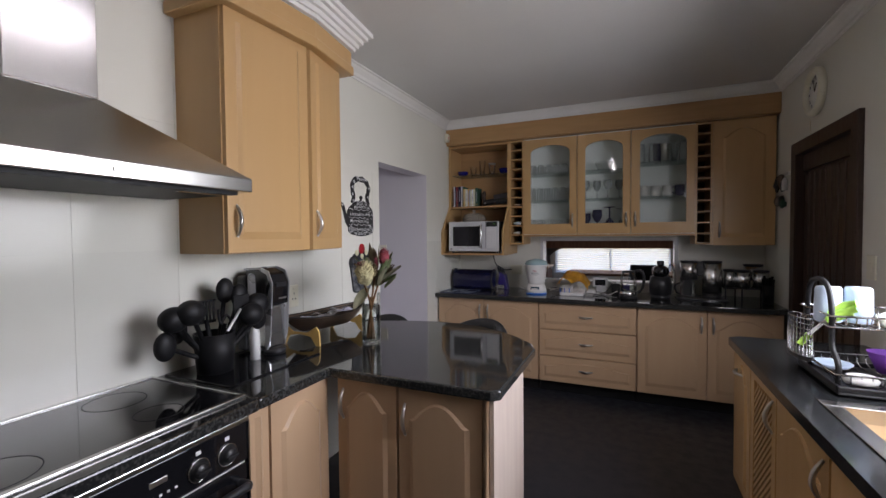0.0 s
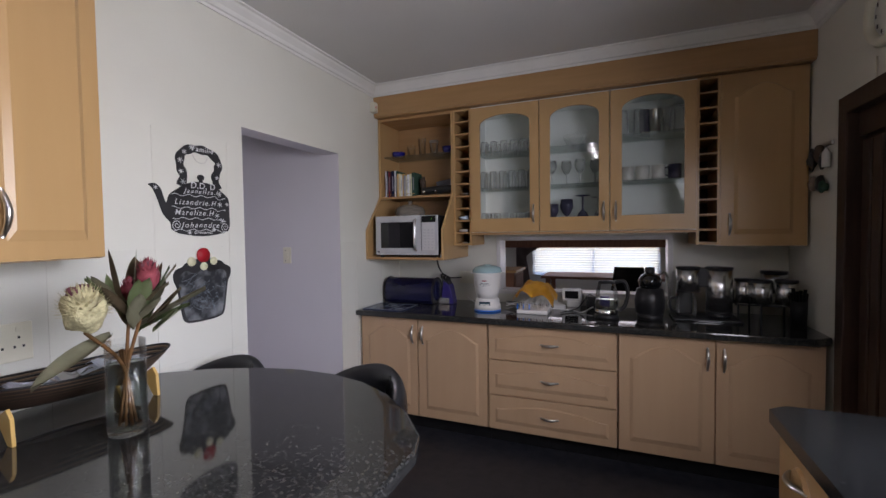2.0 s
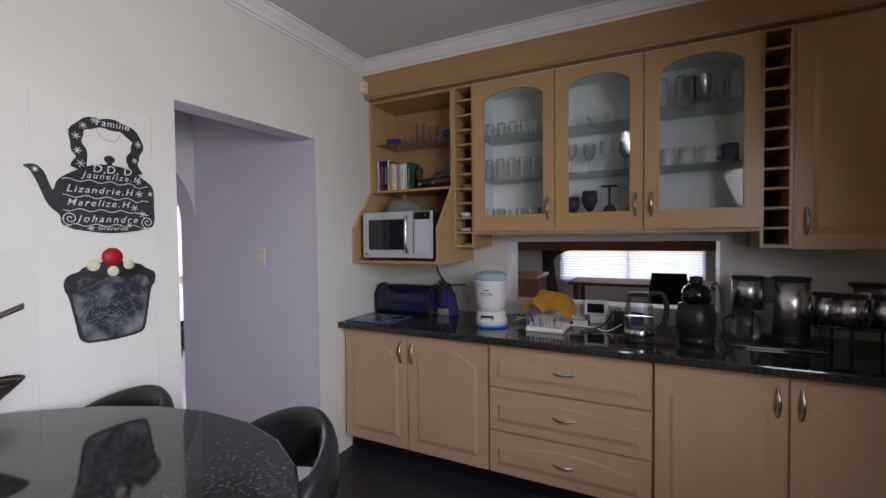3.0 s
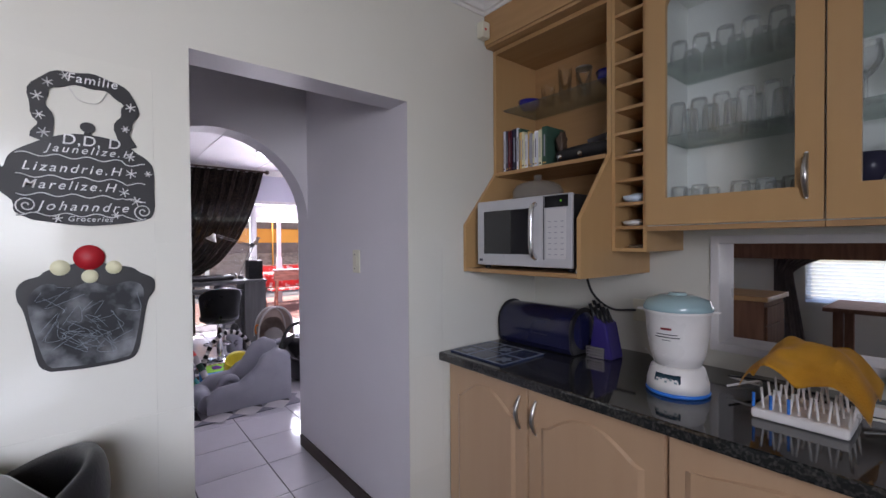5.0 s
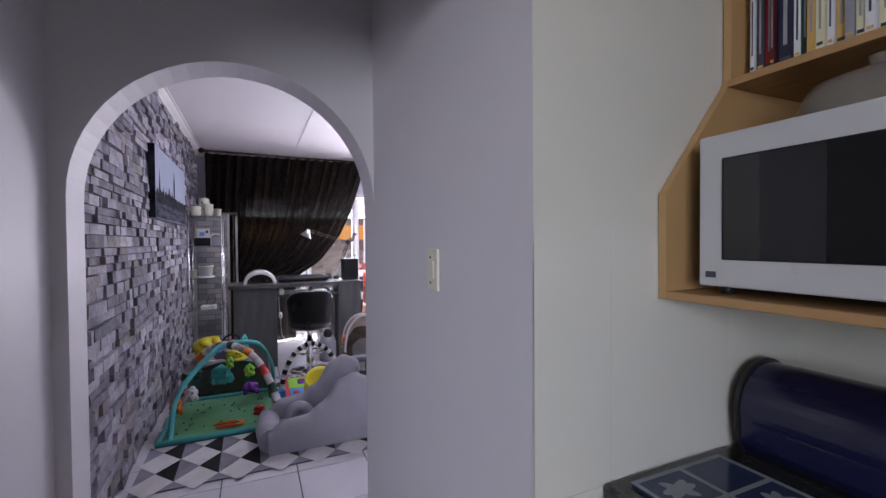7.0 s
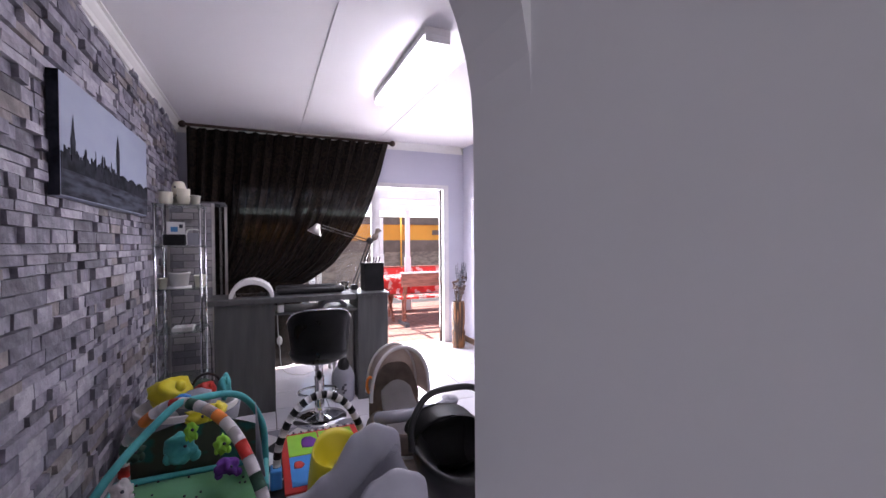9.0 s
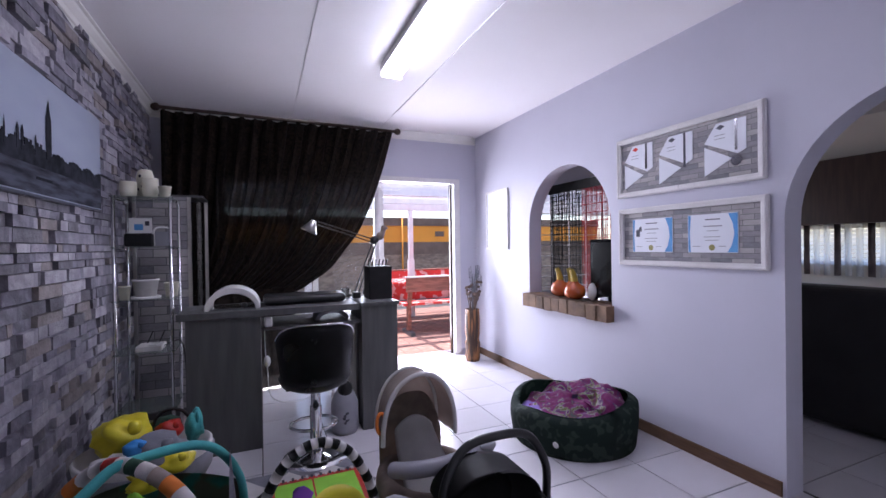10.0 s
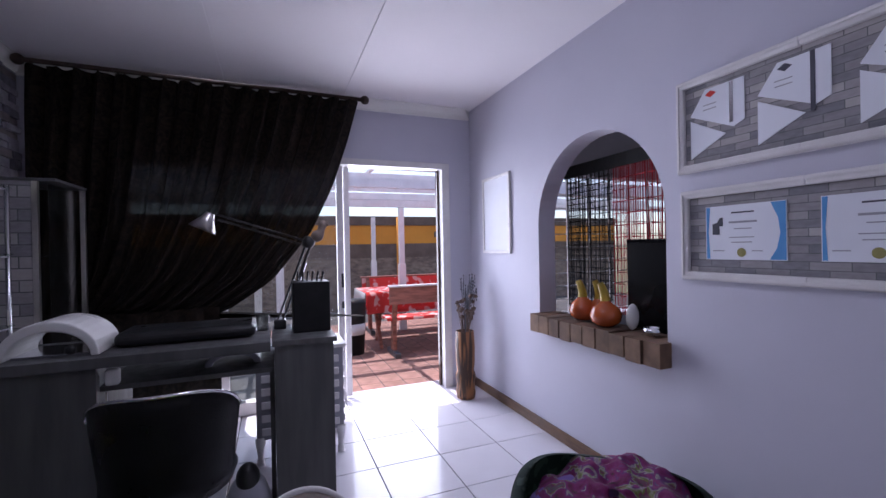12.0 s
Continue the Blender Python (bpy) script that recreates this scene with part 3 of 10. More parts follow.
def base_back(x0, x1, kind, label):
    u = thing("base_cabinet", ((x0 + x1) / 2, BF, 0), label, "kitchen cabinet", "base cabinets under the back worktop")
    part("body", bx(x0 + 0.001, BF + 0.019, plz, x1 - 0.001, KY1 - 0.005, 0.815), "beech", u)
    part("plinth", bx(x0 + 0.001, BF + 0.07, 0.0, x1 - 0.001, BF + 0.085, plz - 0.002), "blackm", u)
    H = 0.812 - plz
    if kind == "doors":
        xm = -1.512 if x0 < -1.5 else 0.311
        front(u, "door", (x0 + 0.002, BF, plz), X, NY, xm - x0 - 0.003, H, "beech", 0.085, 0.06, (xm - x0 - 0.04, H - 0.115, True))
        front(u, "door", (xm + 0.001, BF, plz), X, NY, x1 - xm - 0.003, H, "beech", 0.085, 0.06, (0.04, H - 0.115, True))
    else:
        h = H / 3
        for i in range(3):
            front(u, "drawer", (x0 + 0.002, BF, plz + i * h), X, NY, x1 - x0 - 0.004, h - 0.003, "beech", 0.05, 0.045, ((x1 - x0) / 2, h * 0.52, False, 0.12))
    return u


base_back(-1.985, -0.995, "doors", "two-door maple kitchen cabinet with arched raised panels")
base_back(-0.993, -0.189, "drawers", "maple kitchen unit with three arched-panel drawers")
base_back(-0.187, 0.80, "doors", "two-door maple kitchen cabinet with arched raised panels")
wt = nb()
prism(wt, [(-1.998, 4.875), (0.74, 4.875), (0.826, 4.945), (0.826, 5.579), (-1.998, 5.579)], "z", 0.817, 0.857)
part("worktop", wt, "granite", label="polished black granite worktop along the back wall", category="worktop", bevel=0.008)

# upper units on the back wall
UF, UB, UZ0, UZ1 = 5.248, 5.575, 1.42, 2.345


def carcass(x0, x1, y0, z0, z1, t=0.016):
    bm = nb()
    box(bm, x0, y0, z0, x0 + t, UB, z1), box(bm, x1 - t, y0, z0, x1, UB, z1)
    box(bm, x0 + t, y0, z0, x1 - t, UB, z0 + t), box(bm, x0 + t, y0, z1 - t, x1 - t, UB, z1)
    box(bm, x0 + t, UB - 0.006, z0 + t, x1 - t, UB, z1 - t)
    return bm


ms = thing("open_shelf_unit", (-1.67, UF, 1.22), "open maple wall unit with bookshelf and microwave bay", "kitchen cabinet")
x0, x1 = -1.995, -1.345
for xx in (x0, x1 - 0.018):
    sd = nb()
    prism(sd, [(UB, 1.225), (5.035, 1.225), (5.035, 1.45), (5.235, 1.70), (5.248, 1.72), (5.248, 2.345), (UB, 2.345)], "x", xx, xx + 0.018)
    part("side_panel", sd, "wood", ms)
part("back_panel", bx(x0 + 0.018, UB - 0.008, 1.243, x1 - 0.018, UB, 2.325), "woodh", ms)
part("top", bx(x0 + 0.018, UF, 2.325, x1 - 0.018, UB, 2.345), "woodh", ms)
part("bottom_shelf", bx(x0 + 0.018, 5.032, 1.225, x1 - 0.018, UB, 1.243), "woodh", ms, bevel=0.003)
part("shelf", bx(x0 + 0.018, 5.235, 1.700, x1 - 0.018, UB - 0.01, 1.718), "woodh", ms, bevel=0.002)
gs = part("glass_shelf", bx(x0 + 0.02, 5.30, 2.045, x1 - 0.02, UB - 0.01, 2.051), "shelfgl", ms, "green-edged glass shelf")

def rack(x0, x1, z0, z1, n, label):
    r = thing("wine_rack", ((x0 + x1) / 2, UF, z0), label, "wine rack", "wine racks between the wall cabinets")
    for xa, xb in ((x0, x0 + 0.014), (x1 - 0.014, x1)):
        part("side", bx(xa, UF, z0, xb, UB, z1), "wood", r)
    part("bottom", bx(x0 + 0.0142, UF, z0, x1 - 0.0142, UB, z0 + 0.014), "wood", r)
    part("top", bx(x0 + 0.0142, UF, z1 - 0.014, x1 - 0.0142, UB, z1), "wood", r)
    part("back", bx(x0 + 0.0142, UB - 0.006, z0 + 0.0142, x1 - 0.0142, UB, z1 - 0.0142), "wood", r)
    # dark sheet added over the wooden back as painted shade in the pigeonholes
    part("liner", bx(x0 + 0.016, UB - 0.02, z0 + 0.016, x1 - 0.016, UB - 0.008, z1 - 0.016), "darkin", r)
    for i in range(1, n):
        z = z0 + (z1 - z0) * i / n
        part("shelf", bx(x0 + 0.0145, UF + 0.002, z - 0.006, x1 - 0.0145, UB - 0.021, z + 0.006), "woodh", r)
    return r


rack(-1.343, -1.203, 1.325, 2.345, 11, "narrow maple wine rack with eleven pigeonholes")
rack(0.262, 0.386, 1.325, 2.345, 11, "narrow maple wine rack with dark pigeonholes")

for k, (x0, x1, hx, lab) in enumerate(((-1.201, -0.697, 0.465, "glazed maple wall cabinet with rows of glasses"), (-0.695, -0.238, 0.42, "glazed maple wall cabinet with stemware"), (-0.236, 0.260, 0.035, "glazed maple wall cabinet with mugs and jugs"))):
    c = thing("glass_cabinet", ((x0 + x1) / 2, UF, UZ0), lab, "kitchen cabinet", "glazed wall cabinets")
    bm = carcass(x0, x1, UF + 0.002, UZ0, UZ1)
    part("body", bm, "whitein", c, "pale-lined cabinet body")
    d = nb()
    holed(d, "y", UF - 0.019, UF, x0 + 0.002, x1 - 0.002, UZ1 - 0.012, [(x0 + 0.072, x1 - 0.066, 1.52, 2.20 if k < 2 else 2.205, 0.07 if k < 2 else 0.075)], UZ0 + 0.003)
    dr = part("door", d, "wood", c)
    p = part("pane", bx(x0 + 0.068, UF - 0.010, 1.515, x1 - 0.062, UF - 0.006, 2.285), "pane", dr, "clear glass pane")
    p.visible_shadow = False
    handle(dr, (x0, UF - 0.019, UZ0), X, NY, hx, 0.13, True)
    for z in ((1.745, 2.01) if k < 2 else (1.745, 2.05)):
        part("glass_shelf", bx(x0 + 0.018, UF + 0.03, z, x1 - 0.018, UB - 0.008, z + 0.006), "shelfgl", c, "green-edged glass shelf")
    part("cornice_lip", bx(x0, UF - 0.012, UZ0 - 0.018, x1, UF + 0.05, UZ0 - 0.001), "woodh", c)

tc = thing("tall_wall_cabinet", (0.6, UF, 1.315), "plain maple wall cabinet with one door", "kitchen cabinet")
part("body", carcass(0.388, 0.815, UF + 0.001, 1.318, 2.345), "wood", tc)
front(tc, "door", (0.39, UF - 0.001, 1.318), X, NY, 0.424, 1.02, "wood", 0.07, 0.065, (0.045, 0.13, True))
fs = nb()
prism(fs, [(5.20, 2.349), (5.195, 2.36), (5.188, 2.36), (5.188, 2.512), (5.579, 2.512), (5.579, 2.349)], "x", -1.996, 0.827)
part("fascia_board", fs, "woodh", label="maple fascia above the wall cabinets", category="trim")
part("filler_panel", bx(-1.996, 5.19, 2.514, 0.827, 5.579, KZ - 0.002), "kwall", kind="structure")

# peninsula
pn_pts = [(-1.998, 0.55), (-1.415, 0.55), (-1.415, 2.535), (-0.70, 2.535), (-0.668, 2.56), (-0.668, 3.17), (-0.70, 3.26), (-0.80, 3.38), (-0.93, 3.49), (-1.08, 3.57), (-1.25, 3.61), (-1.42, 3.61), (-1.60, 3.57), (-1.78, 3.49), (-1.93, 3.38), (-1.998, 3.32)]
# the hob stands in the run: split round it
prism(nb(), [(0, 0), (1, 0), (1, 1)], "z", 0, 1).free()
pt = nb()
prism(pt, [(-1.998, 2.165)] + [(-1.415, 2.165)] + pn_pts[2:], "z", 0.817, 0.857)
part("worktop_peninsula", pt, "granite", label="polished black granite peninsula worktop with a rounded bar end", category="worktop", bevel=0.008)
part("worktop_hob_edge", bx(-1.475, 0.55, 0.817, -1.415, 2.163, 0.857), "granite", label="black granite worktop strip in front of the hob", category="worktop", bevel=0.006)
bp = thing("base_cabinet", (-1.04, 2.58, 0), "two-door maple cabinet under the peninsula", "kitchen cabinet", "peninsula cabinets")
part("body", bx(-1.405, 2.585, plz, -0.752, 3.00, 0.815), "beech", bp)
part("plinth", bx(-1.40, 2.62, 0, -0.76, 2.96, plz - 0.002), "blackm", bp)
front(bp, "door", (-1.40, 2.566, plz), X, NY, 0.296, 0.71, "beech", 0.08, 0.045, (0.035, 0.60, True))
front(bp, "door", (-1.10, 2.566, plz), X, NY, 0.36, 0.71, "beech", 0.08, 0.05, (0.035, 0.58, True))
pl = nb()
box(pl, -0.738, 2.566, 0.0, -0.72, 2.585, 0.815)
tube(pl, [(-0.727, 2.562, 0.0), (-0.727, 2.562, 0.815)], 0.010, 8)
part("corner_post", pl, "beech", bp)
part("end_panel", bx(-0.716, 2.575, 0.0, -0.70, 3.05, 0.815), "endpanel", bp, "pale painted end panel")
part("back_panel", bx(-1.405, 3.002, 0.0, -0.72, 3.018, 0.815), "endpanel", bp)
bh = thing("base_cabinet", (-1.44, 2.35, 0), "narrow maple corner cabinet beside the oven", "kitchen cabinet", "peninsula cabinets")
part("body", bx(-1.99, 2.14, plz, -1.462, 2.58, 0.815), "beech", bh)
front(bh, "filler", (-1.443, 2.132, plz), Y, X, 0.098, 0.71, "beech", 0.001, 0.03)
front(bh, "door", (-1.443, 2.233, plz), Y, X, 0.325, 0.71, "beech", 0.08, 0.05, None)
part("plinth", bx(-1.52, 2.14, 0, -1.49, 2.58, plz - 0.002), "blackm", bh)

# oven and hob
ov = thing("oven", (-1.45, 1.83, 0), "black built-under electric oven with a knob panel and steel trim", "oven")
part("body", bx(-1.98, 1.235, 0.09, -1.462, 2.125, 0.812), "black", ov)
part("control_panel", bx(-1.461, 1.235, 0.665, -1.435, 2.125, 0.795), "blackgl", ov, "glossy black control panel", bevel=0.003)
part("top_trim", bx(-1.461, 1.235, 0.796, -1.428, 2.128, 0.814), "steel", ov, "steel trim strip", bevel=0.003)
part("side_trim", bx(-1.461, 2.1255, 0.09, -1.430, 2.131, 0.795), "steel", ov)
part("trim_line", bx(-1.436, 1.25, 0.661, -1.431, 2.11, 0.6635), "white", ov)
part("door", bx(-1.461, 1.24, 0.12, -1.432, 2.12, 0.658), "blackgl", ov, "black glass oven door", bevel=0.004)
part("handle", tube(nb(), bez([(-1.432, 2.09, 0.60), (-1.39, 2.085, 0.60), (-1.385, 2.0, 0.605), (-1.385, 1.36, 0.605), (-1.39, 1.28, 0.60), (-1.432, 1.27, 0.60)], 6), 0.014, 10), "black", ov)
for y in (1.30, 1.42, 1.60, 1.945, 2.045):
    kb = nb()
    lathe(kb, 0, 0, [(0, 0.0), (0.034, 0.0), (0.034, 0.003), (0.024, 0.004), (0.024, 0.014), (0.02, 0.022), (0, 0.022)], 24)
    box(kb, -0.004, -0.02, 0.02, 0.004, 0.02, 0.03)
    bmesh.ops.rotate(kb, verts=kb.verts, matrix=Matrix.Rotation(radians(90), 3, "Y"))
    bmesh.ops.translate(kb, verts=kb.verts, vec=(-1.435, y, 0.715))
    kn = part("knob", kb, "black", ov)
    rg = lathe(nb(), 0, 0, [(0.0325, 0.0), (0.036, 0.0), (0.036, 0.004), (0.0325, 0.004), (0.0325, 0.0)], 24)
    bmesh.ops.rotate(rg, verts=rg.verts, matrix=Matrix.Rotation(radians(90), 3, "Y"))
    bmesh.ops.translate(rg, verts=rg.verts, vec=(-1.4345, y, 0.715))
    part("ring", rg, "steel", kn)
    part("symbol", bx(-1.4345, y - 0.008, 0.762, -1.4335, y + 0.008, 0.774), "white", ov)
part("badge", bx(-1.4348, 1.80, 0.735, -1.432, 1.85, 0.752), "satin", ov, "small oval steel badge", bevel=0.006)
for i in range(6):
    part("mark", bx(-1.4345, 1.76 + i * 0.022, 0.700, -1.4335, 1.768 + i * 0.022, 0.707), "white", ov)
hb = thing("hob", (-1.74, 1.75, 0.857), "black ceramic glass hob with a steel rim", "hob")
part("glass_top", bx(-1.975, 1.30, 0.845, -1.50, 2.15, 0.862), "blackgl", hb, bevel=0.002)
rim = nb()
for a in ((-1.498, 1.28, 0.83, -1.478, 2.162, 0.867), (-1.995, 1.28, 0.83, -1.977, 2.162, 0.867), (-1.977, 2.151, 0.83, -1.498, 2.162, 0.867), (-1.977, 1.28, 0.83, -1.498, 1.298, 0.867)):
    box(rim, *a)
part("rim", rim, "steel", hb, "steel rim", bevel=0.002)
for y, x, r in ((1.95, -1.85, 0.09), (1.95, -1.62, 0.07), (1.55, -1.85, 0.07), (1.55, -1.62, 0.10)):
    part("cooking_zone", lathe(nb(), x, y, [(r - 0.003, 0.8622), (r, 0.8622), (r, 0.8626), (r - 0.003, 0.8626), (r - 0.003, 0.8622)], 32), "blackm", hb, "faint dark cooking zone ring")

# extractor hood
ho = thing("cooker_hood", (-1.76, 1.81, 1.55), "brushed steel chimney cooker hood", "cooker hood")
hd = nb()
b0 = [(-1.998, 1.36), (-1.53, 1.36), (-1.53, 2.257), (-1.998, 2.257)]
t0 = [(-1.998, 1.65), (-1.74, 1.65), (-1.74, 1.875), (-1.998, 1.875)]
lo, mi_, hi = [[hd.verts.new((x, y, z)) for x, y in q] for q, z in ((b0, 1.584), (b0, 1.632), (t0, 1.845))]
for p, q in ((lo, mi_), (mi_, hi)):
    for i in range(4):
        hd.faces.new((p[i], p[(i + 1) % 4], q[(i + 1) % 4], q[i]))
hd.faces.new(hi), hd.faces.new(list(reversed(lo)))
part("canopy", hd, "steel", ho, bevel=0.003)
part("chimney", bx(-1.998, 1.652, 1.846, -1.742, 1.873, 2.66), "steel", ho, bevel=0.003)
part("filter", bx(-1.96, 1.40, 1.572, -1.56, 2.217, 1.5835), "blackm", ho, "dark filter panel")
part("lamp_rail", bx(-1.62, 2.02, 1.570, -1.58, 2.20, 1.5835), "chrome", ho)
part("badge", bx(-1.5298, 1.79, 1.600, -1.526, 1.83, 1.613), "satin", ho, bevel=0.005)

# wall cabinet with an angled end
uc = thing("wall_cabinet", (-1.85, 2.5, 1.35), "maple wall cabinet with an angled end door", "kitchen cabinet")
cb = nb()
prism(cb, [(-1.998, 2.295), (-1.735, 2.295), (-1.708, 2.738), (-1.800, 2.742), (-1.800, 2.764), (-1.712, 2.768), (-1.770, 3.08), (-1.998, 3.08)], "z", 1.350, 2.36)
part("body", cb, "wood", uc)
for p0, p1 in (((-1.716, 2.297), (-1.685, 2.745)), ((-1.684, 2.760), (-1.748, 3.082))):
    dd = Vector((p1[0] - p0[0], p1[1] - p0[1], 0))
    front(uc, "door", (p0[0], p0[1], 1.350), tuple(dd.normalized()), (dd.normalized().y, -dd.normalized().x, 0), dd.length, 1.0, "wood", 0.001, 0.055, (0.045, 0.135, True))
fs = nb()
prism(fs, [(-1.998, 2.25), (-1.675, 2.25), (-1.640, 2.765), (-1.695, 3.145), (-1.998, 3.145)], "z", 2.335, 2.385)
prism(fs, [(-1.998, 2.255), (-1.685, 2.255), (-1.650, 2.762), (-1.705, 3.138), (-1.998, 3.138)], "z", 2.385, 2.468)
part("fascia", fs, "wood", uc, bevel=0.005)
bkh = nb()
prism(bkh, [(-1.998, 2.26), (-1.69, 2.26), (-1.655, 2.76), (-1.71, 3.13), (-1.998, 3.13)], "z", 2.470, KZ - 0.002)
part("bulkhead_kitchen", bkh, "kwall", kind="structure")
cn = nb()
for k, (d, z0_, z1_) in enumerate(((0.012, 2.471, 2.490), (0.026, 2.490, 2.515), (0.045, 2.515, 2.540), (0.065, 2.540, 2.562), (0.085, 2.562, KZ - 0.001))):
    prism(cn, [(-1.997, 2.2), (-1.685 + d, 2.2), (-1.645 + d, 2.76), (-1.70 + d, 3.14 + d), (-1.997, 3.14 + d)], "z", z0_, z1_)
part("cornice_cabinet", cn, "corn", kind="structure")

# sink run on the east side
RF = 0.275


def base_east(y0, y1, kind, label):
    u = thing("base_cabinet", (RF, (y0 + y1) / 2, 0), label, "kitchen cabinet", "base cabinets along the sink run")
    part("body", bx(RF + 0.019, y0 + 0.001, plz, KX1 - 0.004, y1 - 0.001, 0.815), "wood", u)
    part("plinth", bx(RF + 0.07, y0 + 0.001, 0, RF + 0.085, y1 - 0.001, plz - 0.002), "blackm", u)
    H = 0.812 - plz
    if kind == "louvre":
        o, U, N = Vector((RF, y1 - 0.002, plz)), Vector(NY), Vector(NX)
        W = y1 - y0 - 0.004
        fr = nb()
        for a in ((0, 0, W, 0.06), (0, H - 0.06, W, H), (0, 0.06, 0.055, H - 0.06), (W - 0.055, 0.06, W, H - 0.06)):
            box(fr, RF - 0.0, y1 - 0.002 - a[2], plz + a[1], RF + 0.018, y1 - 0.002 - a[0], plz + a[3])
        d = part("door", fr, "wood", u, bevel=0.003)
        # dark board whose colour stands for the shade between the slats
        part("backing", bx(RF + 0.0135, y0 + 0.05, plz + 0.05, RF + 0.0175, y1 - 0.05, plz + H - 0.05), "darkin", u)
        sl_k = 0.26 / (W - 0.11)
        for i in range(26):
            w0 = i * 0.033 - 0.22
            ua = max(0.055, 0.055 + (0.06 - w0) / sl_k)
            ub = min(W - 0.055, 0.055 + (H - 0.078 - w0) / sl_k)
            if ub - ua < 0.03:
                continue
            lim = [(ua, w0 + (ua - 0.055) * sl_k), (ub, w0 + (ub - 0.055) * sl_k), (ub, w0 + (ub - 0.055) * sl_k + 0.018), (ua, w0 + (ua - 0.055) * sl_k + 0.018)]
            part("slat", plane_bm(o, U, N, [(lim, -0.013, -0.002, 0.002)]), "wood", d)
        handle(d, tuple(o), NY, NX, W - 0.035, H - 0.12, True)
    else:
        front(u, "door", (RF, y1 - 0.002, plz), NY, NX, y1 - y0 - 0.004, H, "wood", 0.085, 0.055, ((y1 - y0) - 0.04 if kind == "r" else 0.16, H - 0.12 if kind == "r" else H - 0.10, kind == "r"))
    return u


base_east(3.46, 3.80, "h", "narrow maple base cabinet at the end of the sink run")
base_east(3.08, 3.458, "louvre", "maple base cabinet with a diagonal slatted door")
base_east(2.60, 3.078, "r", "maple base cabinet with an arched panel door")
base_east(2.00, 2.598, "r", "maple base cabinet with an arched panel door")
base_east(1.40, 1.998, "r", "maple base cabinet with an arched panel door")
wt = nb()
sx0, sx1, sy0, sy1 = 0.36, 0.70, 2.05, 2.84
prism(wt, [(0.246, 0.9), (0.826, 0.9), (0.826, sy0), (0.246, sy0)], "z", 0.817, 0.857)
prism(wt, [(0.246, sy1), (0.826, sy1), (0.826, 3.835), (0.30, 3.835), (0.246, 3.79)], "z", 0.817, 0.857)
prism(wt, [(0.246, sy0), (sx0, sy0), (sx0, sy1), (0.246, sy1)], "z", 0.817, 0.857)
prism(wt, [(sx1, sy0), (0.826, sy0), (0.826, sy1), (sx1, sy1)], "z", 0.817, 0.857)
part("worktop_sink", wt, "granite2", label="dark speckled worktop with a sink along the window side", category="worktop")
sk = thing("sink", (0.53, 2.4, 0.857), "stainless steel inset sink", "sink")
bs = nb()
box(bs, sx0 - 0.03, sy0 - 0.03, 0.858, sx1 + 0.03, sy0 + 0.02, 0.862), box(bs, sx0 - 0.03, sy1 - 0.02, 0.858, sx1 + 0.03, sy1 + 0.03, 0.862)
box(bs, sx0 - 0.03, sy0 + 0.02, 0.858, sx0 + 0.02, sy1 - 0.02, 0.862), box(bs, sx1 - 0.02, sy0 + 0.02, 0.858, sx1 + 0.03, sy1 - 0.02, 0.862)
part("rim", bs, "steel", sk, bevel=0.0015)
bs = nb()
box(bs, sx0 + 0.015, sy0 + 0.015, 0.70, sx1 - 0.015, sy1 - 0.015, 0.705)
for a in ((sx0 + 0.012, sy0 + 0.012, sx0 + 0.018, sy1 - 0.012), (sx1 - 0.018, sy0 + 0.012, sx1 - 0.012, sy1 - 0.012), (sx0 + 0.012, sy0 + 0.012, sx1 - 0.012, sy0 + 0.018), (sx0 + 0.012, sy1 - 0.018, sx1 - 0.012, sy1 - 0.012)):
    box(bs, a[0], a[1], 0.70, a[2], a[3], 0.858)
part("bowl", bs, "satin2", sk)

# ---- dining room ----
M["greywood"] = mat("grey_ash_laminate", (0.105, 0.105, 0.107), 0.5, col2=(0.075, 0.075, 0.077), scale=4, stretch=(5, 5, 0.6), bump=0.03, rvar=0.05)
M["greyplas"] = mat("grey_plastic", (0.33, 0.33, 0.37), 0.45, col2=(0.28, 0.28, 0.32), scale=6, rvar=0.05)
M["teal"] = mat("teal_fabric", (0.07, 0.42, 0.42), 0.85, col2=(0.05, 0.34, 0.35), scale=12, bump=0.15, bscale=150, sheen=0.1)
M["green"] = mat("spring_green_fabric", (0.20, 0.50, 0.29), 0.9, col2=(0.17, 0.44, 0.20), scale=5, bump=0.15, bscale=120)
M["olive"] = mat("olive_print_fabric", (0.11, 0.12, 0.09), 0.9, col2=(0.05, 0.20, 0.18), scale=9, detail=2, lo=0.5, hi=0.6)
M["dkgreen"] = mat("deep_green_fabric", (0.035, 0.09, 0.06), 0.9, col2=(0.02, 0.055, 0.04), scale=7, bump=0.15, bscale=120)
M["yellow"] = mat("yellow_plastic", (0.72, 0.62, 0.03), 0.4, col2=(0.64, 0.55, 0.025), scale=5)
M["red"] = mat("red_plastic", (0.55, 0.03, 0.02), 0.45, col2=(0.45, 0.025, 0.018), scale=6)
M["orange"] = mat("orange_fabric", (0.75, 0.22, 0.04), 0.8, col2=(0.65, 0.18, 0.03), scale=8)
M["blue"] = mat("sky_blue_plastic", (0.05, 0.30, 0.72), 0.45, col2=(0.04, 0.25, 0.62), scale=6)
M["lime"] = mat("lime_fabric", (0.30, 0.66, 0.06), 0.7, col2=(0.25, 0.58, 0.05), scale=8)
M["purple"] = mat("purple_fabric", (0.16, 0.04, 0.30), 0.8, col2=(0.12, 0.03, 0.24), scale=8)
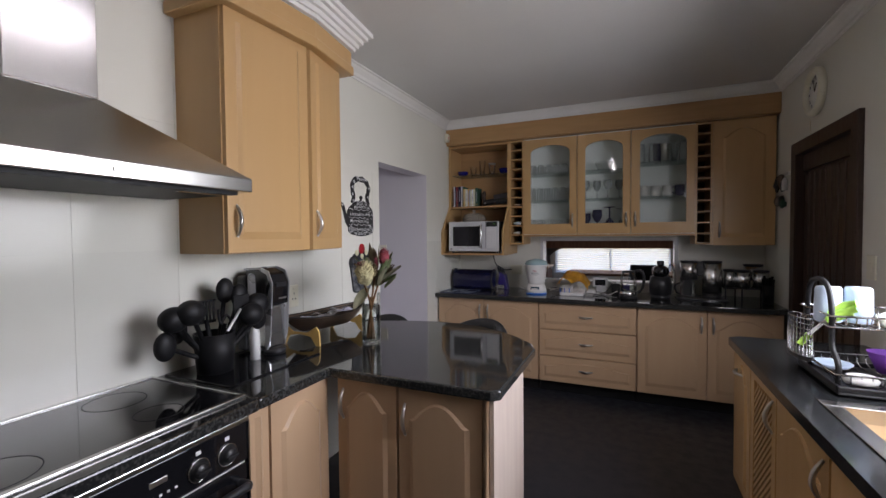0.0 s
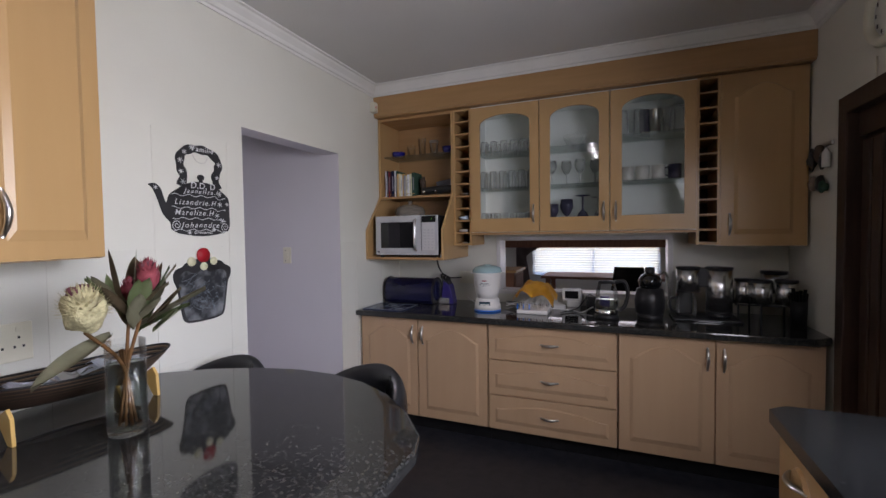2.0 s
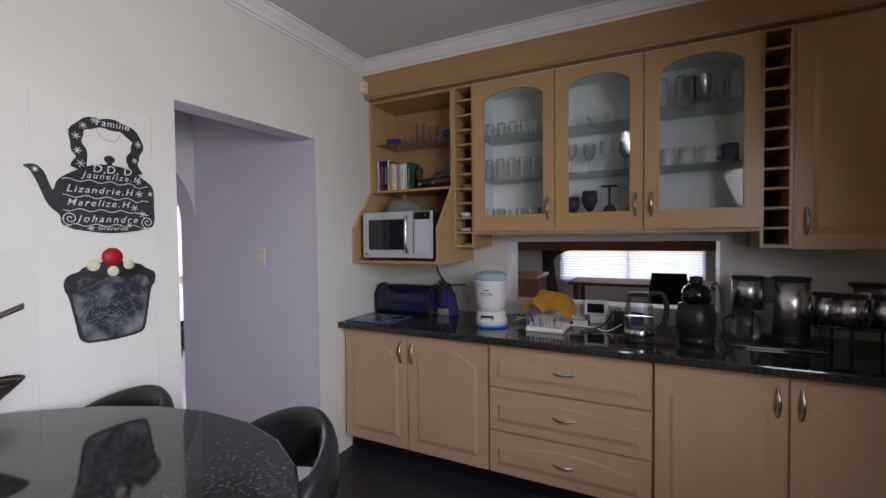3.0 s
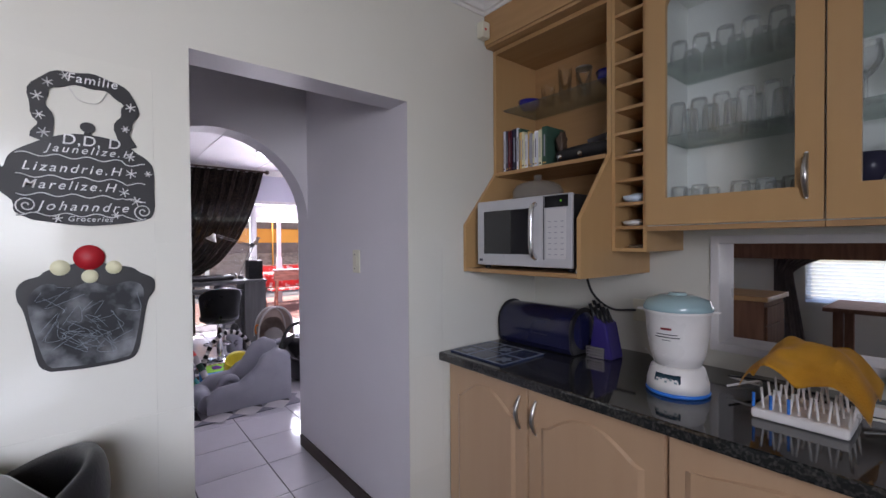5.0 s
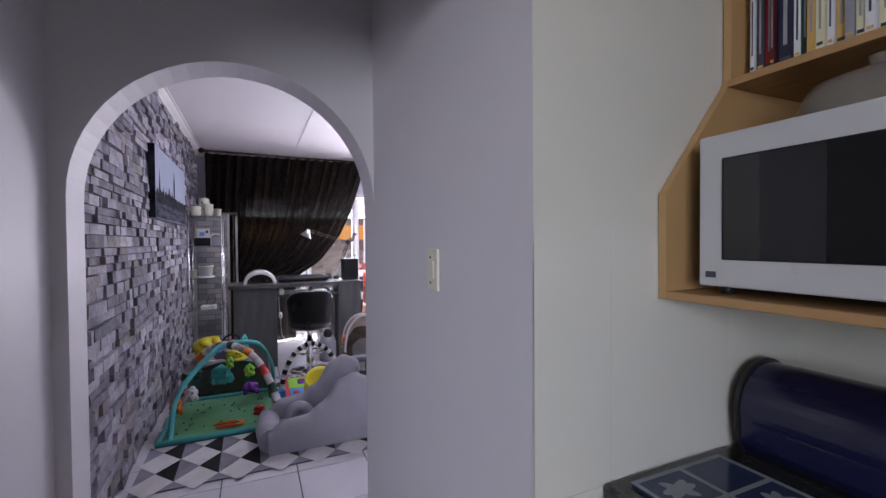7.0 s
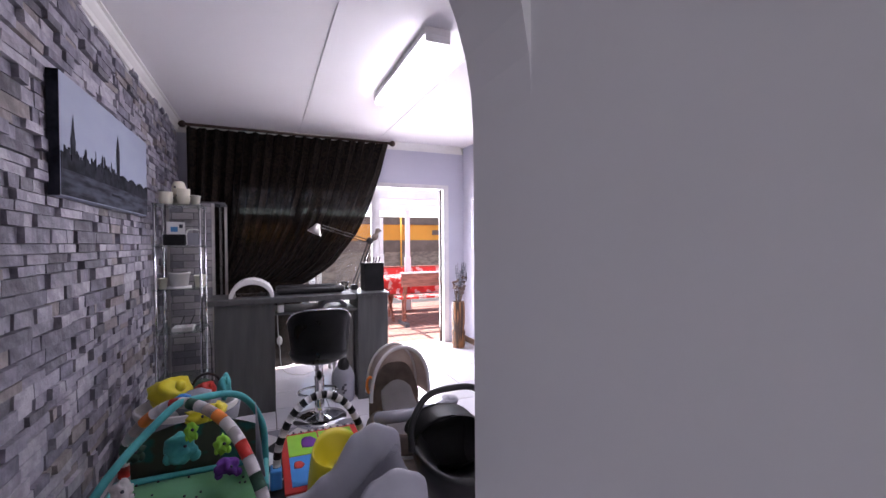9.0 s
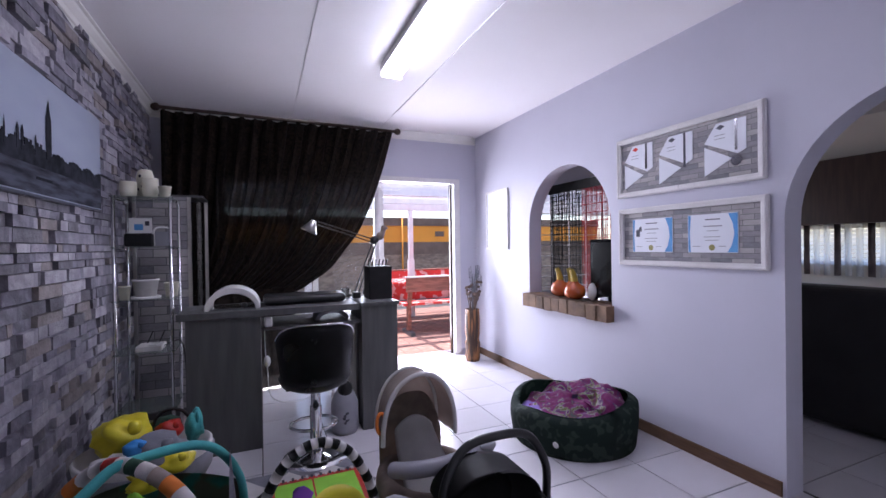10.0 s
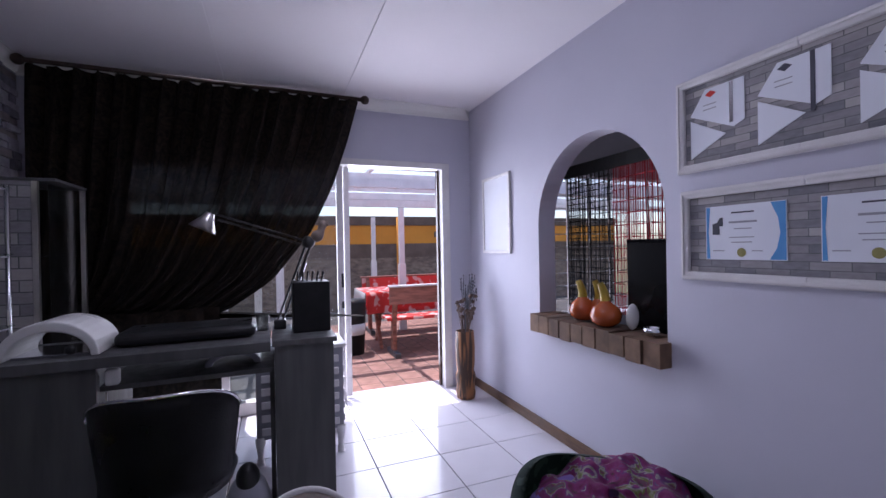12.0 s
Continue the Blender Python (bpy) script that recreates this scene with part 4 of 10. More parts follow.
M["greyfab"] = mat("grey_plush", (0.22, 0.22, 0.26), 0.95, col2=(0.17, 0.17, 0.2), scale=12, bump=0.2, bscale=160, sheen=0.2)
M["whitefab"] = mat("off_white_fabric", (0.62, 0.60, 0.60), 0.9, col2=(0.54, 0.52, 0.52), scale=9, bump=0.15, bscale=150)
M["taupe"] = mat("taupe_quilt", (0.24, 0.19, 0.16), 0.9, col2=(0.17, 0.13, 0.11), scale=14, bump=0.25, bscale=40)
M["beigemesh"] = mat("beige_canopy", (0.40, 0.34, 0.31), 0.9, col2=(0.33, 0.27, 0.245), scale=10, bump=0.2, bscale=120)
M["terra"] = mat("orange_gourd_glaze", (0.48, 0.10, 0.02), 0.22, col2=(0.38, 0.07, 0.015), scale=4, coat=0.4)
M["brick"] = mat("sill_brick", (0.12, 0.075, 0.05), 0.8, col2=(0.20, 0.12, 0.075), scale=12, bump=0.3, bscale=60, vary=0.25)
M["paper"] = mat("printed_paper", (0.74, 0.76, 0.82), 0.5, col2=(0.70, 0.72, 0.78), scale=4)
M["ink"] = mat("dark_ink", (0.04, 0.04, 0.06), 0.6, col2=(0.06, 0.06, 0.08), scale=9)
M["bluepr"] = mat("blue_print", (0.07, 0.25, 0.55), 0.5, col2=(0.10, 0.32, 0.62), scale=6)
M["seal"] = mat("gold_seal", (0.30, 0.27, 0.10), 0.45, col2=(0.24, 0.22, 0.08), scale=9)
M["stonepaper"] = stone_print("stone_print_card")
M["stonefilm"] = stone_print("stone_print_film", 1.0)
M["mirror"] = mat("mirror_foil", (0.62, 0.62, 0.66), 0.12, 0.9, col2=(0.56, 0.56, 0.6), scale=4)
M["canvassky"] = mat("canvas_sky", (0.28, 0.31, 0.39), 0.75, col2=(0.26, 0.29, 0.38), scale=3, stretch=(1, 1, 3), bump=0.05, bscale=300)
M["canvasdk"] = mat("canvas_silhouette", (0.010, 0.011, 0.015), 0.9, spec=0.08, col2=(0.030, 0.032, 0.042), scale=16)
M["canvasriver"] = mat("canvas_river", (0.075, 0.08, 0.105), 0.9, spec=0.08, col2=(0.018, 0.019, 0.026), scale=5, stretch=(1, 1, 6))
M["magenta"] = mat("magenta_print_fleece", (0.30, 0.03, 0.17), 0.9, col2=(0.42, 0.36, 0.34), scale=6.5, detail=2, lo=0.50, hi=0.62, bump=0.3, bscale=30, sheen=0.2)
_nt = M["magenta"].node_tree
_rp, _ns, _tc = _nt.nodes.new("ShaderNodeValToRGB"), _nt.nodes.new("ShaderNodeTexNoise"), _nt.nodes.new("ShaderNodeTexCoord")
_ns.inputs["Scale"].default_value, _ns.inputs["Detail"].default_value, _ns.inputs["Distortion"].default_value = 9.0, 4.0, 1.6
_nt.links.new(_tc.outputs["Object"], _ns.inputs["Vector"]), _nt.links.new(_ns.outputs[0], _rp.inputs[0])
_rp.color_ramp.elements[0].position, _rp.color_ramp.elements[0].color = 0.30, (0.035, 0.03, 0.03, 1)
_rp.color_ramp.elements[1].position, _rp.color_ramp.elements[1].color = 0.74, (0.10, 0.20, 0.15, 1)
for _q, _c in ((0.38, (0.22, 0.02, 0.12)), (0.50, (0.30, 0.035, 0.20)), (0.545, (0.16, 0.06, 0.22)), (0.58, (0.50, 0.44, 0.42)), (0.62, (0.20, 0.26, 0.07)), (0.66, (0.26, 0.03, 0.14))):
    _rp.color_ramp.elements.new(_q).color = (*_c, 1)
_nt.links.new(_rp.outputs[0], _nt.nodes["Principled BSDF"].inputs["Base Color"])
M["lilac"] = mat("lilac_fleece", (0.32, 0.22, 0.60), 0.9, col2=(0.25, 0.17, 0.5), scale=7, bump=0.2, bscale=60)
M["bedgreen"] = mat("dark_green_print_fabric", (0.016, 0.034, 0.028), 0.85, col2=(0.05, 0.075, 0.06), scale=17, detail=1, lo=0.54, hi=0.60, bump=0.2, bscale=60)
M["lampglass"] = mat("lit_diffuser", (0.9, 0.92, 1.0), 0.5, emit=(0.86, 0.90, 1.0), power=6.0, col2=(0.88, 0.9, 0.98), scale=3)
M["redcloth"] = mat("red_check_cloth", (0.62, 0.05, 0.04), 0.8, col2=(0.70, 0.45, 0.42), scale=9, detail=1, lo=0.52, hi=0.58)
M["bench"] = mat("red_brown_timber", (0.30, 0.11, 0.075), 0.5, col2=(0.16, 0.055, 0.035), scale=5, stretch=(6, 1, 6))
M["ochre"] = mat("ochre_wall_paint", (0.62, 0.27, 0.035), 0.8, col2=(0.54, 0.23, 0.03), scale=2)
M["brownwall"] = mat("brown_plaster", (0.10, 0.075, 0.06), 0.85, col2=(0.14, 0.105, 0.085), scale=5, bump=0.3)
M["rubble"] = mat("rubble_stone", (0.13, 0.10, 0.08), 0.85, col2=(0.24, 0.19, 0.15), scale=7, stretch=(1, 1, 2.4), detail=3, bump=0.6, bscale=9)
M["paver"] = mat("brick_paving", (0.30, 0.16, 0.125), 0.8, col2=(0.20, 0.105, 0.08), scale=7, bump=0.2, bscale=30, vary=0.14)
M["ground"] = mat("dry_ground", (0.19, 0.15, 0.10), 0.95, col2=(0.10, 0.12, 0.05), scale=0.8, bump=0.3)
M["hessian"] = mat("striped_drum", (0.30, 0.13, 0.05), 0.5, col2=(0.05, 0.025, 0.015), scale=9, stretch=(3, 3, 0.25), detail=1, lo=0.45, hi=0.55)
M["dried"] = mat("dried_flowers", (0.09, 0.05, 0.035), 0.9, col2=(0.16, 0.12, 0.10), scale=20)
M["lav"] = mat("grey_green_stems", (0.10, 0.11, 0.12), 0.9, col2=(0.16, 0.16, 0.19), scale=20)
M["strblack"] = mat("black_string", (0.008, 0.008, 0.008), 0.8, col2=(0.014, 0.014, 0.014), scale=20)
M["strred"] = mat("red_string", (0.42, 0.018, 0.03), 0.7, col2=(0.30, 0.014, 0.022), scale=20)
M["blind"] = drape_mat("white_blind_slat", (0.80, 0.79, 0.79), (0.74, 0.73, 0.73), 0.42, 0.75)
M["browndrape"] = mat("grey_brown_curtain", (0.16, 0.13, 0.125), 0.9, col2=(0.22, 0.18, 0.17), scale=7, bump=0.2, bscale=60)
M["sofa"] = mat("black_sofa_leather", (0.014, 0.013, 0.015), 0.5, col2=(0.02, 0.019, 0.022), scale=5, bump=0.1)
M["screen"] = mat("dark_screen", (0.008, 0.008, 0.009), 0.15, spec=0.3, col2=(0.011, 0.011, 0.012), scale=3)
M["redbrown"] = mat("red_brown_furniture", (0.22, 0.105, 0.06), 0.75, col2=(0.16, 0.07, 0.04), scale=5, stretch=(6, 6, 0.7))

# picture on the stone wall
pic = thing("canvas_picture", (-5.67, 3.57, 1.53), "wide canvas picture of a river skyline in grey tones", "picture")
part("canvas", bx(-6.39, 3.556, 1.535, -4.955, 3.60, 2.065), "canvassky", pic, bevel=0.004)
part("canvas_edge", bx(-4.9545, 3.557, 1.536, -4.951, 3.599, 2.064), "canvasdk", pic, "dark wrapped canvas edge")
part("river", bx(-6.385, 3.5995, 1.540, -4.96, 3.6015, 1.665), "canvasriver", pic)
random.seed(4)


def skyline_roof(x):
    """Roof height along the bank: a palace with turrets, a clock tower, then low trees."""
    if x > -5.66:
        return 1.725 + 0.018 * (math.sin(x * 61) > 0) + 0.012 * (math.sin(x * 143) > 0.2)
    return 1.715 + 0.022 * abs(math.sin(x * 17)) + 0.008 * abs(math.sin(x * 71))


sil = []
for i in range(96):
    x = -6.385 + i * 0.01485
    sil += [(x, skyline_roof(x + 0.007)), (x + 0.0148, skyline_roof(x + 0.007))]
sk_ = nb()
prism(sk_, [(-6.385, 1.655)] + sil + [(-4.96, 1.655)], "y", 3.6005, 3.6025)
part("skyline", sk_, "canvasdk", pic)
for x, w, z1, tip in ((-5.72, 0.026, 1.885, 1.965), (-5.085, 0.024, 1.80, 1.905), (-5.49, 0.010, 1.775, 1.80), (-5.455, 0.010, 1.775, 1.80), (-5.60, 0.007, 1.76, 1.785), (-5.36, 0.006, 1.76, 1.80), (-5.23, 0.012, 1.765, 1.785)):
    part("tower", prism(nb(), [(x - w, 1.70), (x + w, 1.70), (x + w, z1), (x + w * 0.75, z1 + 0.008), (x, tip), (x - w * 0.75, z1 + 0.008), (x - w, z1)], "y", 3.6027, 3.6035), "canvasdk", pic)
part("boat", bx(-5.75, 3.6016, 1.60, -5.60, 3.6028, 1.612), "canvasdk", pic)

# glass shelf tower
tw = thing("shelf_tower", (-6.80, 3.76, 0.0), "chrome shelf tower with five green glass shelves", "shelf")
for x in (-6.64, -6.95):
    for y in (3.59, 3.905):
        part("post", cyl(nb(), x, y, 0.0, 1.655, 0.011, seg=10), "chrome", tw)
for z in (1.645, 1.315, 0.965, 0.615, 0.22):
    sh = part("shelf", bx(-6.965, 3.575, z - 0.004, -6.625, 3.92, z + 0.004), "shelfgl", tw, "green-edged glass shelf")
    rg = nb()
    for y in (3.59, 3.905):
        tube(rg, [(-6.64, y, z - 0.012), (-6.95, y, z - 0.012)], 0.005, 6)
    part("rail", rg, "chrome", tw)


def pot(x, y, z, r, h, m, label, name="plant_pot", cat="pot"):
    t = thing(name, (x, y, z), label, cat)
    b = part("pot", lathe(nb(), x, y, [(0, z), (r * 0.78, z), (r, z + h * 0.9), (r * 1.06, z + h * 0.9), (r * 1.06, z + h), (r * 0.92, z + h), (r * 0.85, z + h * 0.6), (0, z + h * 0.55)], 20), m, t)
    return t


T0 = 1.6495
for x, y, r, h in ((-6.70, 3.66, 0.05, 0.10), (-6.72, 3.78, 0.048, 0.13)):
    c = thing("ceramic_cup", (x, y, T0), "pale ceramic cup on the glass shelf tower", "cup")
    part("body", lathe(nb(), x, y, [(0, T0), (r * 0.8, T0), (r, T0 + h * 0.3), (r, T0 + h), (r * 0.9, T0 + h), (r * 0.88, T0 + 0.02), (0, T0 + 0.02)], 20), "ivory", c)
c = thing("spotted_canister", (-6.80, 3.735, T0), "white spotted ceramic canister", "canister")
part("body", lathe(nb(), -6.80, 3.735, [(0, T0), (0.05, T0), (0.052, T0 + 0.15), (0.042, T0 + 0.19), (0.03, T0 + 0.20), (0, T0 + 0.205)], 20), "ivory", c)
for a, zz in ((0.2, 0.12), (-0.4, 0.15), (-0.1, 0.08), (0.6, 0.10), (-0.7, 0.06)):
    s_ = nb()
    blob(s_, (-6.80 + 0.050 * math.cos(a), 3.735 + 0.050 * math.sin(a), T0 + zz), (0.006, 0.011, 0.013), 1)
    part("spot", s_, "ink", c)
pot(-6.68, 3.87, T0, 0.038, 0.075, "ivory", "small pale flower pot")
z = 1.3195
cd = thing("postcard", (-6.66, 3.68, z), "white card with a small blue drawing", "card")
part("card", bx(-6.70, 3.66, z + 0.09, -6.697, 3.79, z + 0.19), "white", cd)
part("card_stand", bx(-6.72, 3.64, z, -6.66, 3.80, z + 0.088), "blackm", cd, bevel=0.01)
part("drawing", bx(-6.6965, 3.69, z + 0.11, -6.6955, 3.74, z + 0.15), "bluepr", cd)
part("drawing", bx(-6.6965, 3.75, z + 0.14, -6.6955, 3.775, z + 0.17), "ink", cd)
pf = thing("photo_frame", (-6.75, 3.86, z), "small white bent photo frame", "photo frame")
part("frame", tube(nb(), bez([(-6.70, 3.80, z + 0.006), (-6.70, 3.80, z + 0.11), (-6.70, 3.85, z + 0.13), (-6.70, 3.895, z + 0.11), (-6.70, 3.895, z + 0.006)], 5), 0.006, 8), "white", pf)
part("photo", bx(-6.705, 3.805, z + 0.005, -6.70, 3.89, z + 0.10), "greyplas", pf)
z = 0.9695
pt_ = pot(-6.74, 3.74, z, 0.075, 0.13, "white", "white plastic planter on a saucer", "planter")
part("saucer", cyl(nb(), -6.74, 3.74, z, z + 0.015, 0.088, seg=20), "white", pt_)
part("soil", cyl(nb(), -6.74, 3.74, z + 0.115, z + 0.132, 0.06, seg=14), "blackm", pt_)
pot(-6.70, 3.63, z, 0.035, 0.09, "ivory", "small pale cup in front of the planter")
pot(-6.80, 3.88, z, 0.045, 0.10, "ivory", "small pale cup beside the planter")
z = 0.6195
rt = thing("router", (-6.74, 3.76, z), "small white router with two black aerials", "router")
part("body", bx(-6.82, 3.69, z, -6.66, 3.84, z + 0.035), "white", rt, bevel=0.006)
for y in (3.73, 3.80):
    part("aerial", tube(nb(), [(-6.80, y, z + 0.03), (-6.82, y + 0.03, z + 0.11)], 0.004, 6), "blackm", rt)
part("cable", tube(nb(), bez([(-6.74, 3.84, z + 0.02), (-6.80, 3.93, z + 0.03), (-6.85, 3.95, z - 0.15), (-6.9, 3.95, 0.1)], 8), 0.004, 6), "blackm", rt)

# glazed display cabinet
dc = thing("display_cabinet", (-7.35, 3.8, 0), "tall glass display cabinet with silver corner posts", "display cabinet")
for x, y in ((-7.10, 3.955), (-7.10, 3.60), (-7.48, 4.03), (-7.48, 3.60)):
    part("post", bx(x - 0.012, y - 0.012, 0.0, x + 0.012, y + 0.012, 1.70), "satin", dc)
part("top", bx(-7.50, 3.585, 1.701, -7.085, 4.045, 1.715), "greywood", dc)
part("base", bx(-7.50, 3.585, 0.02, -7.085, 4.03, 0.08), "greywood", dc)
part("side_film", bx(-7.098, 3.613, 0.082, -7.092, 3.942, 1.70), "stonefilm", dc, "stone-print film on the cabinet side")
for z in (0.5, 0.9, 1.3):
    part("shelf", bx(-7.49, 3.60, z, -7.10, 3.94, z + 0.006), "shelfgl", dc)
for a in ((-7.103, 3.613, 0.09, -7.099, 3.942, 1.69), (-7.46, 4.0, 0.09, -7.12, 4.004, 1.69)):
    p = part("pane", bx(*a), "glass", dc)
    p.visible_shadow = False

# curtain and rail
cr = thing("curtain_rail", (-7.75, 4.72, 2.54), "dark wooden curtain rail with ball finials", "curtain rail")
part("rail", tube(nb(), [(-7.75, 3.62, 2.565), (-7.75, 5.82, 2.545)], 0.016, 10), "doorwood", cr)
for y, z in ((3.62, 2.565), (5.845, 2.545)):
    part("finial", blob(nb(), (-7.75, y, z), (0.036, 0.036, 0.036), 3), "doorwood", cr)
for y in (3.68, 5.70):
    part("bracket", bx(-7.918, y - 0.012, 2.53, -7.75, y + 0.012, 2.55), "doorwood", cr)


def cur(u, v):
    z = 2.53 - v * 1.66
    edge = [(2.53, 5.80), (2.2, 5.70), (1.853, 5.571), (1.515, 5.397), (1.164, 5.096), (0.974, 4.789), (0.87, 4.47)]
    yr = edge[0][1]
    for (z0, y0), (z1, y1) in zip(edge, edge[1:]):
        if z1 <= z <= z0:
            yr = y0 + (y1 - y0) * (z0 - z) / (z0 - z1)
    y = 3.66 + (yr - 3.66) * u
    sag = 0.0 if u < 0.5 else -0.10 * (u - 0.5) * v * 2
    dep = 0.030 + 0.028 * v
    ph = u * 2 * math.pi * 17 + 0.8 * math.sin(v * 3 + u * 5)
    return (-7.735 + dep * math.sin(ph) + 0.012 * math.sin(ph * 2.3 + v * 4) + 0.25 * v * v * 0.3, y + 0.008 * math.sin(ph * 1.7), z + sag)


dp = thing("curtain", (-7.75, 4.7, 0.6), "dark brown patterned curtain gathered to one side of the patio door", "curtain")
part("drape", sheet(cur, 210, 26), "drape", dp)
part("gathered_end", sheet(lambda u, v: (-7.62 + (0.10 + 0.05 * v) * math.sin(math.pi * u) + 0.012 * math.sin(u * 40), 3.74 + 1.02 * u + 0.01 * math.sin(u * 60), 0.92 - v * 0.90), 60, 8), "drape", dp)

# ceiling light
cl = thing("ceiling_light", (-5.65, 5.35, 2.62), "lit twin-tube fluorescent ceiling light", "ceiling light")
part("housing", bx(-6.28, 5.27, 2.555, -5.03, 5.43, 2.598), "wframe", cl, bevel=0.004)
for y in (5.305, 5.395):
    part("tube", tube(nb(), [(-6.26, y, 2.532), (-5.05, y, 2.532)], 0.019, 12), "lampglass", cl, "glowing white tube")
for x in (-6.28, -5.045):
    part("end_cap", bx(x, 5.272, 2.51, x + 0.015, 5.428, 2.5545), "wframe", cl)

# framed certificates and whiteboard
def framed(x0, z0, x1, z1, label, w=0.036):
    f = thing("picture_frame", ((x0 + x1) / 2, DY1 - 0.02, z0), label, "picture frame", "framed certificates")
    fr = nb()
    holed(fr, "y", DY1 - 0.028, DY1 - 0.002, x0, x1, z1, [(x0 + w, x1 - w, z0 + w, z1 - w, 0)], z0)
    part("frame", fr, "wframe", f, bevel=0.006, seg=3)
    lip = nb()
    holed(lip, "y", DY1 - 0.034, DY1 - 0.0285, x0 + 0.006, x1 - 0.006, z1 - 0.006, [(x0 + w * 0.5, x1 - w * 0.5, z0 + w * 0.5, z1 - w * 0.5, 0)], z0 + 0.006)
    part("frame_lip", lip, "wframe", f, bevel=0.002)
    part("backing", bx(x0 + w - 0.005, DY1 - 0.010, z0 + w - 0.005, x1 - w + 0.005, DY1 - 0.004, z1 - w + 0.005), "stonepaper", f, "stone-patterned backing card")
    return f


YB = DY1 - 0.0105
f2 = framed(-5.633, 1.143, -4.644, 1.54, "white picture frame holding two certificates on stone-print card")
for x0, x1 in ((-5.52, -5.205), (-5.10, -4.80)):
    ce = part("certificate", bx(x0, YB - 0.002, 1.235, x1, YB, 1.46), "paper", f2, "pale blue printed certificate")
    sw = nb()
    prism(sw, [(x1 - 0.003, 1.238), (x1 - 0.003, 1.457), (x1 - 0.055, 1.457), (x1 - 0.03, 1.40), (x1 - 0.022, 1.34), (x1 - 0.035, 1.28), (x1 - 0.06, 1.238)], "y", YB - 0.0026, YB - 0.0018)
    part("blue_edge", sw, "bluepr", ce)
    sw = nb()
    prism(sw, [(x0 + 0.003, 1.238), (x0 + 0.003, 1.457), (x0 + 0.02, 1.457), (x0 + 0.012, 1.35), (x0 + 0.018, 1.238)], "y", YB - 0.0026, YB - 0.0018)
    part("blue_edge", sw, "bluepr", ce)
    part("seal", sw_ := prism(nb(), [(x0 + 0.15 + 0.018 * math.cos(a), 1.265 + 0.018 * math.sin(a)) for a in [i * math.pi / 8 for i in range(16)]], "y", YB - 0.003, YB - 0.0018), "seal", ce)
    for k, (a, b, zz, hh) in enumerate(((0.11, 0.20, 1.425, 0.006), (0.10, 0.21, 1.385, 0.008), (0.12, 0.19, 1.36, 0.004), (0.10, 0.20, 1.325, 0.004), (0.11, 0.19, 1.305, 0.004), (0.03, 0.08, 1.27, 0.004), (0.19, 0.23, 1.27, 0.004))):
        part("print_line", bx(x0 + a, YB - 0.0028, zz, x0 + b, YB - 0.0018, zz + hh), "ink" if k in (0,) else "greyplas", ce)
    if x0 < -5.3:
        part("emblem", prism(nb(), [(x0 + 0.03, 1.34), (x0 + 0.06, 1.34), (x0 + 0.06, 1.375), (x0 + 0.075, 1.375), (x0 + 0.075, 1.41), (x0 + 0.062, 1.41), (x0 + 0.05, 1.39), (x0 + 0.03, 1.385)], "y", YB - 0.003, YB - 0.0018), "ink", ce)
f1 = framed(-5.647, 1.62, -4.655, 2.035, "white picture frame holding three folded awards on stone-print card")
for k, x0 in enumerate((-5.585, -5.30, -4.99)):
    x1 = x0 + 0.235
    for nm, pts in (("award", [(x0, 1.68), (x0 + 0.16, 1.76), (x0, 1.85)]), ("award", [(x0, 1.87), (x0 + 0.19, 1.78), (x1, 1.80), (x1, 1.97), (x0 + 0.07, 1.97)])):
        part(nm, prism(nb(), pts, "y", YB - 0.002 - 0.0004, YB), "paper", f1, "pale folded award sheet")
    part("ribbon", bx(x0 + 0.175, YB - 0.0035, 1.76 if k == 1 else 1.80, x0 + 0.19, YB - 0.0026, 1.97), "mirror" if k != 1 else "ink", f1, "ribbon strip")
    for zz in (1.90, 1.88):
        part("print_line", bx(x0 + 0.06, YB - 0.003, zz, x0 + 0.12, YB - 0.0022, zz + 0.004), "greyplas", f1)
    part("emblem", prism(nb(), [(x0 + 0.07, 1.945), (x0 + 0.095, 1.93), (x0 + 0.12, 1.945), (x0 + 0.095, 1.96)], "y", YB - 0.003, YB - 0.0022), "ink" if k else "red", f1)
    if k == 2:
        part("medal", prism(nb(), [(x0 + 0.183 + 0.03 * math.cos(a), 1.745 + 0.03 * math.sin(a)) for a in [i * math.pi / 10 for i in range(20)]], "y", YB - 0.004, YB - 0.0024), "mirror", f1, "round silver medal")
wb = thing("whiteboard", (-7.4, DY1 - 0.01, 1.25), "blank whiteboard in a white frame", "whiteboard")
fr = nb()
holed(fr, "y", DY1 - 0.022, DY1 - 0.002, -7.635, -7.165, 1.905, [(-7.61, -7.19, 1.275, 1.88, 0)], 1.25)
part("frame", fr, "wframe", wb, bevel=0.004)
part("board", bx(-7.612, DY1 - 0.012, 1.273, -7.188, DY1 - 0.005, 1.882), "paper", wb)

# brick sill with things on it
sl = thing("brick_sill", (-6.25, 6.9, 0.70), "sill of upright brown bricks under the arched hatch", "sill", kind="structure")
random.seed(7)
for i in range(10):
    xa = -6.80 + i * 0.1095
    dy = random.uniform(-0.006, 0.006)
    part("brick", bx(xa, 6.80 + dy, 0.715 + random.uniform(-0.008, 0.004), xa + 0.100, 7.035, 0.828 + random.uniform(-0.003, 0.004)), "brick", sl)
part("mortar", bx(-6.79, 6.815, 0.722, -5.72, 7.03, 0.820), "stonegrout", sl)
M["gneck"] = mat("yellow_gourd_stem", (0.42, 0.28, 0.03), 0.4, col2=(0.30, 0.22, 0.03), scale=9)
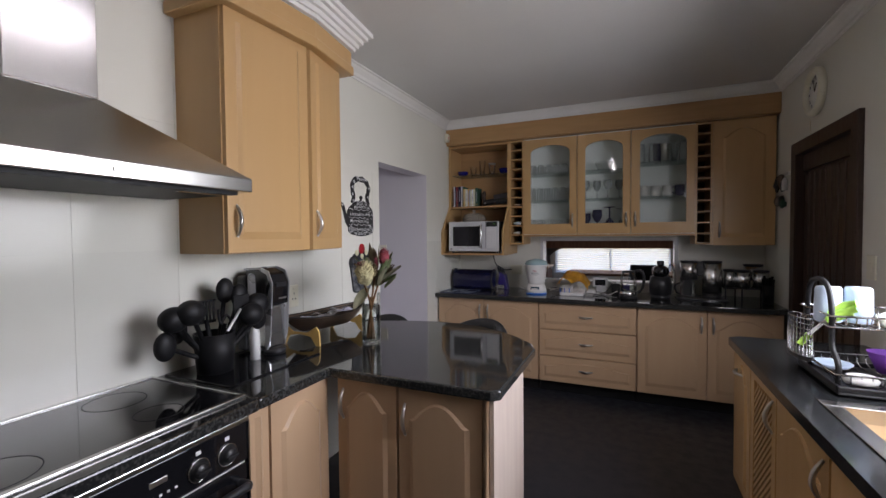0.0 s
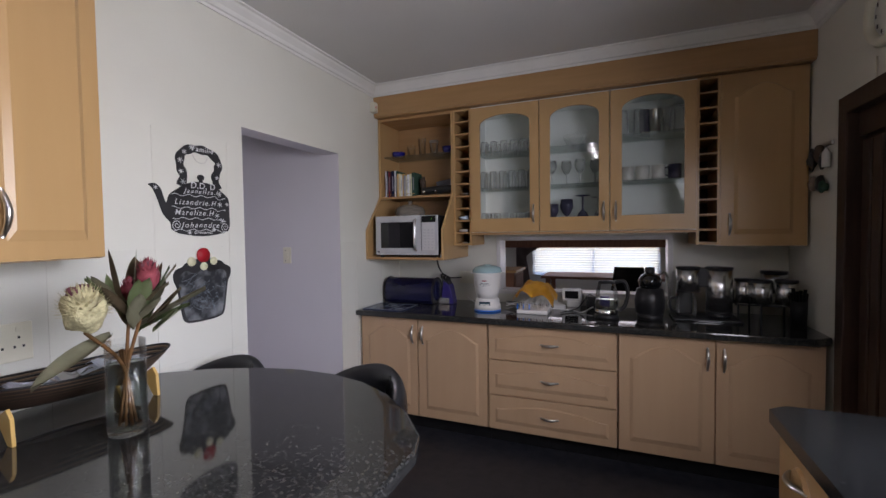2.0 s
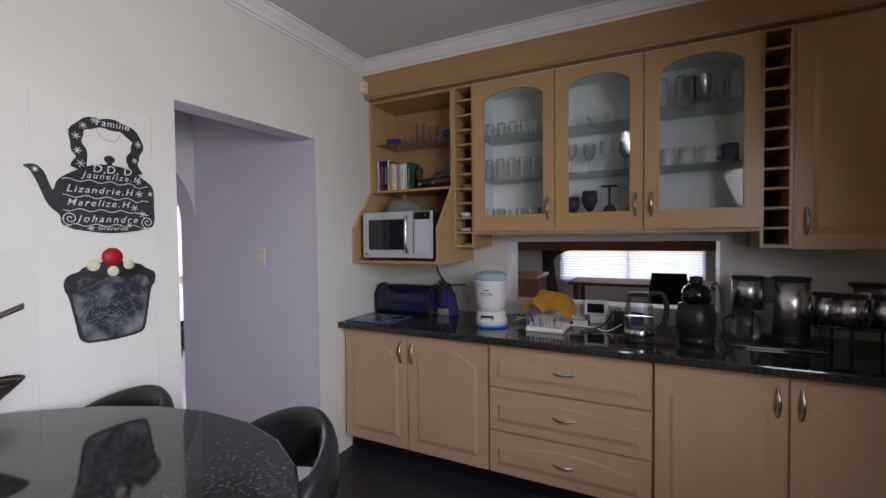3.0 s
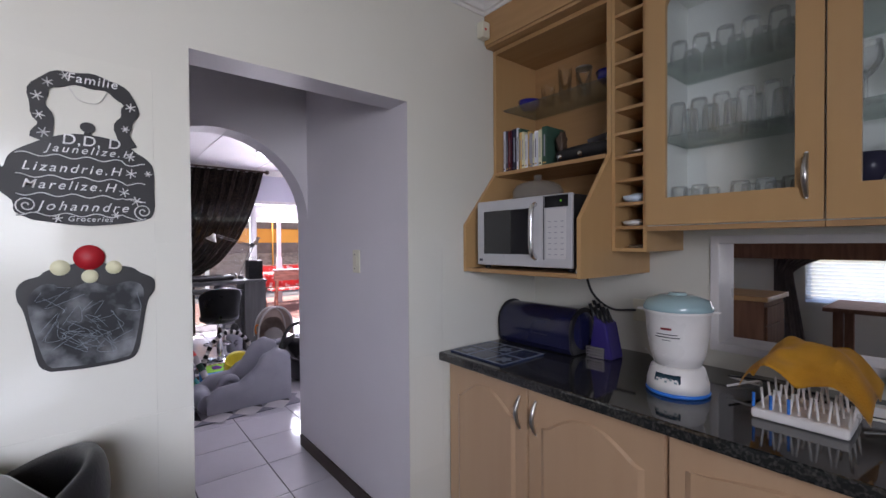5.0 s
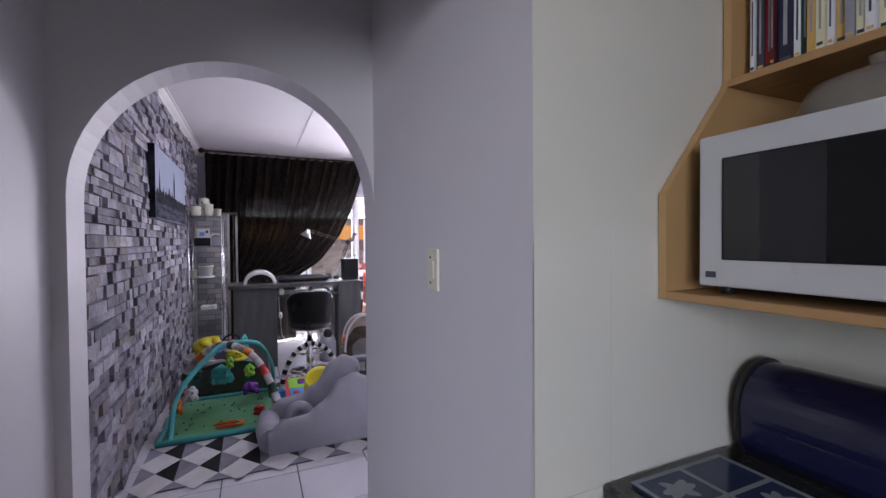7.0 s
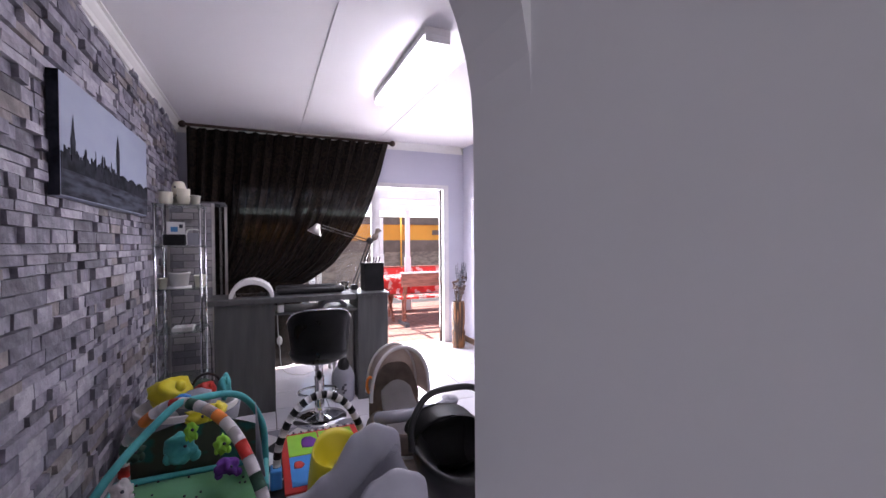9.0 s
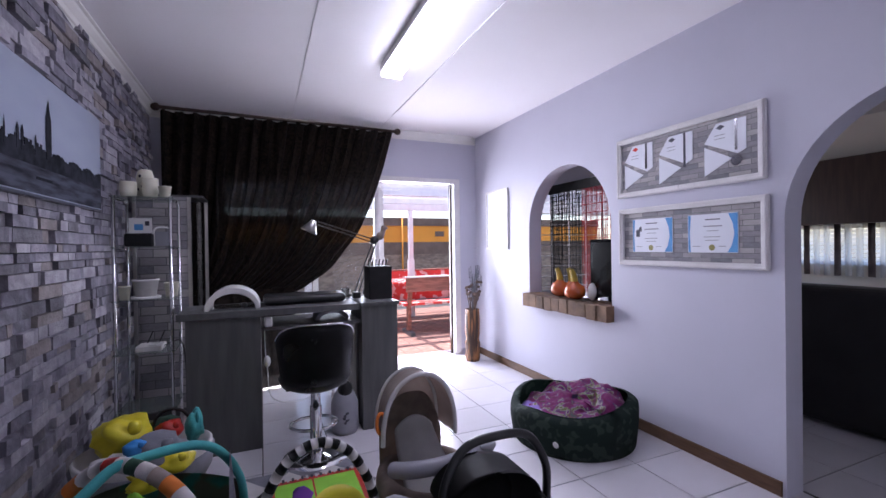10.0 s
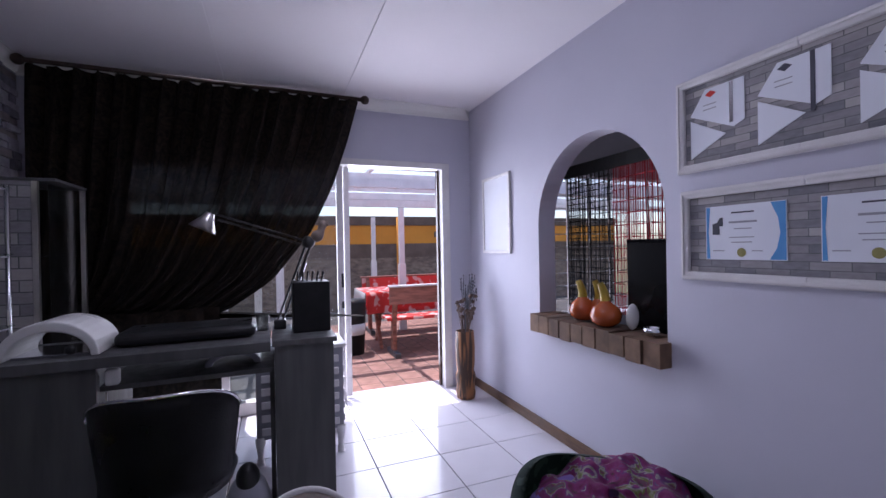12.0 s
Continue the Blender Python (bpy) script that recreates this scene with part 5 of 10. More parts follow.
for x, y, s in ((-6.40, 6.93, 1.0), (-6.17, 6.90, 1.05), (-6.33, 7.0, 0.8)):
    g = thing("gourd", (x, y, 0.834), "glossy orange gourd with a curved yellow neck", "gourd", "gourds on the sill")
    part("body", lathe(nb(), x, y, [(0, 0.834), (0.045 * s, 0.836), (0.078 * s, 0.862), (0.085 * s, 0.90), (0.072 * s, 0.94), (0.04 * s, 0.965), (0.022 * s, 0.985), (0, 0.99)], 24), "terra", g)
    part("neck", tube(nb(), bez([(x, y, 0.965), (x - 0.006, y, 1.01), (x - 0.016, y - 0.005, 1.05), (x - 0.030, y - 0.01, 1.08)], 6), 0.020, 12, radii=[0.030 - 0.0006 * i for i in range(19)]), "gneck", g)
ov_ = thing("glass_ornament", (-6.02, 6.95, 0.832), "oval white glass ornament", "ornament")
part("body", blob(nb(), (-6.02, 6.95, 0.905), (0.018, 0.045, 0.072), 3), "white", ov_)
bw = thing("metal_bowl", (-5.86, 6.92, 0.832), "small shiny metal bowl", "bowl")
part("body", lathe(nb(), -5.86, 6.92, [(0, 0.833), (0.03, 0.833), (0.045, 0.85), (0.042, 0.875), (0.036, 0.875), (0.036, 0.85), (0, 0.84)], 20), "chrome", bw)

# string curtain behind the arched hatch
st = thing("string_curtain", (-6.27, 7.18, 0.85), "black and red string curtain across the hatch", "curtain")
part("valance", bx(-6.86, 7.155, 1.80, -6.25, 7.175, 1.885), "strblack", st)
part("valance", bx(-6.249, 7.155, 1.80, -5.68, 7.175, 1.885), "strblack", st)
random.seed(3)
for half, m in ((0, "strblack"), (1, "strred")):
    sb = nb()
    for i in range(76):
        x = (-6.83 + i * 0.0060 if not half else -6.37 + i * 0.0089) + random.uniform(-0.003, 0.003)
        w = (0.0026 if half else 0.0016) if i % 7 else 0.0045
        lean = random.uniform(-0.03, 0.03) if random.random() < 0.35 else 0
        tube(sb, [(x, 7.164, 1.80), (x + lean * 0.6, 7.164 + random.uniform(-0.004, 0.004), 1.35), (x + lean, 7.164, 0.86)], w, 4)
        for k in range(22 if not half else 12):
            zz = 0.90 + k * (0.041 if not half else 0.075)
            if random.random() < 0.75:
                xx = x + lean * (1.80 - zz) / 0.94
                box(sb, xx - w - 0.002, 7.164 - w - 0.001, zz, xx + w + 0.002, 7.164 + w + 0.001, zz + 0.006)
    part("string_fringe", sb, m, st, "hanging %s strings" % ("red" if half else "black"), kind="stuff")
for x in (-6.84, -5.72):
    part("bracket", bx(x, 7.021, 1.83, x + 0.02, 7.1545, 1.85), "strblack", st)

# vase with dried flowers
vs = thing("floor_vase", (-7.60, 6.65, 0), "tall striped brown floor vase with dried flowers", "vase")
part("vase", lathe(nb(), -7.60, 6.65, [(0, 0), (0.075, 0.0), (0.085, 0.04), (0.078, 0.12), (0.088, 0.20), (0.072, 0.24), (0.082, 0.30), (0.085, 0.45), (0.078, 0.58), (0.07, 0.58), (0.07, 0.50), (0, 0.49)], 24), "hessian", vs)
random.seed(12)
fl = nb()
for i in range(26):
    a, r = random.uniform(0, 6.28), random.uniform(0.02, 0.13)
    tx, ty, tz = -7.60 + r * math.cos(a), 6.65 + r * math.sin(a) * 0.8, random.uniform(0.66, 0.90)
    tube(fl, [(-7.60 + 0.02 * math.cos(a), 6.65 + 0.02 * math.sin(a), 0.50), (tx, ty, tz)], 0.003, 4)
    blob(fl, (tx, ty, tz), (0.022, 0.022, 0.02), 1, 0.5, seed=i)
part("dried_flower", fl, "dried", vs, "dark dried flower heads")
fl = nb()
for i in range(30):
    a, r = random.uniform(0, 6.28), random.uniform(0.01, 0.10)
    tx, ty, tz = -7.64 + r * math.cos(a), 6.71 + r * math.sin(a) * 0.7, random.uniform(0.85, 1.07)
    tube(fl, [(-7.60, 6.66, 0.52), (tx * 0.5 - 3.81, ty * 0.5 + 3.33, 0.8), (tx, ty, tz)], 0.002, 4)
    for k in range(4):
        blob(fl, (tx, ty, tz - k * 0.03), (0.006, 0.006, 0.010), 1, 0.3, seed=i + k)
part("dried_stem", fl, "lav", vs, "grey-green dried stems")

# nail desk
dk = thing("nail_desk", (-6.5, 4.68, 0), "grey ash-laminate nail desk with two pedestals", "desk")
part("pedestal", bx(-6.75, 4.03, 0.0, -6.29, 4.455, 0.856), "greywood", dk, bevel=0.002)
part("pedestal", bx(-6.70, 5.11, 0.0, -6.28, 5.37, 0.876), "greywood", dk, bevel=0.002)
part("pedestal_top", bx(-6.72, 5.10, 0.878, -6.265, 5.385, 0.902), "greywood", dk, bevel=0.002)
part("top_shelf", bx(-6.72, 3.985, 0.858, -6.275, 5.095, 0.90), "greywood", dk, bevel=0.002)
part("lower_shelf", bx(-6.80, 4.457, 0.755, -6.32, 5.108, 0.775), "greywood", dk)
part("side_panel", bx(-6.72, 5.088, 0.0, -6.40, 5.108, 0.754), "greywood", dk)
lamp = thing("nail_lamp", (-6.46, 4.29, 0.90), "white arched nail-drying lamp", "nail lamp")
sh = nb()
o = [(4.29 + 0.165 * math.cos(radians(a)), 0.902 + 0.145 * math.sin(radians(a))) for a in range(0, 181, 12)]
i_ = [(4.29 + 0.135 * math.cos(radians(a)), 0.902 + 0.105 * math.sin(radians(a))) for a in range(180, -1, -12)]
prism(sh, o + i_, "x", -6.60, -6.33)
part("shell", sh, "white", lamp, bevel=0.006)
part("lining", bx(-6.59, 4.165, 0.902, -6.36, 4.415, 0.912), "mirror", lamp)
part("knob", blob(nb(), (-6.335, 4.36, 0.93), (0.012, 0.02, 0.02), 2), "black", lamp)
cu = thing("arm_rest", (-6.55, 4.72, 0.90), "black padded arm rest on the nail desk", "arm rest")
cb_ = nb()
box(cb_, -6.68, 4.47, 0.903, -6.42, 5.03, 0.965)
part("cushion", cb_, "leather", cu, bevel=0.03, seg=4)
bxx = thing("black_box", (-6.5, 5.29, 0.902), "matt black storage box with tool handles on top", "box")
part("body", bx(-6.60, 5.20, 0.903, -6.42, 5.375, 1.15), "blackm", bxx, bevel=0.004)
for k in range(6):
    part("tool", tube(nb(), [(-6.55 + 0.015 * k, 5.23 + 0.022 * k, 1.15), (-6.55 + 0.018 * k, 5.23 + 0.024 * k, 1.20)], 0.005, 6), "black", bxx)
dl = thing("desk_lamp", (-6.6, 5.15, 0.9), "black spring-arm desk lamp", "desk lamp")
part("clamp", bx(-6.63, 5.11, 0.9025, -6.57, 5.17, 0.95), "black", dl, bevel=0.006)
for d in (-0.012, 0.012):
    part("lower_arm", tube(nb(), [(-6.6 + d, 5.14 + d, 0.94), (-6.60 + d, 5.29 + d, 1.34)], 0.006, 8), "black", dl)
    part("upper_arm", tube(nb(), [(-6.6 + d, 5.29, 1.34 + d), (-6.60 + d, 4.86, 1.48 + d)], 0.005, 8), "black", dl)
part("joint", blob(nb(), (-6.6, 5.29, 1.35), (0.03, 0.035, 0.035), 2), "black", dl)
part("spring", tube(nb(), [(-6.6, 5.20, 1.05), (-6.6, 5.27, 1.24)], 0.010, 8), "chrome", dl)
hdm = nb()
lathe(hdm, 0, 0, [(0.02, 0.0), (0.03, -0.03), (0.065, -0.09), (0.06, -0.09), (0.025, -0.03), (0.015, 0.0)], 18)
bmesh.ops.rotate(hdm, verts=hdm.verts, matrix=Matrix.Rotation(radians(-25), 3, "X"))
bmesh.ops.translate(hdm, verts=hdm.verts, vec=(-6.6, 4.83, 1.50))
part("shade", hdm, "satin", dl, "dull metal lamp shade")
cw = thing("wrapped_ornament", (-6.6, 5.36, 1.35), "brown wrapped ornament tied on the lamp arm", "ornament")
part("body", tube(nb(), bez([(-6.6, 5.31, 1.36), (-6.6, 5.35, 1.40), (-6.6, 5.37, 1.45), (-6.6, 5.40, 1.44)], 5), 0.02, 8, radii=[0.018, 0.024, 0.03, 0.033, 0.03, 0.025, 0.02, 0.018, 0.02, 0.025, 0.022, 0.016, 0.012, 0.010, 0.008, 0.006]), "taupe", cw)
rm = thing("hand_dryer", (-6.55, 4.93, 0.775), "small grey arched dryer on the lower shelf", "dryer")
part("shell", prism(nb(), [(4.93 + 0.12 * math.cos(radians(a)), 0.777 + 0.07 * math.sin(radians(a))) for a in range(0, 181, 15)] + [(4.93 + 0.09 * math.cos(radians(a)), 0.777 + 0.045 * math.sin(radians(a))) for a in range(180, -1, -15)], "x", -6.64, -6.44), "greyplas", rm, bevel=0.004)
tp = thing("white_dispenser", (-6.33, 4.50, 0.775), "small white round dispenser under the desk top", "dispenser")
part("body", bx(-6.345, 4.475, 0.777, -6.30, 4.525, 0.845), "white", tp, bevel=0.014, seg=3)
gb = thing("glass_tumbler", (-6.6, 5.04, 0.90), "clear tumbler on the desk", "glass")
part("body", lathe(nb(), -6.6, 5.055, [(0, 0.9), (0.03, 0.9), (0.034, 0.98), (0.031, 0.98), (0.028, 0.906), (0, 0.906)], 18), "glass", gb)
cb2 = thing("cable", (-6.33, 4.48, 0.0), "thin white cable hanging under the desk", "cable")
part("wire", tube(nb(), bez([(-6.33, 4.475, 0.77), (-6.32, 4.48, 0.6), (-6.33, 4.49, 0.5), (-6.34, 4.52, 0.3), (-6.36, 4.7, 0.25), (-6.4, 4.85, 0.32)], 8), 0.003, 6), "white", cb2)
part("plug", blob(nb(), (-6.33, 4.49, 0.55), (0.022, 0.022, 0.04), 2), "white", cb2)
wj = thing("water_bottle", (-6.33, 4.99, 0), "frosted grey plastic bottle bin with a dark cap", "bottle")
part("body", lathe(nb(), -6.33, 4.99, [(0, 0), (0.085, 0), (0.095, 0.03), (0.095, 0.20), (0.07, 0.27), (0.045, 0.30), (0, 0.30)], 24), "greyplas", wj)
cp = nb()
blob(cp, (-6.33 + 0.02, 4.99, 0.30), (0.055, 0.05, 0.065), 3)
part("cap", cp, "black", wj)
for k in range(5):
    part("print", blob(nb(), (-6.237, 4.98 + 0.012 * math.sin(k * 2), 0.09 + 0.016 * k), (0.003, 0.014, 0.012), 1, 0.4, seed=k), "ink", wj)


def stool(name, x, y, rot, label, group, back=True, zs=0.50):
    s = thing(name, (x, y, 0), label, "stool", group, rot=rot)
    bs_ = lathe(nb(), 0, 0, [(0, 0), (0.20, 0), (0.20, 0.008), (0.12, 0.022), (0.035, 0.04), (0, 0.04)], 32)
    part("base", bs_, "chrome", s)
    part("column", lathe(nb(), 0, 0, [(0.036, 0.03), (0.036, 0.32), (0.029, 0.322), (0.029, zs - 0.06)], 16), "chrome", s)
    fr_ = nb()
    tube(fr_, [(0.115 * math.cos(a) + 0.11, 0.145 * math.sin(a), 0.17) for a in [i * math.pi / 12 for i in range(24)]], 0.011, 8, closed=True)
    part("foot_ring", fr_, "chrome", s)
    part("lever", tube(nb(), [(0, 0, zs - 0.07), (0.05, 0.17, zs - 0.08)], 0.006, 8), "black", s)
    seat = nb()
    lathe(seat, 0, 0, [(0, zs - 0.06), (0.14, zs - 0.06), (0.20, zs - 0.03), (0.215, zs + 0.01), (0.20, zs + 0.035), (0.10, zs + 0.025), (0, zs + 0.02)], 32)
    part("seat", seat, "leather", s)
    if back:
        def shell(u, v):
            a = radians(-78 + 156 * u)
            r = 0.205 + 0.03 * v
            return (-r * math.cos(a) - 0.01, r * math.sin(a), zs + (0.36 * v) * (1 - 0.30 * abs(2 * u - 1) ** 3))
        part("backrest", sheet(shell, 26, 8, 0.035), "leather", s)
        part("trim", tube(nb(), [shell(i / 26, 1.0) for i in range(27)], 0.006, 6), "chrome", s)
    return s


stool("bar_chair", -6.02, 4.76, 180, "black padded swivel chair with a chrome pedestal at the nail desk", "salon chairs", True, 0.50)
stool("bar_chair", -6.98, 4.78, 0, "black padded swivel chair with a chrome pedestal behind the nail desk", "salon chairs", True, 0.58)

# small white chest behind the desk
ch = thing("chest_of_drawers", (-7.2, 5.27, 0), "white shabby chest with slatted drawers on curved legs", "chest of drawers")
part("body", bx(-7.36, 5.0, 0.16, -7.02, 5.52, 0.68), "greyplas", ch, bevel=0.004)
part("top", bx(-7.38, 4.98, 0.682, -7.0, 5.54, 0.705), "wframe", ch, bevel=0.005)
for z in (0.19, 0.27, 0.35, 0.43, 0.51, 0.59):
    part("slat", bx(-7.018, 5.03, z, -7.005, 5.49, z + 0.045), "wframe", ch, bevel=0.004)
    part("slat", bx(-7.33, 5.522, z, -7.05, 5.534, z + 0.045), "wframe", ch, bevel=0.004)
for x in (-7.34, -7.04):
    for y in (5.02, 5.50):
        part("leg", tube(nb(), bez([(x, y, 0.17), (x + 0.015, y, 0.12), (x - 0.005, y, 0.05), (x + 0.01, y, 0.0)], 4), 0.02, 8, radii=[0.03, 0.03, 0.03, 0.027, 0.024, 0.022, 0.02, 0.018, 0.018, 0.02, 0.022, 0.024, 0.025]), "wframe", ch)

# dog bed
db = thing("dog_bed", (-5.62, 6.40, 0), "dark green patterned round dog bed", "dog bed")
def bedwall(u, v):
    a = u * 2 * math.pi
    front_dip = math.exp(-((((a - 4.2 + math.pi) % (2 * math.pi)) - math.pi) / 0.5) ** 2)
    h = 0.27 - 0.09 * front_dip + 0.03 * math.sin(a * 2)
    k = math.sin(v * math.pi / 2)
    rr = 1.0 + 0.05 * math.sin(v * math.pi) - (0.12 if v > 0.7 else 0) * (v - 0.7) / 0.3
    return (-5.62 + 0.40 * rr * math.cos(a), 6.40 + 0.395 * rr * math.sin(a), 0.005 + h * k)
part("wall", sheet(bedwall, 56, 10, 0.05), "bedgreen", db)
part("cushion", lathe(nb(), -5.62, 6.40, [(0, 0.01), (0.34, 0.01), (0.345, 0.16), (0.30, 0.195), (0, 0.20)], 32), "lilac", db, "lilac fleece cushion")
part("badge", blob(nb(), (-5.36, 6.06, 0.10), (0.025, 0.012, 0.018), 2), "whitefab", db)
bk = thing("fleece_blanket", (-5.62, 6.42, 0.16), "crumpled magenta patterned fleece blanket in the dog bed", "blanket")
def blanket(u, v):
    r, a = 0.02 + 0.31 * u, v * 2 * math.pi
    x, y = r * math.cos(a), r * math.sin(a)
    z = 0.185 + 0.10 * (1 - u ** 2) * 0.5 + 0.045 * noise.noise(Vector((x * 9, y * 9, 1.0))) + 0.02 * noise.noise(Vector((x * 26, y * 22, 3.0))) + (0.075 * max(0, math.sin(a - 0.2)) * u)
    return (-5.655 + x, 6.455 + y, z)
part("fleece", sheet(blanket, 22, 60, 0.012), "magenta", bk)

# baby things
pm = thing("checked_mat", (-4.9, 4.4, 0), "thin floor mat with grey, white and black diamonds", "mat")
part("mat", bx(-5.9, 3.60, 0.002, -4.055, 5.0, 0.010), "greyfab", pm)
for i in range(14):
    for j in range(6):
        cx, cy = -4.055 - 0.075 - i * 0.135, 3.69 + j * 0.225 + (0.1125 if i % 2 else 0)
        if cy > 4.95 or cx < -5.85:
            continue
        if i % 2 == 0:
            part("diamond", prism(nb(), [(cx - 0.132, cy), (cx, cy - 0.110), (cx + 0.132, cy), (cx, cy + 0.110)], "z", 0.0103, 0.0115), "whitefab", pm)
        else:
            part("diamond", prism(nb(), [(cx - 0.132, cy - 0.001), (cx, cy - 0.110), (cx + 0.132, cy - 0.001)], "z", 0.0103, 0.0115), "blackm", pm)
            part("diamond", prism(nb(), [(cx - 0.132, cy + 0.001), (cx, cy + 0.110), (cx + 0.132, cy + 0.001)], "z", 0.0103, 0.0115), "greyfab", pm)
bsk = thing("toy_basket", (-5.78, 3.90, 0), "white and blue round basket lined with cloth", "basket")
part("basket", lathe(nb(), -5.78, 3.93, [(0, 0.012), (0.20, 0.012), (0.27, 0.20), (0.29, 0.32), (0.275, 0.33), (0.25, 0.20), (0.18, 0.05), (0, 0.05)], 28, sx=0.85), "whitefab", bsk)
part("cloth_band", lathe(nb(), -5.78, 3.93, [(0.262, 0.16), (0.284, 0.20), (0.30, 0.29), (0.285, 0.29)], 28, sx=0.85), "greyfab", bsk, "grey-blue cloth band")
random.seed(21)
for nm, lab, c, r, m, jg in (("soft_toy", "yellow folded soft toy", (-5.80, 3.84, 0.40), (0.13, 0.12, 0.09), "yellow", 0.5), ("soft_toy", "grey plush animal", (-5.66, 4.00, 0.35), (0.13, 0.11, 0.08), "greyfab", 0.4),
                      ("soft_toy", "small red plush toy", (-5.80, 4.03, 0.39), (0.05, 0.06, 0.05), "red", 0.5), ("soft_toy", "teal plush toy", (-5.84, 4.13, 0.38), (0.05, 0.04, 0.08), "teal", 0.5),
                      ("soft_toy", "white and blue rattle toy", (-5.62, 3.85, 0.34), (0.05, 0.09, 0.04), "whitefab", 0.4), ("soft_toy", "blue plush toy", (-5.60, 3.93, 0.40), (0.035, 0.05, 0.035), "blue", 0.3),
                      ("soft_toy", "dark plush toy", (-5.9, 3.98, 0.36), (0.10, 0.08, 0.07), "dkgreen", 0.4), ("soft_toy", "yellow plush duck", (-5.58, 4.08, 0.33), (0.09, 0.08, 0.05), "yellow", 0.4)):
    t = thing(nm, (c[0], c[1], c[2] - r[2]), lab + " in the toy basket", "soft toy", "toys in the basket")
    part("body", blob(nb(), c, r, 3, jg, seed=int(c[0] * -100)), m, t)
    part("ear", blob(nb(), (c[0] + r[0] * 0.6, c[1] + r[1] * 0.5, c[2] + r[2] * 0.6), (r[0] * 0.3, r[1] * 0.25, r[2] * 0.4), 2, 0.3, seed=3), m, t)
part("ring", tube(nb(), [(-5.84, 4.03 + 0.08 * math.cos(a), 0.40 + 0.08 * math.sin(a)) for a in [math.pi * i / 14 for i in range(15)]], 0.008, 8), "blackm", bsk)

gm = thing("play_gym", (-5.1, 4.02, 0), "padded green baby play gym with crossed teal and striped arches", "play gym")
def matf(u, v):
    x, y = -5.45 + 0.82 * u, 3.64 + 0.74 * v
    e = min(u, 1 - u, v, 1 - v)
    return (x, y, 0.018 + 0.03 * min(1, e * 9) + 0.004 * noise.noise(Vector((x * 14, y * 14, 0))))
part("mat", sheet(matf, 20, 20, 0.008), "green", gm, "spotted green padded mat")
part("border", tube(nb(), [(-5.45 if k in (0, 3) else -4.63, 3.64 if k < 2 else 4.38, 0.03) for k in range(4)], 0.022, 8, closed=True), "teal", gm, "teal piped edge")
random.seed(5)
for i in range(34):
    part("dot", cyl(nb(), random.uniform(-5.38, -4.7), random.uniform(3.72, 4.30), 0.047, 0.0545, 0.006, seg=6), "ink", gm)
for k in range(5):
    part("stripe", bx(-4.78, 4.12, 0.0475 + 0.0, -4.70 , 4.12 + 0.0 + 0.03, 0.056) if k == 0 else bx(-4.68 - 0.03 * k, 3.95 + 0.02 * (k % 3), 0.0475, -4.67 - 0.03 * k, 4.10 + 0.02 * (k % 2), 0.055), "red" if k % 2 else "orange", gm)
A = bez([(-4.66, 3.70, 0.03), (-4.80, 3.74, 0.30), (-5.0, 3.95, 0.53), (-5.08, 4.05, 0.56), (-5.25, 4.25, 0.50), (-5.40, 4.36, 0.28), (-5.44, 4.38, 0.03)], 8)
part("arch", tube(nb(), A, 0.018, 10), "teal", gm, "teal padded arch")
Bp = bez([(-5.42, 3.68, 0.03), (-5.34, 3.72, 0.30), (-5.14, 3.92, 0.52), (-5.02, 4.08, 0.55), (-4.88, 4.24, 0.46), (-4.72, 4.36, 0.24), (-4.66, 4.40, 0.03)], 8)
for i in range(0, len(Bp) - 2, 2):
    part("arch_band", tube(nb(), Bp[i:i + 3], 0.027, 10), ("whitefab", "red", "whitefab", "dkgreen", "whitefab", "beigemesh", "orange", "whitefab")[(i // 2) % 8], gm)
def bump(u, v):
    y = 3.70 + 0.66 * u
    return (-5.47 + 0.03 * v, y, 0.03 + v * (0.30 - 0.35 * (u - 0.5) ** 2))
part("back_panel", sheet(bump, 16, 6, 0.02), "olive", gm, "olive padded back panel")
def sidep(u, v):
    a = math.pi * u
    return (-5.30 - 0.22 * math.cos(a) * v * 0.4 + 0.1 * (1 - v), 4.33 + 0.05 * (1 - v), 0.04 + 0.40 * v * math.sin(a) ** 0.6)
part("side_panel", sheet(sidep, 14, 6, 0.015), "greyfab", gm, "grey elephant-ear panel")
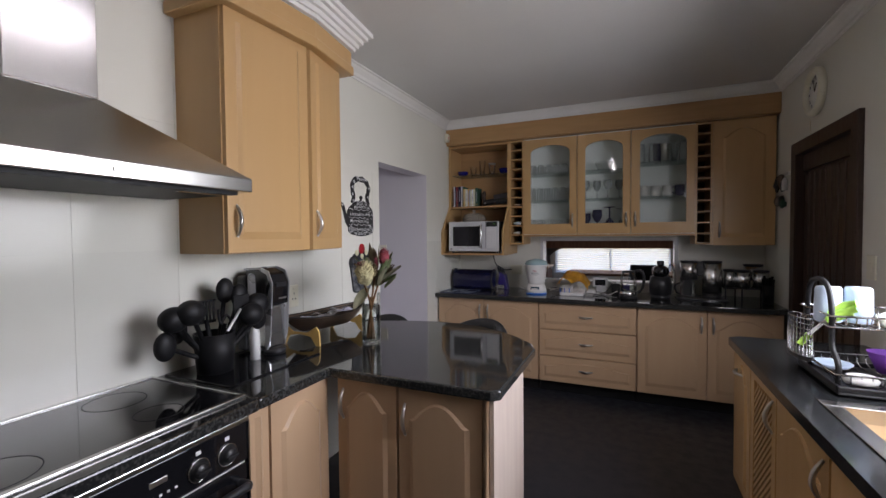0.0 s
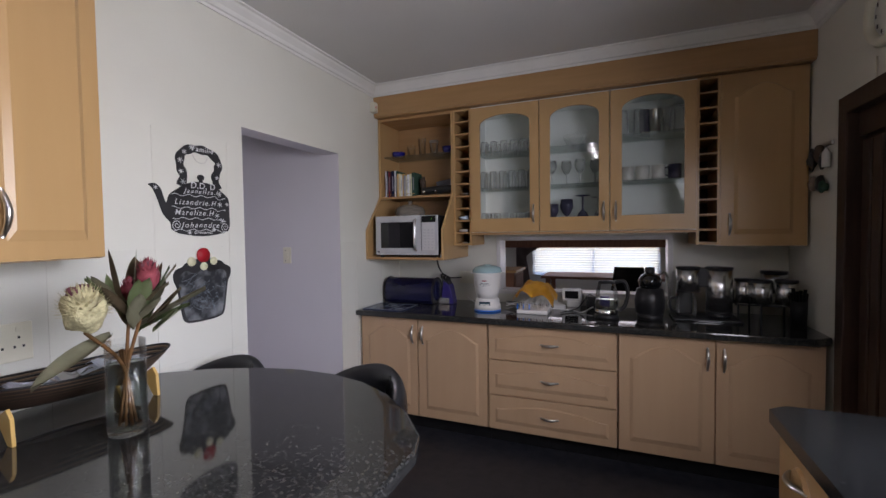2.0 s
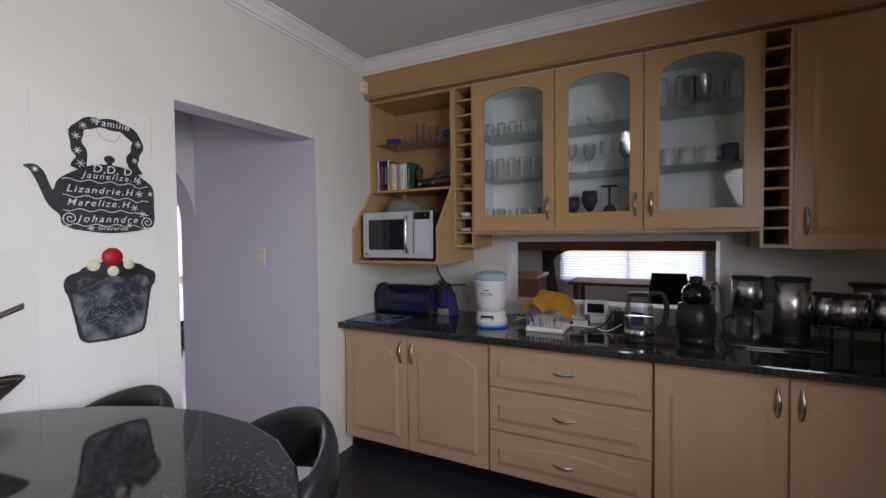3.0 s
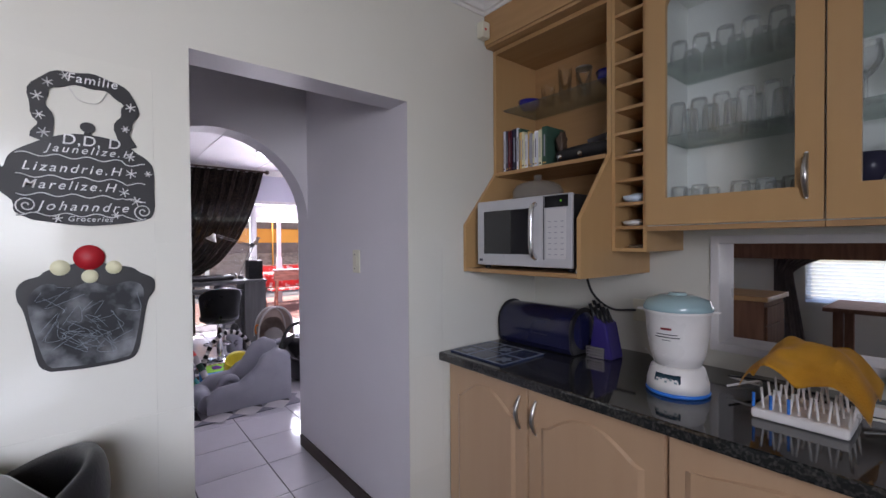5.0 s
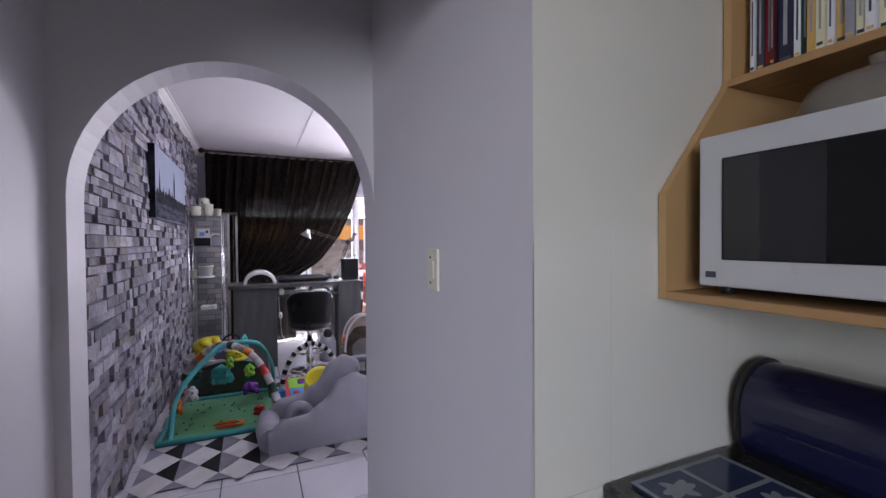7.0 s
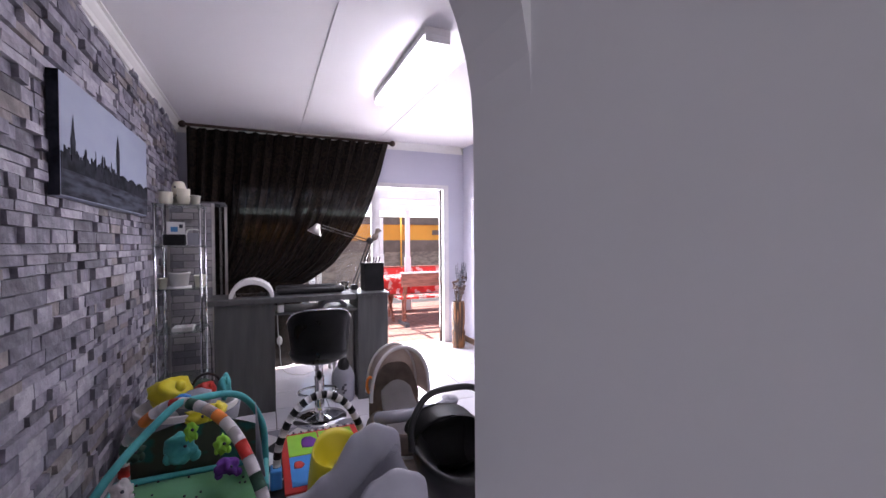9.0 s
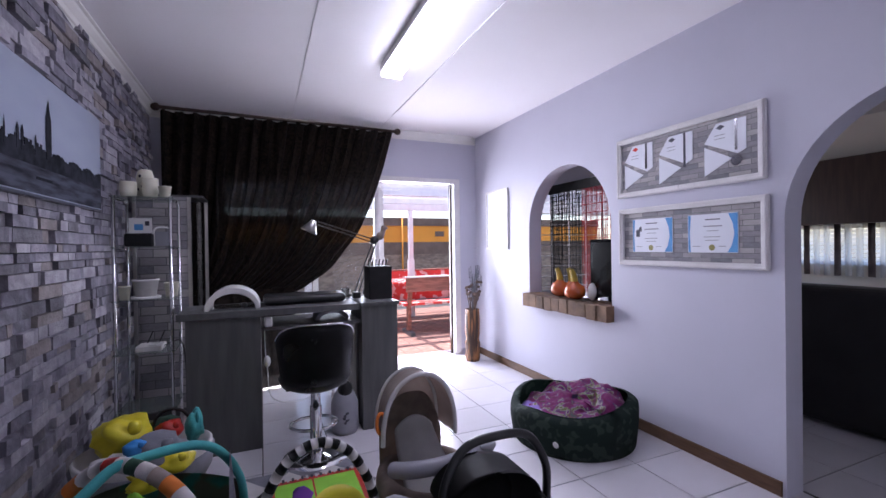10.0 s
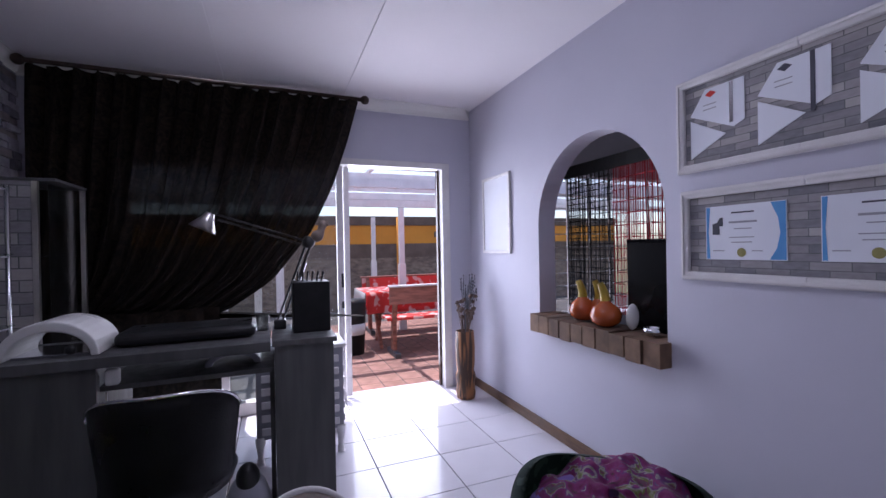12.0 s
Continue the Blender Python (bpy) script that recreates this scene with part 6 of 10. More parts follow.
for nm, c, r, m in (("elephant_toy", (-5.16, 3.99, 0.30), (0.05, 0.09, 0.08), "teal"), ("bird_toy", (-5.06, 3.82, 0.36), (0.05, 0.04, 0.05), "dkgreen"), ("orange_toy", (-4.84, 3.72, 0.20), (0.04, 0.045, 0.07), "orange"),
                    ("frog_toy", (-4.98, 4.19, 0.36), (0.04, 0.04, 0.05), "lime"), ("monkey_toy", (-5.14, 4.20, 0.17), (0.05, 0.07, 0.06), "purple"), ("leaf_toy", (-5.05, 4.05, 0.42), (0.03, 0.03, 0.05), "lime"),
                    ("white_toy", (-4.92, 3.80, 0.25), (0.045, 0.05, 0.06), "whitefab"), ("ladybird_toy", (-4.86, 4.26, 0.08), (0.06, 0.05, 0.04), "red"), ("sun_toy", (-5.10, 4.08, 0.47), (0.05, 0.07, 0.035), "yellow")):
    r = tuple(0.8 * q for q in r)
    h = part("hanging_toy", blob(nb(), c, r, 3, 0.7, seed=len(nm)), m, gm, nm.replace("_", " ") + " of soft plush")
    part("limb", blob(nb(), (c[0], c[1] + r[1] * 0.8, c[2] - r[2] * 0.7), (r[0] * 0.5, r[1] * 0.35, r[2] * 0.5), 2, 0.3), m, h)
    part("limb", blob(nb(), (c[0], c[1] - r[1] * 0.8, c[2] - r[2] * 0.7), (r[0] * 0.5, r[1] * 0.35, r[2] * 0.5), 2, 0.3), m, h)
    part("eye", blob(nb(), (c[0] + r[0] * 0.9, c[1] + r[1] * 0.3, c[2] + r[2] * 0.3), (0.006, 0.009, 0.009), 1), "ink", h)

m2 = thing("activity_mat", (-5.4, 4.72, 0), "bright patchwork baby activity mat with a black and white striped arch", "activity mat")
part("mat", bx(-5.76, 4.47, 0.012, -5.02, 4.97, 0.024), "red", m2, bevel=0.004)
for i, (a, m) in enumerate((((-5.72, 4.51, -5.42, 4.70), "lime"), ((-5.72, 4.71, -5.42, 4.93), "lime"), ((-5.41, 4.51, -5.07, 4.70), "blue"), ((-5.41, 4.71, -5.07, 4.93), "teal"))):
    part("patch", bx(a[0], a[1], 0.0243, a[2], a[3], 0.027), m, m2)
part("patch_print", blob(nb(), (-5.58, 4.64, 0.027), (0.09, 0.05, 0.003), 2, 0.3), "purple", m2)
part("patch_print", blob(nb(), (-5.30, 4.56, 0.027), (0.05, 0.03, 0.003), 2, 0.3), "red", m2)
for i in range(20):
    part("edge_check", bx(-5.775, 4.475 + i * 0.0248, 0.012, -5.745, 4.4875 + i * 0.0248, 0.0265), "ink" if i % 2 else "whitefab", m2)
Cp = bez([(-5.12, 4.43, 0.05), (-5.12, 4.45, 0.25), (-5.12, 4.54, 0.42), (-5.12, 4.67, 0.485), (-5.12, 4.80, 0.42), (-5.12, 4.89, 0.25), (-5.12, 4.92, 0.05)], 5)
for i in range(0, len(Cp) - 1):
    part("arch_band", tube(nb(), Cp[i:i + 2], 0.021, 10), "blackm" if i % 2 else "whitefab", m2)
part("arch_foot", bx(-5.16, 4.40, 0.025, -5.07, 4.46, 0.13), "blue", m2, bevel=0.012)
part("arch_foot", bx(-5.16, 4.90, 0.025, -5.07, 4.95, 0.10), "red", m2, bevel=0.012)

yb = thing("baby_chair", (-5.02, 4.72, 0.01), "yellow moulded foam baby floor seat", "baby seat")
def bumbo(u, v):
    a = u * 2 * math.pi
    hi_ = 0.20 + 0.075 * max(0.0, -math.cos(a)) - 0.02 * max(0, math.cos(a))
    if v < 0.55:
        k = v / 0.55
        r, z = 0.165 - 0.03 * k, 0.028 + (hi_ - 0.028) * math.sin(k * math.pi / 2)
    else:
        k = (v - 0.55) / 0.45
        r, z = 0.135 * (1 - k), hi_ - (hi_ - 0.10) * min(1, k * 2.2)
    return (-5.02 + r * math.cos(a), 4.74 + r * math.sin(a) * 0.95, z)
part("body", sheet(bumbo, 36, 22), "yellow", yb)
part("pommel", blob(nb(), (-4.93, 4.74, 0.15), (0.045, 0.035, 0.06), 3), "yellow", yb)

gs_ = thing("baby_bather", (-4.42, 4.62, 0.01), "light grey moulded foam baby lounger", "baby seat")
def prof_y(t):
    # height of the side wall along its length
    pts = [(0.0, 0.15), (0.15, 0.21), (0.35, 0.22), (0.5, 0.28), (0.7, 0.43), (0.82, 0.46), (0.95, 0.43), (1.0, 0.40)]
    for (a, b), (c, d) in zip(pts, pts[1:]):
        if a <= t <= c:
            k = (t - a) / (c - a)
            k = k * k * (3 - 2 * k)
            return b + (d - b) * k
    return 0.4
for xa, xb, nm, kk in ((-4.30, -4.20, "side_wall", 1.0), (-4.66, -4.56, "side_wall", 1.08)):
    def sw(u, v, xa=xa, xb=xb, kk=kk):
        t = u
        y = 4.30 + 0.66 * t
        h = prof_y(t) * kk
        a = v * math.pi
        return ((xa + xb) / 2 + (xb - xa) * 0.5 * math.cos(a) * (1 if v not in (0, 1) else 1), y + 0.0, 0.012 + (h - 0.012) * (math.sin(a) ** 0.35))
    part(nm, sheet(sw, 30, 16), "greyplas", gs_)
def seatf(u, v):
    y = 4.32 + 0.62 * u
    return (-4.57 + 0.28 * v, y, 0.06 + 0.30 * max(0, (u - 0.35) / 0.65) ** 1.2 + 0.04 * (2 * v - 1) ** 2)
part("seat", sheet(seatf, 20, 8, 0.03), "greyplas", gs_)
part("front_lip", tube(nb(), [(-4.62, 4.315, 0.09), (-4.43, 4.30, 0.09), (-4.24, 4.315, 0.09)], 0.075, 14), "greyplas", gs_)
part("base", bx(-4.66, 4.30, 0.012, -4.20, 4.95, 0.06), "greyplas", gs_, bevel=0.03, seg=3)
part("pommel", tube(nb(), bez([(-4.43, 4.42, 0.08), (-4.43, 4.47, 0.21), (-4.43, 4.55, 0.20), (-4.43, 4.58, 0.10)], 6), 0.035, 10), "greyplas", gs_)

wk = thing("baby_walker", (-5.25, 5.17, 0), "beige quilted baby seat with a mesh canopy and grey tray", "baby walker")
def canopy(u, v):
    a = math.pi * u
    k = v
    return (-5.47 + 0.20 * k + 0.02 * math.sin(a), 5.175 + 0.19 * math.cos(a) * (0.9 + 0.1 * k), 0.34 + 0.33 * math.sin(a) ** 0.8 * (0.93 + 0.07 * k))
part("canopy", sheet(canopy, 24, 8, 0.006), "beigemesh", wk, "beige mesh canopy")
part("canopy_back", sheet(lambda u, v: tuple(Vector(canopy(u, 0.0)).lerp(Vector((-5.46, 5.175, 0.34)), v)), 24, 5, 0.004), "beigemesh", wk, "beige canopy back")
part("canopy_hoop", tube(nb(), [canopy(i / 24, 1.0) for i in range(25)], 0.012, 8), "whitefab", wk)
part("canopy_hoop", tube(nb(), [canopy(i / 24, 0.0) for i in range(25)], 0.012, 8), "whitefab", wk)
def lining(u, v):
    a = math.pi * u
    return (-5.43 + 0.14 * v, 5.175 + 0.165 * math.cos(a), 0.10 + 0.42 * (math.sin(a) ** 0.5) * (1 - v) + 0.02)
part("back_lining", sheet(lambda u, v: (-5.42 + 0.02 * math.sin(u * math.pi), 5.175 + (0.17 * (2 * u - 1)), 0.10 + 0.44 * v * (1 - 0.5 * abs(2 * u - 1) ** 3)), 14, 10, 0.03), "taupe", wk, "quilted brown lining")
part("seat_pad", sheet(lambda u, v: (-5.37 + 0.34 * (1 - v) ** 1.6, 5.175 + (0.135 * (2 * u - 1)) * (1 - 0.25 * v), 0.16 + 0.27 * v * (1 - 0.22 * abs(2 * u - 1) ** 2)), 12, 14, 0.04), "whitefab", wk, "pale oval seat pad")
def rim(u, v):
    a, b = u * 2 * math.pi, v * 2 * math.pi
    return (-5.22 + (0.24 + 0.045 * math.cos(b)) * math.cos(a), 5.19 + (0.205 + 0.04 * math.cos(b)) * math.sin(a), 0.17 + 0.06 * math.sin(b))
part("body_ring", sheet(rim, 36, 12), "taupe", wk)
tr = nb()
tube(tr, bez([(-5.12, 4.99, 0.30), (-5.02, 5.05, 0.335), (-4.99, 5.18, 0.345), (-5.02, 5.32, 0.345), (-5.10, 5.42, 0.34)], 8), 0.035, 10)
part("tray", tr, "greyplas", wk, "grey plastic tray")
part("cup_holder", lathe(nb(), -5.06, 5.42, [(0, 0.33), (0.04, 0.33), (0.055, 0.36), (0.048, 0.38), (0.036, 0.36), (0, 0.35)], 18), "greyplas", wk)
part("base", lathe(nb(), -5.20, 5.18, [(0.22, 0.012), (0.29, 0.02), (0.29, 0.06), (0.24, 0.10), (0.20, 0.07), (0.22, 0.012)], 32), "beigemesh", wk)
part("ring_toy", tube(nb(), [(-5.30, 4.985 + 0.02 * math.cos(a), 0.44 + 0.05 * math.sin(a)) for a in [i * math.pi / 8 for i in range(16)]], 0.009, 8, closed=True), "orange", wk, "orange teething rings")

cs = thing("car_seat", (-4.68, 5.28, 0), "black infant car seat with a carry handle", "car seat")
def cshell(u, v):
    a = u * 2 * math.pi
    if v < 0.6:
        k = v / 0.6
        r = 0.62 + 0.38 * math.sin(k * math.pi / 2)
        z = 0.015 + (0.30 + 0.08 * -math.cos(a)) * k
    else:
        k = (v - 0.6) / 0.4
        r = 1.0 - 0.9 * k
        z = 0.315 + 0.08 * -math.cos(a) * (1 - k) - 0.17 * k
    return (-4.70 + 0.28 * r * math.cos(a), 5.28 + 0.215 * r * math.sin(a), z)
part("shell", sheet(cshell, 36, 16), "black", cs)
part("hood", sheet(lambda u, v: (-4.90 + 0.20 * v, 5.28 + 0.20 * math.cos(math.pi * u), 0.30 + 0.12 * math.sin(math.pi * u)), 18, 6, 0.01), "blackm", cs)
part("handle", tube(nb(), bez([(-4.70, 5.055, 0.28), (-4.70, 5.06, 0.42), (-4.70, 5.14, 0.545), (-4.70, 5.28, 0.57), (-4.70, 5.42, 0.545), (-4.70, 5.50, 0.42), (-4.70, 5.505, 0.28)], 8), 0.017, 10), "black", cs)
part("liner", sheet(lambda u, v: (-4.86 + 0.30 * v, 5.28 + 0.13 * (2 * u - 1), 0.33 - 0.16 * math.sin(v * math.pi * 0.8) + 0.03 * abs(2 * u - 1)), 10, 10, 0.02), "blackm", cs)

# ---- outside: patio ----
part("ground", bx(-400, -400, -0.12, 400, 400, -0.10), "ground", kind="structure")
part("patio_floor", bx(-16.0, 0.0, -0.098, -8.10, 14.0, -0.035), "dgrout", kind="structure")
part("patio_step", bx(-8.16, 4.03, -0.034, -8.02, 6.66, -0.004), "tile", kind="structure")
pw = thing("patio_wall", (-13.6, 7, -0.1), "garden wall with ochre and brown bands over rubble stone", "wall", kind="structure")
part("stone_base", bx(-13.75, 0, -0.1, -13.5, 14, 1.10), "rubble", pw)
part("brown_band", bx(-13.74, 0, 1.10, -13.51, 14, 1.41), "brownwall", pw)
part("ochre_band", bx(-13.74, 0, 1.41, -13.52, 14, 1.82), "ochre", pw)
part("top_band", bx(-13.74, 0, 1.82, -13.49, 14, 2.02), "brownwall", pw)
part("wall_vent", bx(-13.52, 8.6, 1.55, -13.50, 8.85, 1.68), "brownwall", pw)
part("drain_pipe", cyl(nb(), -13.46, 7.7, -0.1, 2.0, 0.02, seg=8), "ochre", pw)
M["roofsheet"] = drape_mat("translucent_roof_sheet", (0.75, 0.75, 0.73), (0.70, 0.70, 0.68), 0.86, 0.6)
rf = thing("patio_roof", (-10.8, 7, 2.1), "white steel patio roof with translucent sheets", "roof", kind="structure")
for i in range(6):
    part("roof_sheet", bx(-13.4, 1.0 + i * 2.05, 2.36, -9.4, 3.0 + i * 2.05, 2.364), "roofsheet", rf)
for x in (-12.9, -11.9, -10.95, -9.9):
    part("beam", bx(x - 0.03, 0.8, 2.22 if x > -11 else 2.20, x + 0.03, 13.4, 2.32), "wframe", rf)
part("beam", bx(-9.38, 0.8, 2.05, -9.30, 13.4, 2.17), "wframe", rf)
part("beam", bx(-11.04, 0.8, 1.98, -10.96, 13.4, 2.09), "wframe", rf)
for y in (2.6, 4.6, 6.3, 8.4, 10.4):
    part("rafter", bx(-13.4, y, 2.325, -8.15, y + 0.05, 2.358), "wframe", rf)
for x, y in ((-11.0, 7.08), (-11.0, 5.2), (-11.0, 9.6), (-13.2, 7.1)):
    ps = thing("patio_post", (x, y, -0.1), "square white steel patio post", "post", "patio posts")
    part("post", bx(x - 0.04, y - 0.04, -0.035, x + 0.04, y + 0.04, 1.975), "wframe", ps)
    part("sleeve", bx(x - 0.055, y - 0.055, -0.035, x + 0.055, y + 0.055, 1.05), "wframe", ps, bevel=0.005)


def picnic_bench(x, y0, y1, face, label, seat="bench"):
    b = thing("picnic_bench", (x, (y0 + y1) / 2, -0.035), label, "bench", "picnic benches")
    z0 = -0.035
    for y in (y0 + 0.06, y1 - 0.10):
        sd_ = nb()
        prism(sd_, [(x - 0.05 * face, z0), (x + 0.06 * face, z0), (x + 0.02 * face, 0.40), (x - 0.13 * face, 0.84), (x - 0.19 * face, 0.84), (x - 0.07 * face, 0.38)], "y", y, y + 0.05)
        part("side_frame", sd_, "bench", b)
        ft = nb()
        box(ft, x - 0.22, y - 0.01, z0, x + 0.22, y + 0.06, 0.03)
        part("foot", ft, "greywood", b, bevel=0.01)
    part("seat", bx(x - 0.05, y0, 0.40, x + 0.30 * face, y1, 0.435) if face > 0 else bx(x - 0.30, y0, 0.40, x + 0.05, y1, 0.435), "redcloth", b, "red and white seat covering")
    part("backrest", bx(min(x - 0.14 * face, x - 0.19 * face), y0, 0.62, max(x - 0.14 * face, x - 0.19 * face), y1, 0.83), seat, b)
    part("top_rail", bx(min(x - 0.13 * face, x - 0.22 * face), y0 - 0.02, 0.831, max(x - 0.13 * face, x - 0.22 * face), y1 + 0.02, 0.855), "whitefab" if face < 0 else "bench", b, bevel=0.008)
    return b


picnic_bench(-9.45, 6.42, 8.3, -1, "red-brown timber picnic bench on brick paving")
picnic_bench(-11.0, 6.45, 8.3, 1, "timber picnic bench with a bright red back board", "redcloth")
tb = thing("picnic_table", (-10.15, 7.2, -0.035), "timber patio table on crossed legs", "table")
part("top", bx(-10.55, 6.25, 0.69, -9.80, 8.4, 0.725), "bench", tb)
for y in (6.45, 8.15):
    for s_ in (1, -1):
        lg = nb()
        prism(lg, [(-10.17 - 0.28 * s_, -0.035), (-10.09 - 0.28 * s_, -0.035), (-10.09 + 0.2 * s_, 0.69), (-10.17 + 0.2 * s_, 0.69)], "y", y + 0.03 * s_, y + 0.03 * s_ + 0.04)
        part("leg", lg, "bench", tb)
tc_ = thing("tablecloth", (-10.15, 7.2, 0.4), "red and white tablecloth hanging over the patio table", "tablecloth")
part("cloth", bx(-10.57, 6.23, 0.727, -9.78, 8.42, 0.733), "redcloth", tc_)
part("drop", sheet(lambda u, v: (-9.77 + 0.02 * math.sin(u * 60) * v, 6.23 + 2.19 * u, 0.73 - 0.28 * v), 80, 4, 0.003), "redcloth", tc_)
part("drop", sheet(lambda u, v: (-10.57 + 0.79 * u, 6.22 - 0.03 * v + 0.02 * math.sin(u * 30) * v, 0.73 - 0.33 * v - 0.06 * math.sin(u * 9) * v), 40, 4, 0.003), "whitefab", tc_, "pale printed cloth end")
bn_ = thing("plastic_bin", (-9.75, 6.05, -0.035), "dark plastic bin with a pale band on the patio", "bin")
part("body", lathe(nb(), -9.75, 6.05, [(0, -0.034), (0.14, -0.034), (0.17, 0.62), (0.155, 0.66), (0, 0.67)], 20), "blackm", bn_)
part("band", lathe(nb(), -9.75, 6.05, [(0.150, 0.22), (0.154, 0.22), (0.160, 0.36), (0.156, 0.36)], 20), "whitefab", bn_)

# ---- living room seen through the openings ----
for nm, x0, x1, z0, z1 in (("blind", -1.72, 0.5, 0.60, 1.75), ("blind", -6.9, -5.0, 1.02, 1.47)):
    b = thing("window_blind", ((x0 + x1) / 2, 10.5, z0), "white slatted blind on the living room window", "blind", "window blinds")
    sl_ = nb()
    n = int((z1 - z0) / 0.045)
    for i in range(n):
        zz = z0 + i * 0.045
        prism(sl_, [(10.50, zz + 0.038), (10.502, zz + 0.040), (10.516, zz + 0.002), (10.514, zz)], "x", x0, x1)
    part("slats", sl_, "blind", b, kind="stuff")
    fr = nb()
    holed(fr, "y", 10.58, 10.62, x0, x1, z1, [(x0 + 0.04, (x0 + x1) / 2 - 0.02, z0 + 0.04, z1 - 0.04, 0), ((x0 + x1) / 2 + 0.02, x1 - 0.04, z0 + 0.04, z1 - 0.04, 0)], z0)
    part("window_frame", fr, "wframe", b)
wg = thing("burglar_bars", (-8.02, 8.7, 0.55), "white burglar bars on the living room window", "burglar bars")
for i in range(9):
    part("upright_bar", bx(-8.03, 7.5 + i * 0.29, 0.55, -8.01, 7.52 + i * 0.29, 2.05), "wframe", wg)
for i in range(11):
    part("cross_bar", bx(-8.038, 7.5, 0.58 + i * 0.14, -8.0302, 9.9, 0.592 + i * 0.14), "wframe", wg)
for x0, x1, w in ((-2.02, -1.12, -1), (0.36, 1.1, 1)):
    c = thing("tied_curtain", ((x0 + x1) / 2, 10.4, 0), "grey-brown curtain tied back beside the living room window", "curtain", "living room curtains")
    def tied(u, v, x0=x0, x1=x1, w=w):
        k = 1 - 0.78 * math.exp(-((v - 0.55) / 0.13) ** 2) if v > 0.3 else 1 - 0.78 * math.exp(-((v - 0.55) / 0.13) ** 2)
        if v > 0.55:
            k = 0.22 + 0.35 * (v - 0.55)
        base = x0 if w < 0 else x1
        x = base - w * (x1 - x0) * u * k
        return (x, 10.42 + 0.03 * math.sin(u * 50), 2.1 - 2.099 * v)
    part("drape", sheet(tied, 60, 24), "browndrape", c)
part("dark_pelmet", bx(-7.1, 10.30, 1.48, -4.7, 10.549, 2.20), "doorwood", label="deep dark brown wooden pelmet over the far window", category="pelmet")
part("pelmet", bx(-3.0, 10.30, 1.135, 1.4, 10.549, 2.15), "redbrown", label="brown wooden pelmet over the living room window", category="pelmet")
sc_ = thing("striped_curtain", (-5.95, 10.42, 1.0), "pale and brown striped curtain hanging over the far window", "curtain")
for i in range(22):
    xs = -6.98 + i * 0.098
    part("fold", sheet(lambda u, v: (xs + 0.062 * u, 10.44 + 0.018 * math.sin(u * math.pi), 1.50 - 0.60 * v), 6, 2, 0.002), "browndrape" if i % 3 == 1 else "blind", sc_)
fa = thing("ceiling_fan", (-5.02, 7.75, 2.43), "pale ceiling fan with four blades in the dim living room", "ceiling fan")
part("rod", cyl(nb(), -5.02, 7.75, 2.52, 2.659, 0.015, seg=12), "ivory", fa)
part("motor", lathe(nb(), -5.02, 7.75, [(0, 2.41), (0.06, 2.415), (0.11, 2.45), (0.11, 2.50), (0.05, 2.53), (0, 2.53)], 24), "ivory", fa)
part("lamp_bowl", lathe(nb(), -5.02, 7.75, [(0, 2.33), (0.05, 2.345), (0.075, 2.38), (0.07, 2.409), (0, 2.4095)], 20), "ivory", fa)
for k in range(4):
    bl = bx(0.105, -0.06, 2.462, 0.56, 0.06, 2.469)
    bmesh.ops.rotate(bl, verts=bl.verts, matrix=Matrix.Rotation(radians(25 + 90 * k), 3, "Z"))
    bmesh.ops.translate(bl, verts=bl.verts, vec=(-5.02, 7.75, 0))
    part("blade", bl, "ivory", fa, bevel=0.002)
sf = thing("sofa", (-5.3, 9.0, 0), "black leather sofa in the dim living room", "sofa")
part("back", bx(-6.4, 8.05, 0.02, -3.6, 8.30, 0.98), "sofa", sf, bevel=0.06, seg=4)
part("seat", bx(-6.4, 8.31, 0.02, -3.6, 8.95, 0.44), "sofa", sf, bevel=0.05, seg=3)
for x in (-6.62, -3.59):
    part("arm", bx(x, 8.07, 0.02, x + 0.21, 8.95, 0.62), "sofa", sf, bevel=0.05, seg=3)
tv = thing("television", (-5.9, 7.2, 0.556), "black television beside the hatch", "television")
part("body", bx(-6.20, 7.095, 0.80, -5.62, 7.135, 1.335), "screen", tv, bevel=0.008)
part("bezel", bx(-6.19, 7.0905, 1.31, -5.63, 7.0945, 1.328), "blackgl", tv)
part("stand", bx(-6.05, 7.06, 0.556, -5.77, 7.15, 0.575), "black", tv, bevel=0.004)
part("neck", bx(-5.94, 7.10, 0.576, -5.88, 7.13, 0.80), "black", tv, bevel=0.01)
ts = thing("tv_cabinet", (-5.9, 7.3, 0), "low dark television cabinet", "cabinet")
part("body", bx(-6.25, 7.05, 0.0, -5.55, 7.50, 0.555), "doorwood", ts, bevel=0.006)
part("door", bx(-6.262, 7.09, 0.05, -6.252, 7.46, 0.50), "doorwood", ts)
lc = thing("wooden_cabinet", (-1.75, 7.5, 0), "red-brown wooden drawer cabinet beyond the hatch", "cabinet")
part("body", bx(-2.3, 7.3, 0.0, -1.35, 7.8, 0.93), "redbrown", lc, bevel=0.005)
part("top", bx(-2.33, 7.27, 0.931, -1.32, 7.83, 0.965), "woodh", lc, bevel=0.004)
for z in (0.62, 0.76):
    part("drawer", bx(-1.349, 7.33, z, -1.335, 7.77, z + 0.13), "redbrown", lc, bevel=0.004)
part("cheval_panel", bx(-2.25, 8.2, 0.0, -2.1, 8.9, 1.32), "woodh", label="tall pale wooden panel in the living room", category="panel")
dt = thing("dining_table", (-0.4, 9.3, 0), "dark dining table by the living room window", "table")
part("top", bx(-1.3, 8.9, 0.70, 0.7, 9.7, 0.74), "redbrown", dt, bevel=0.006)
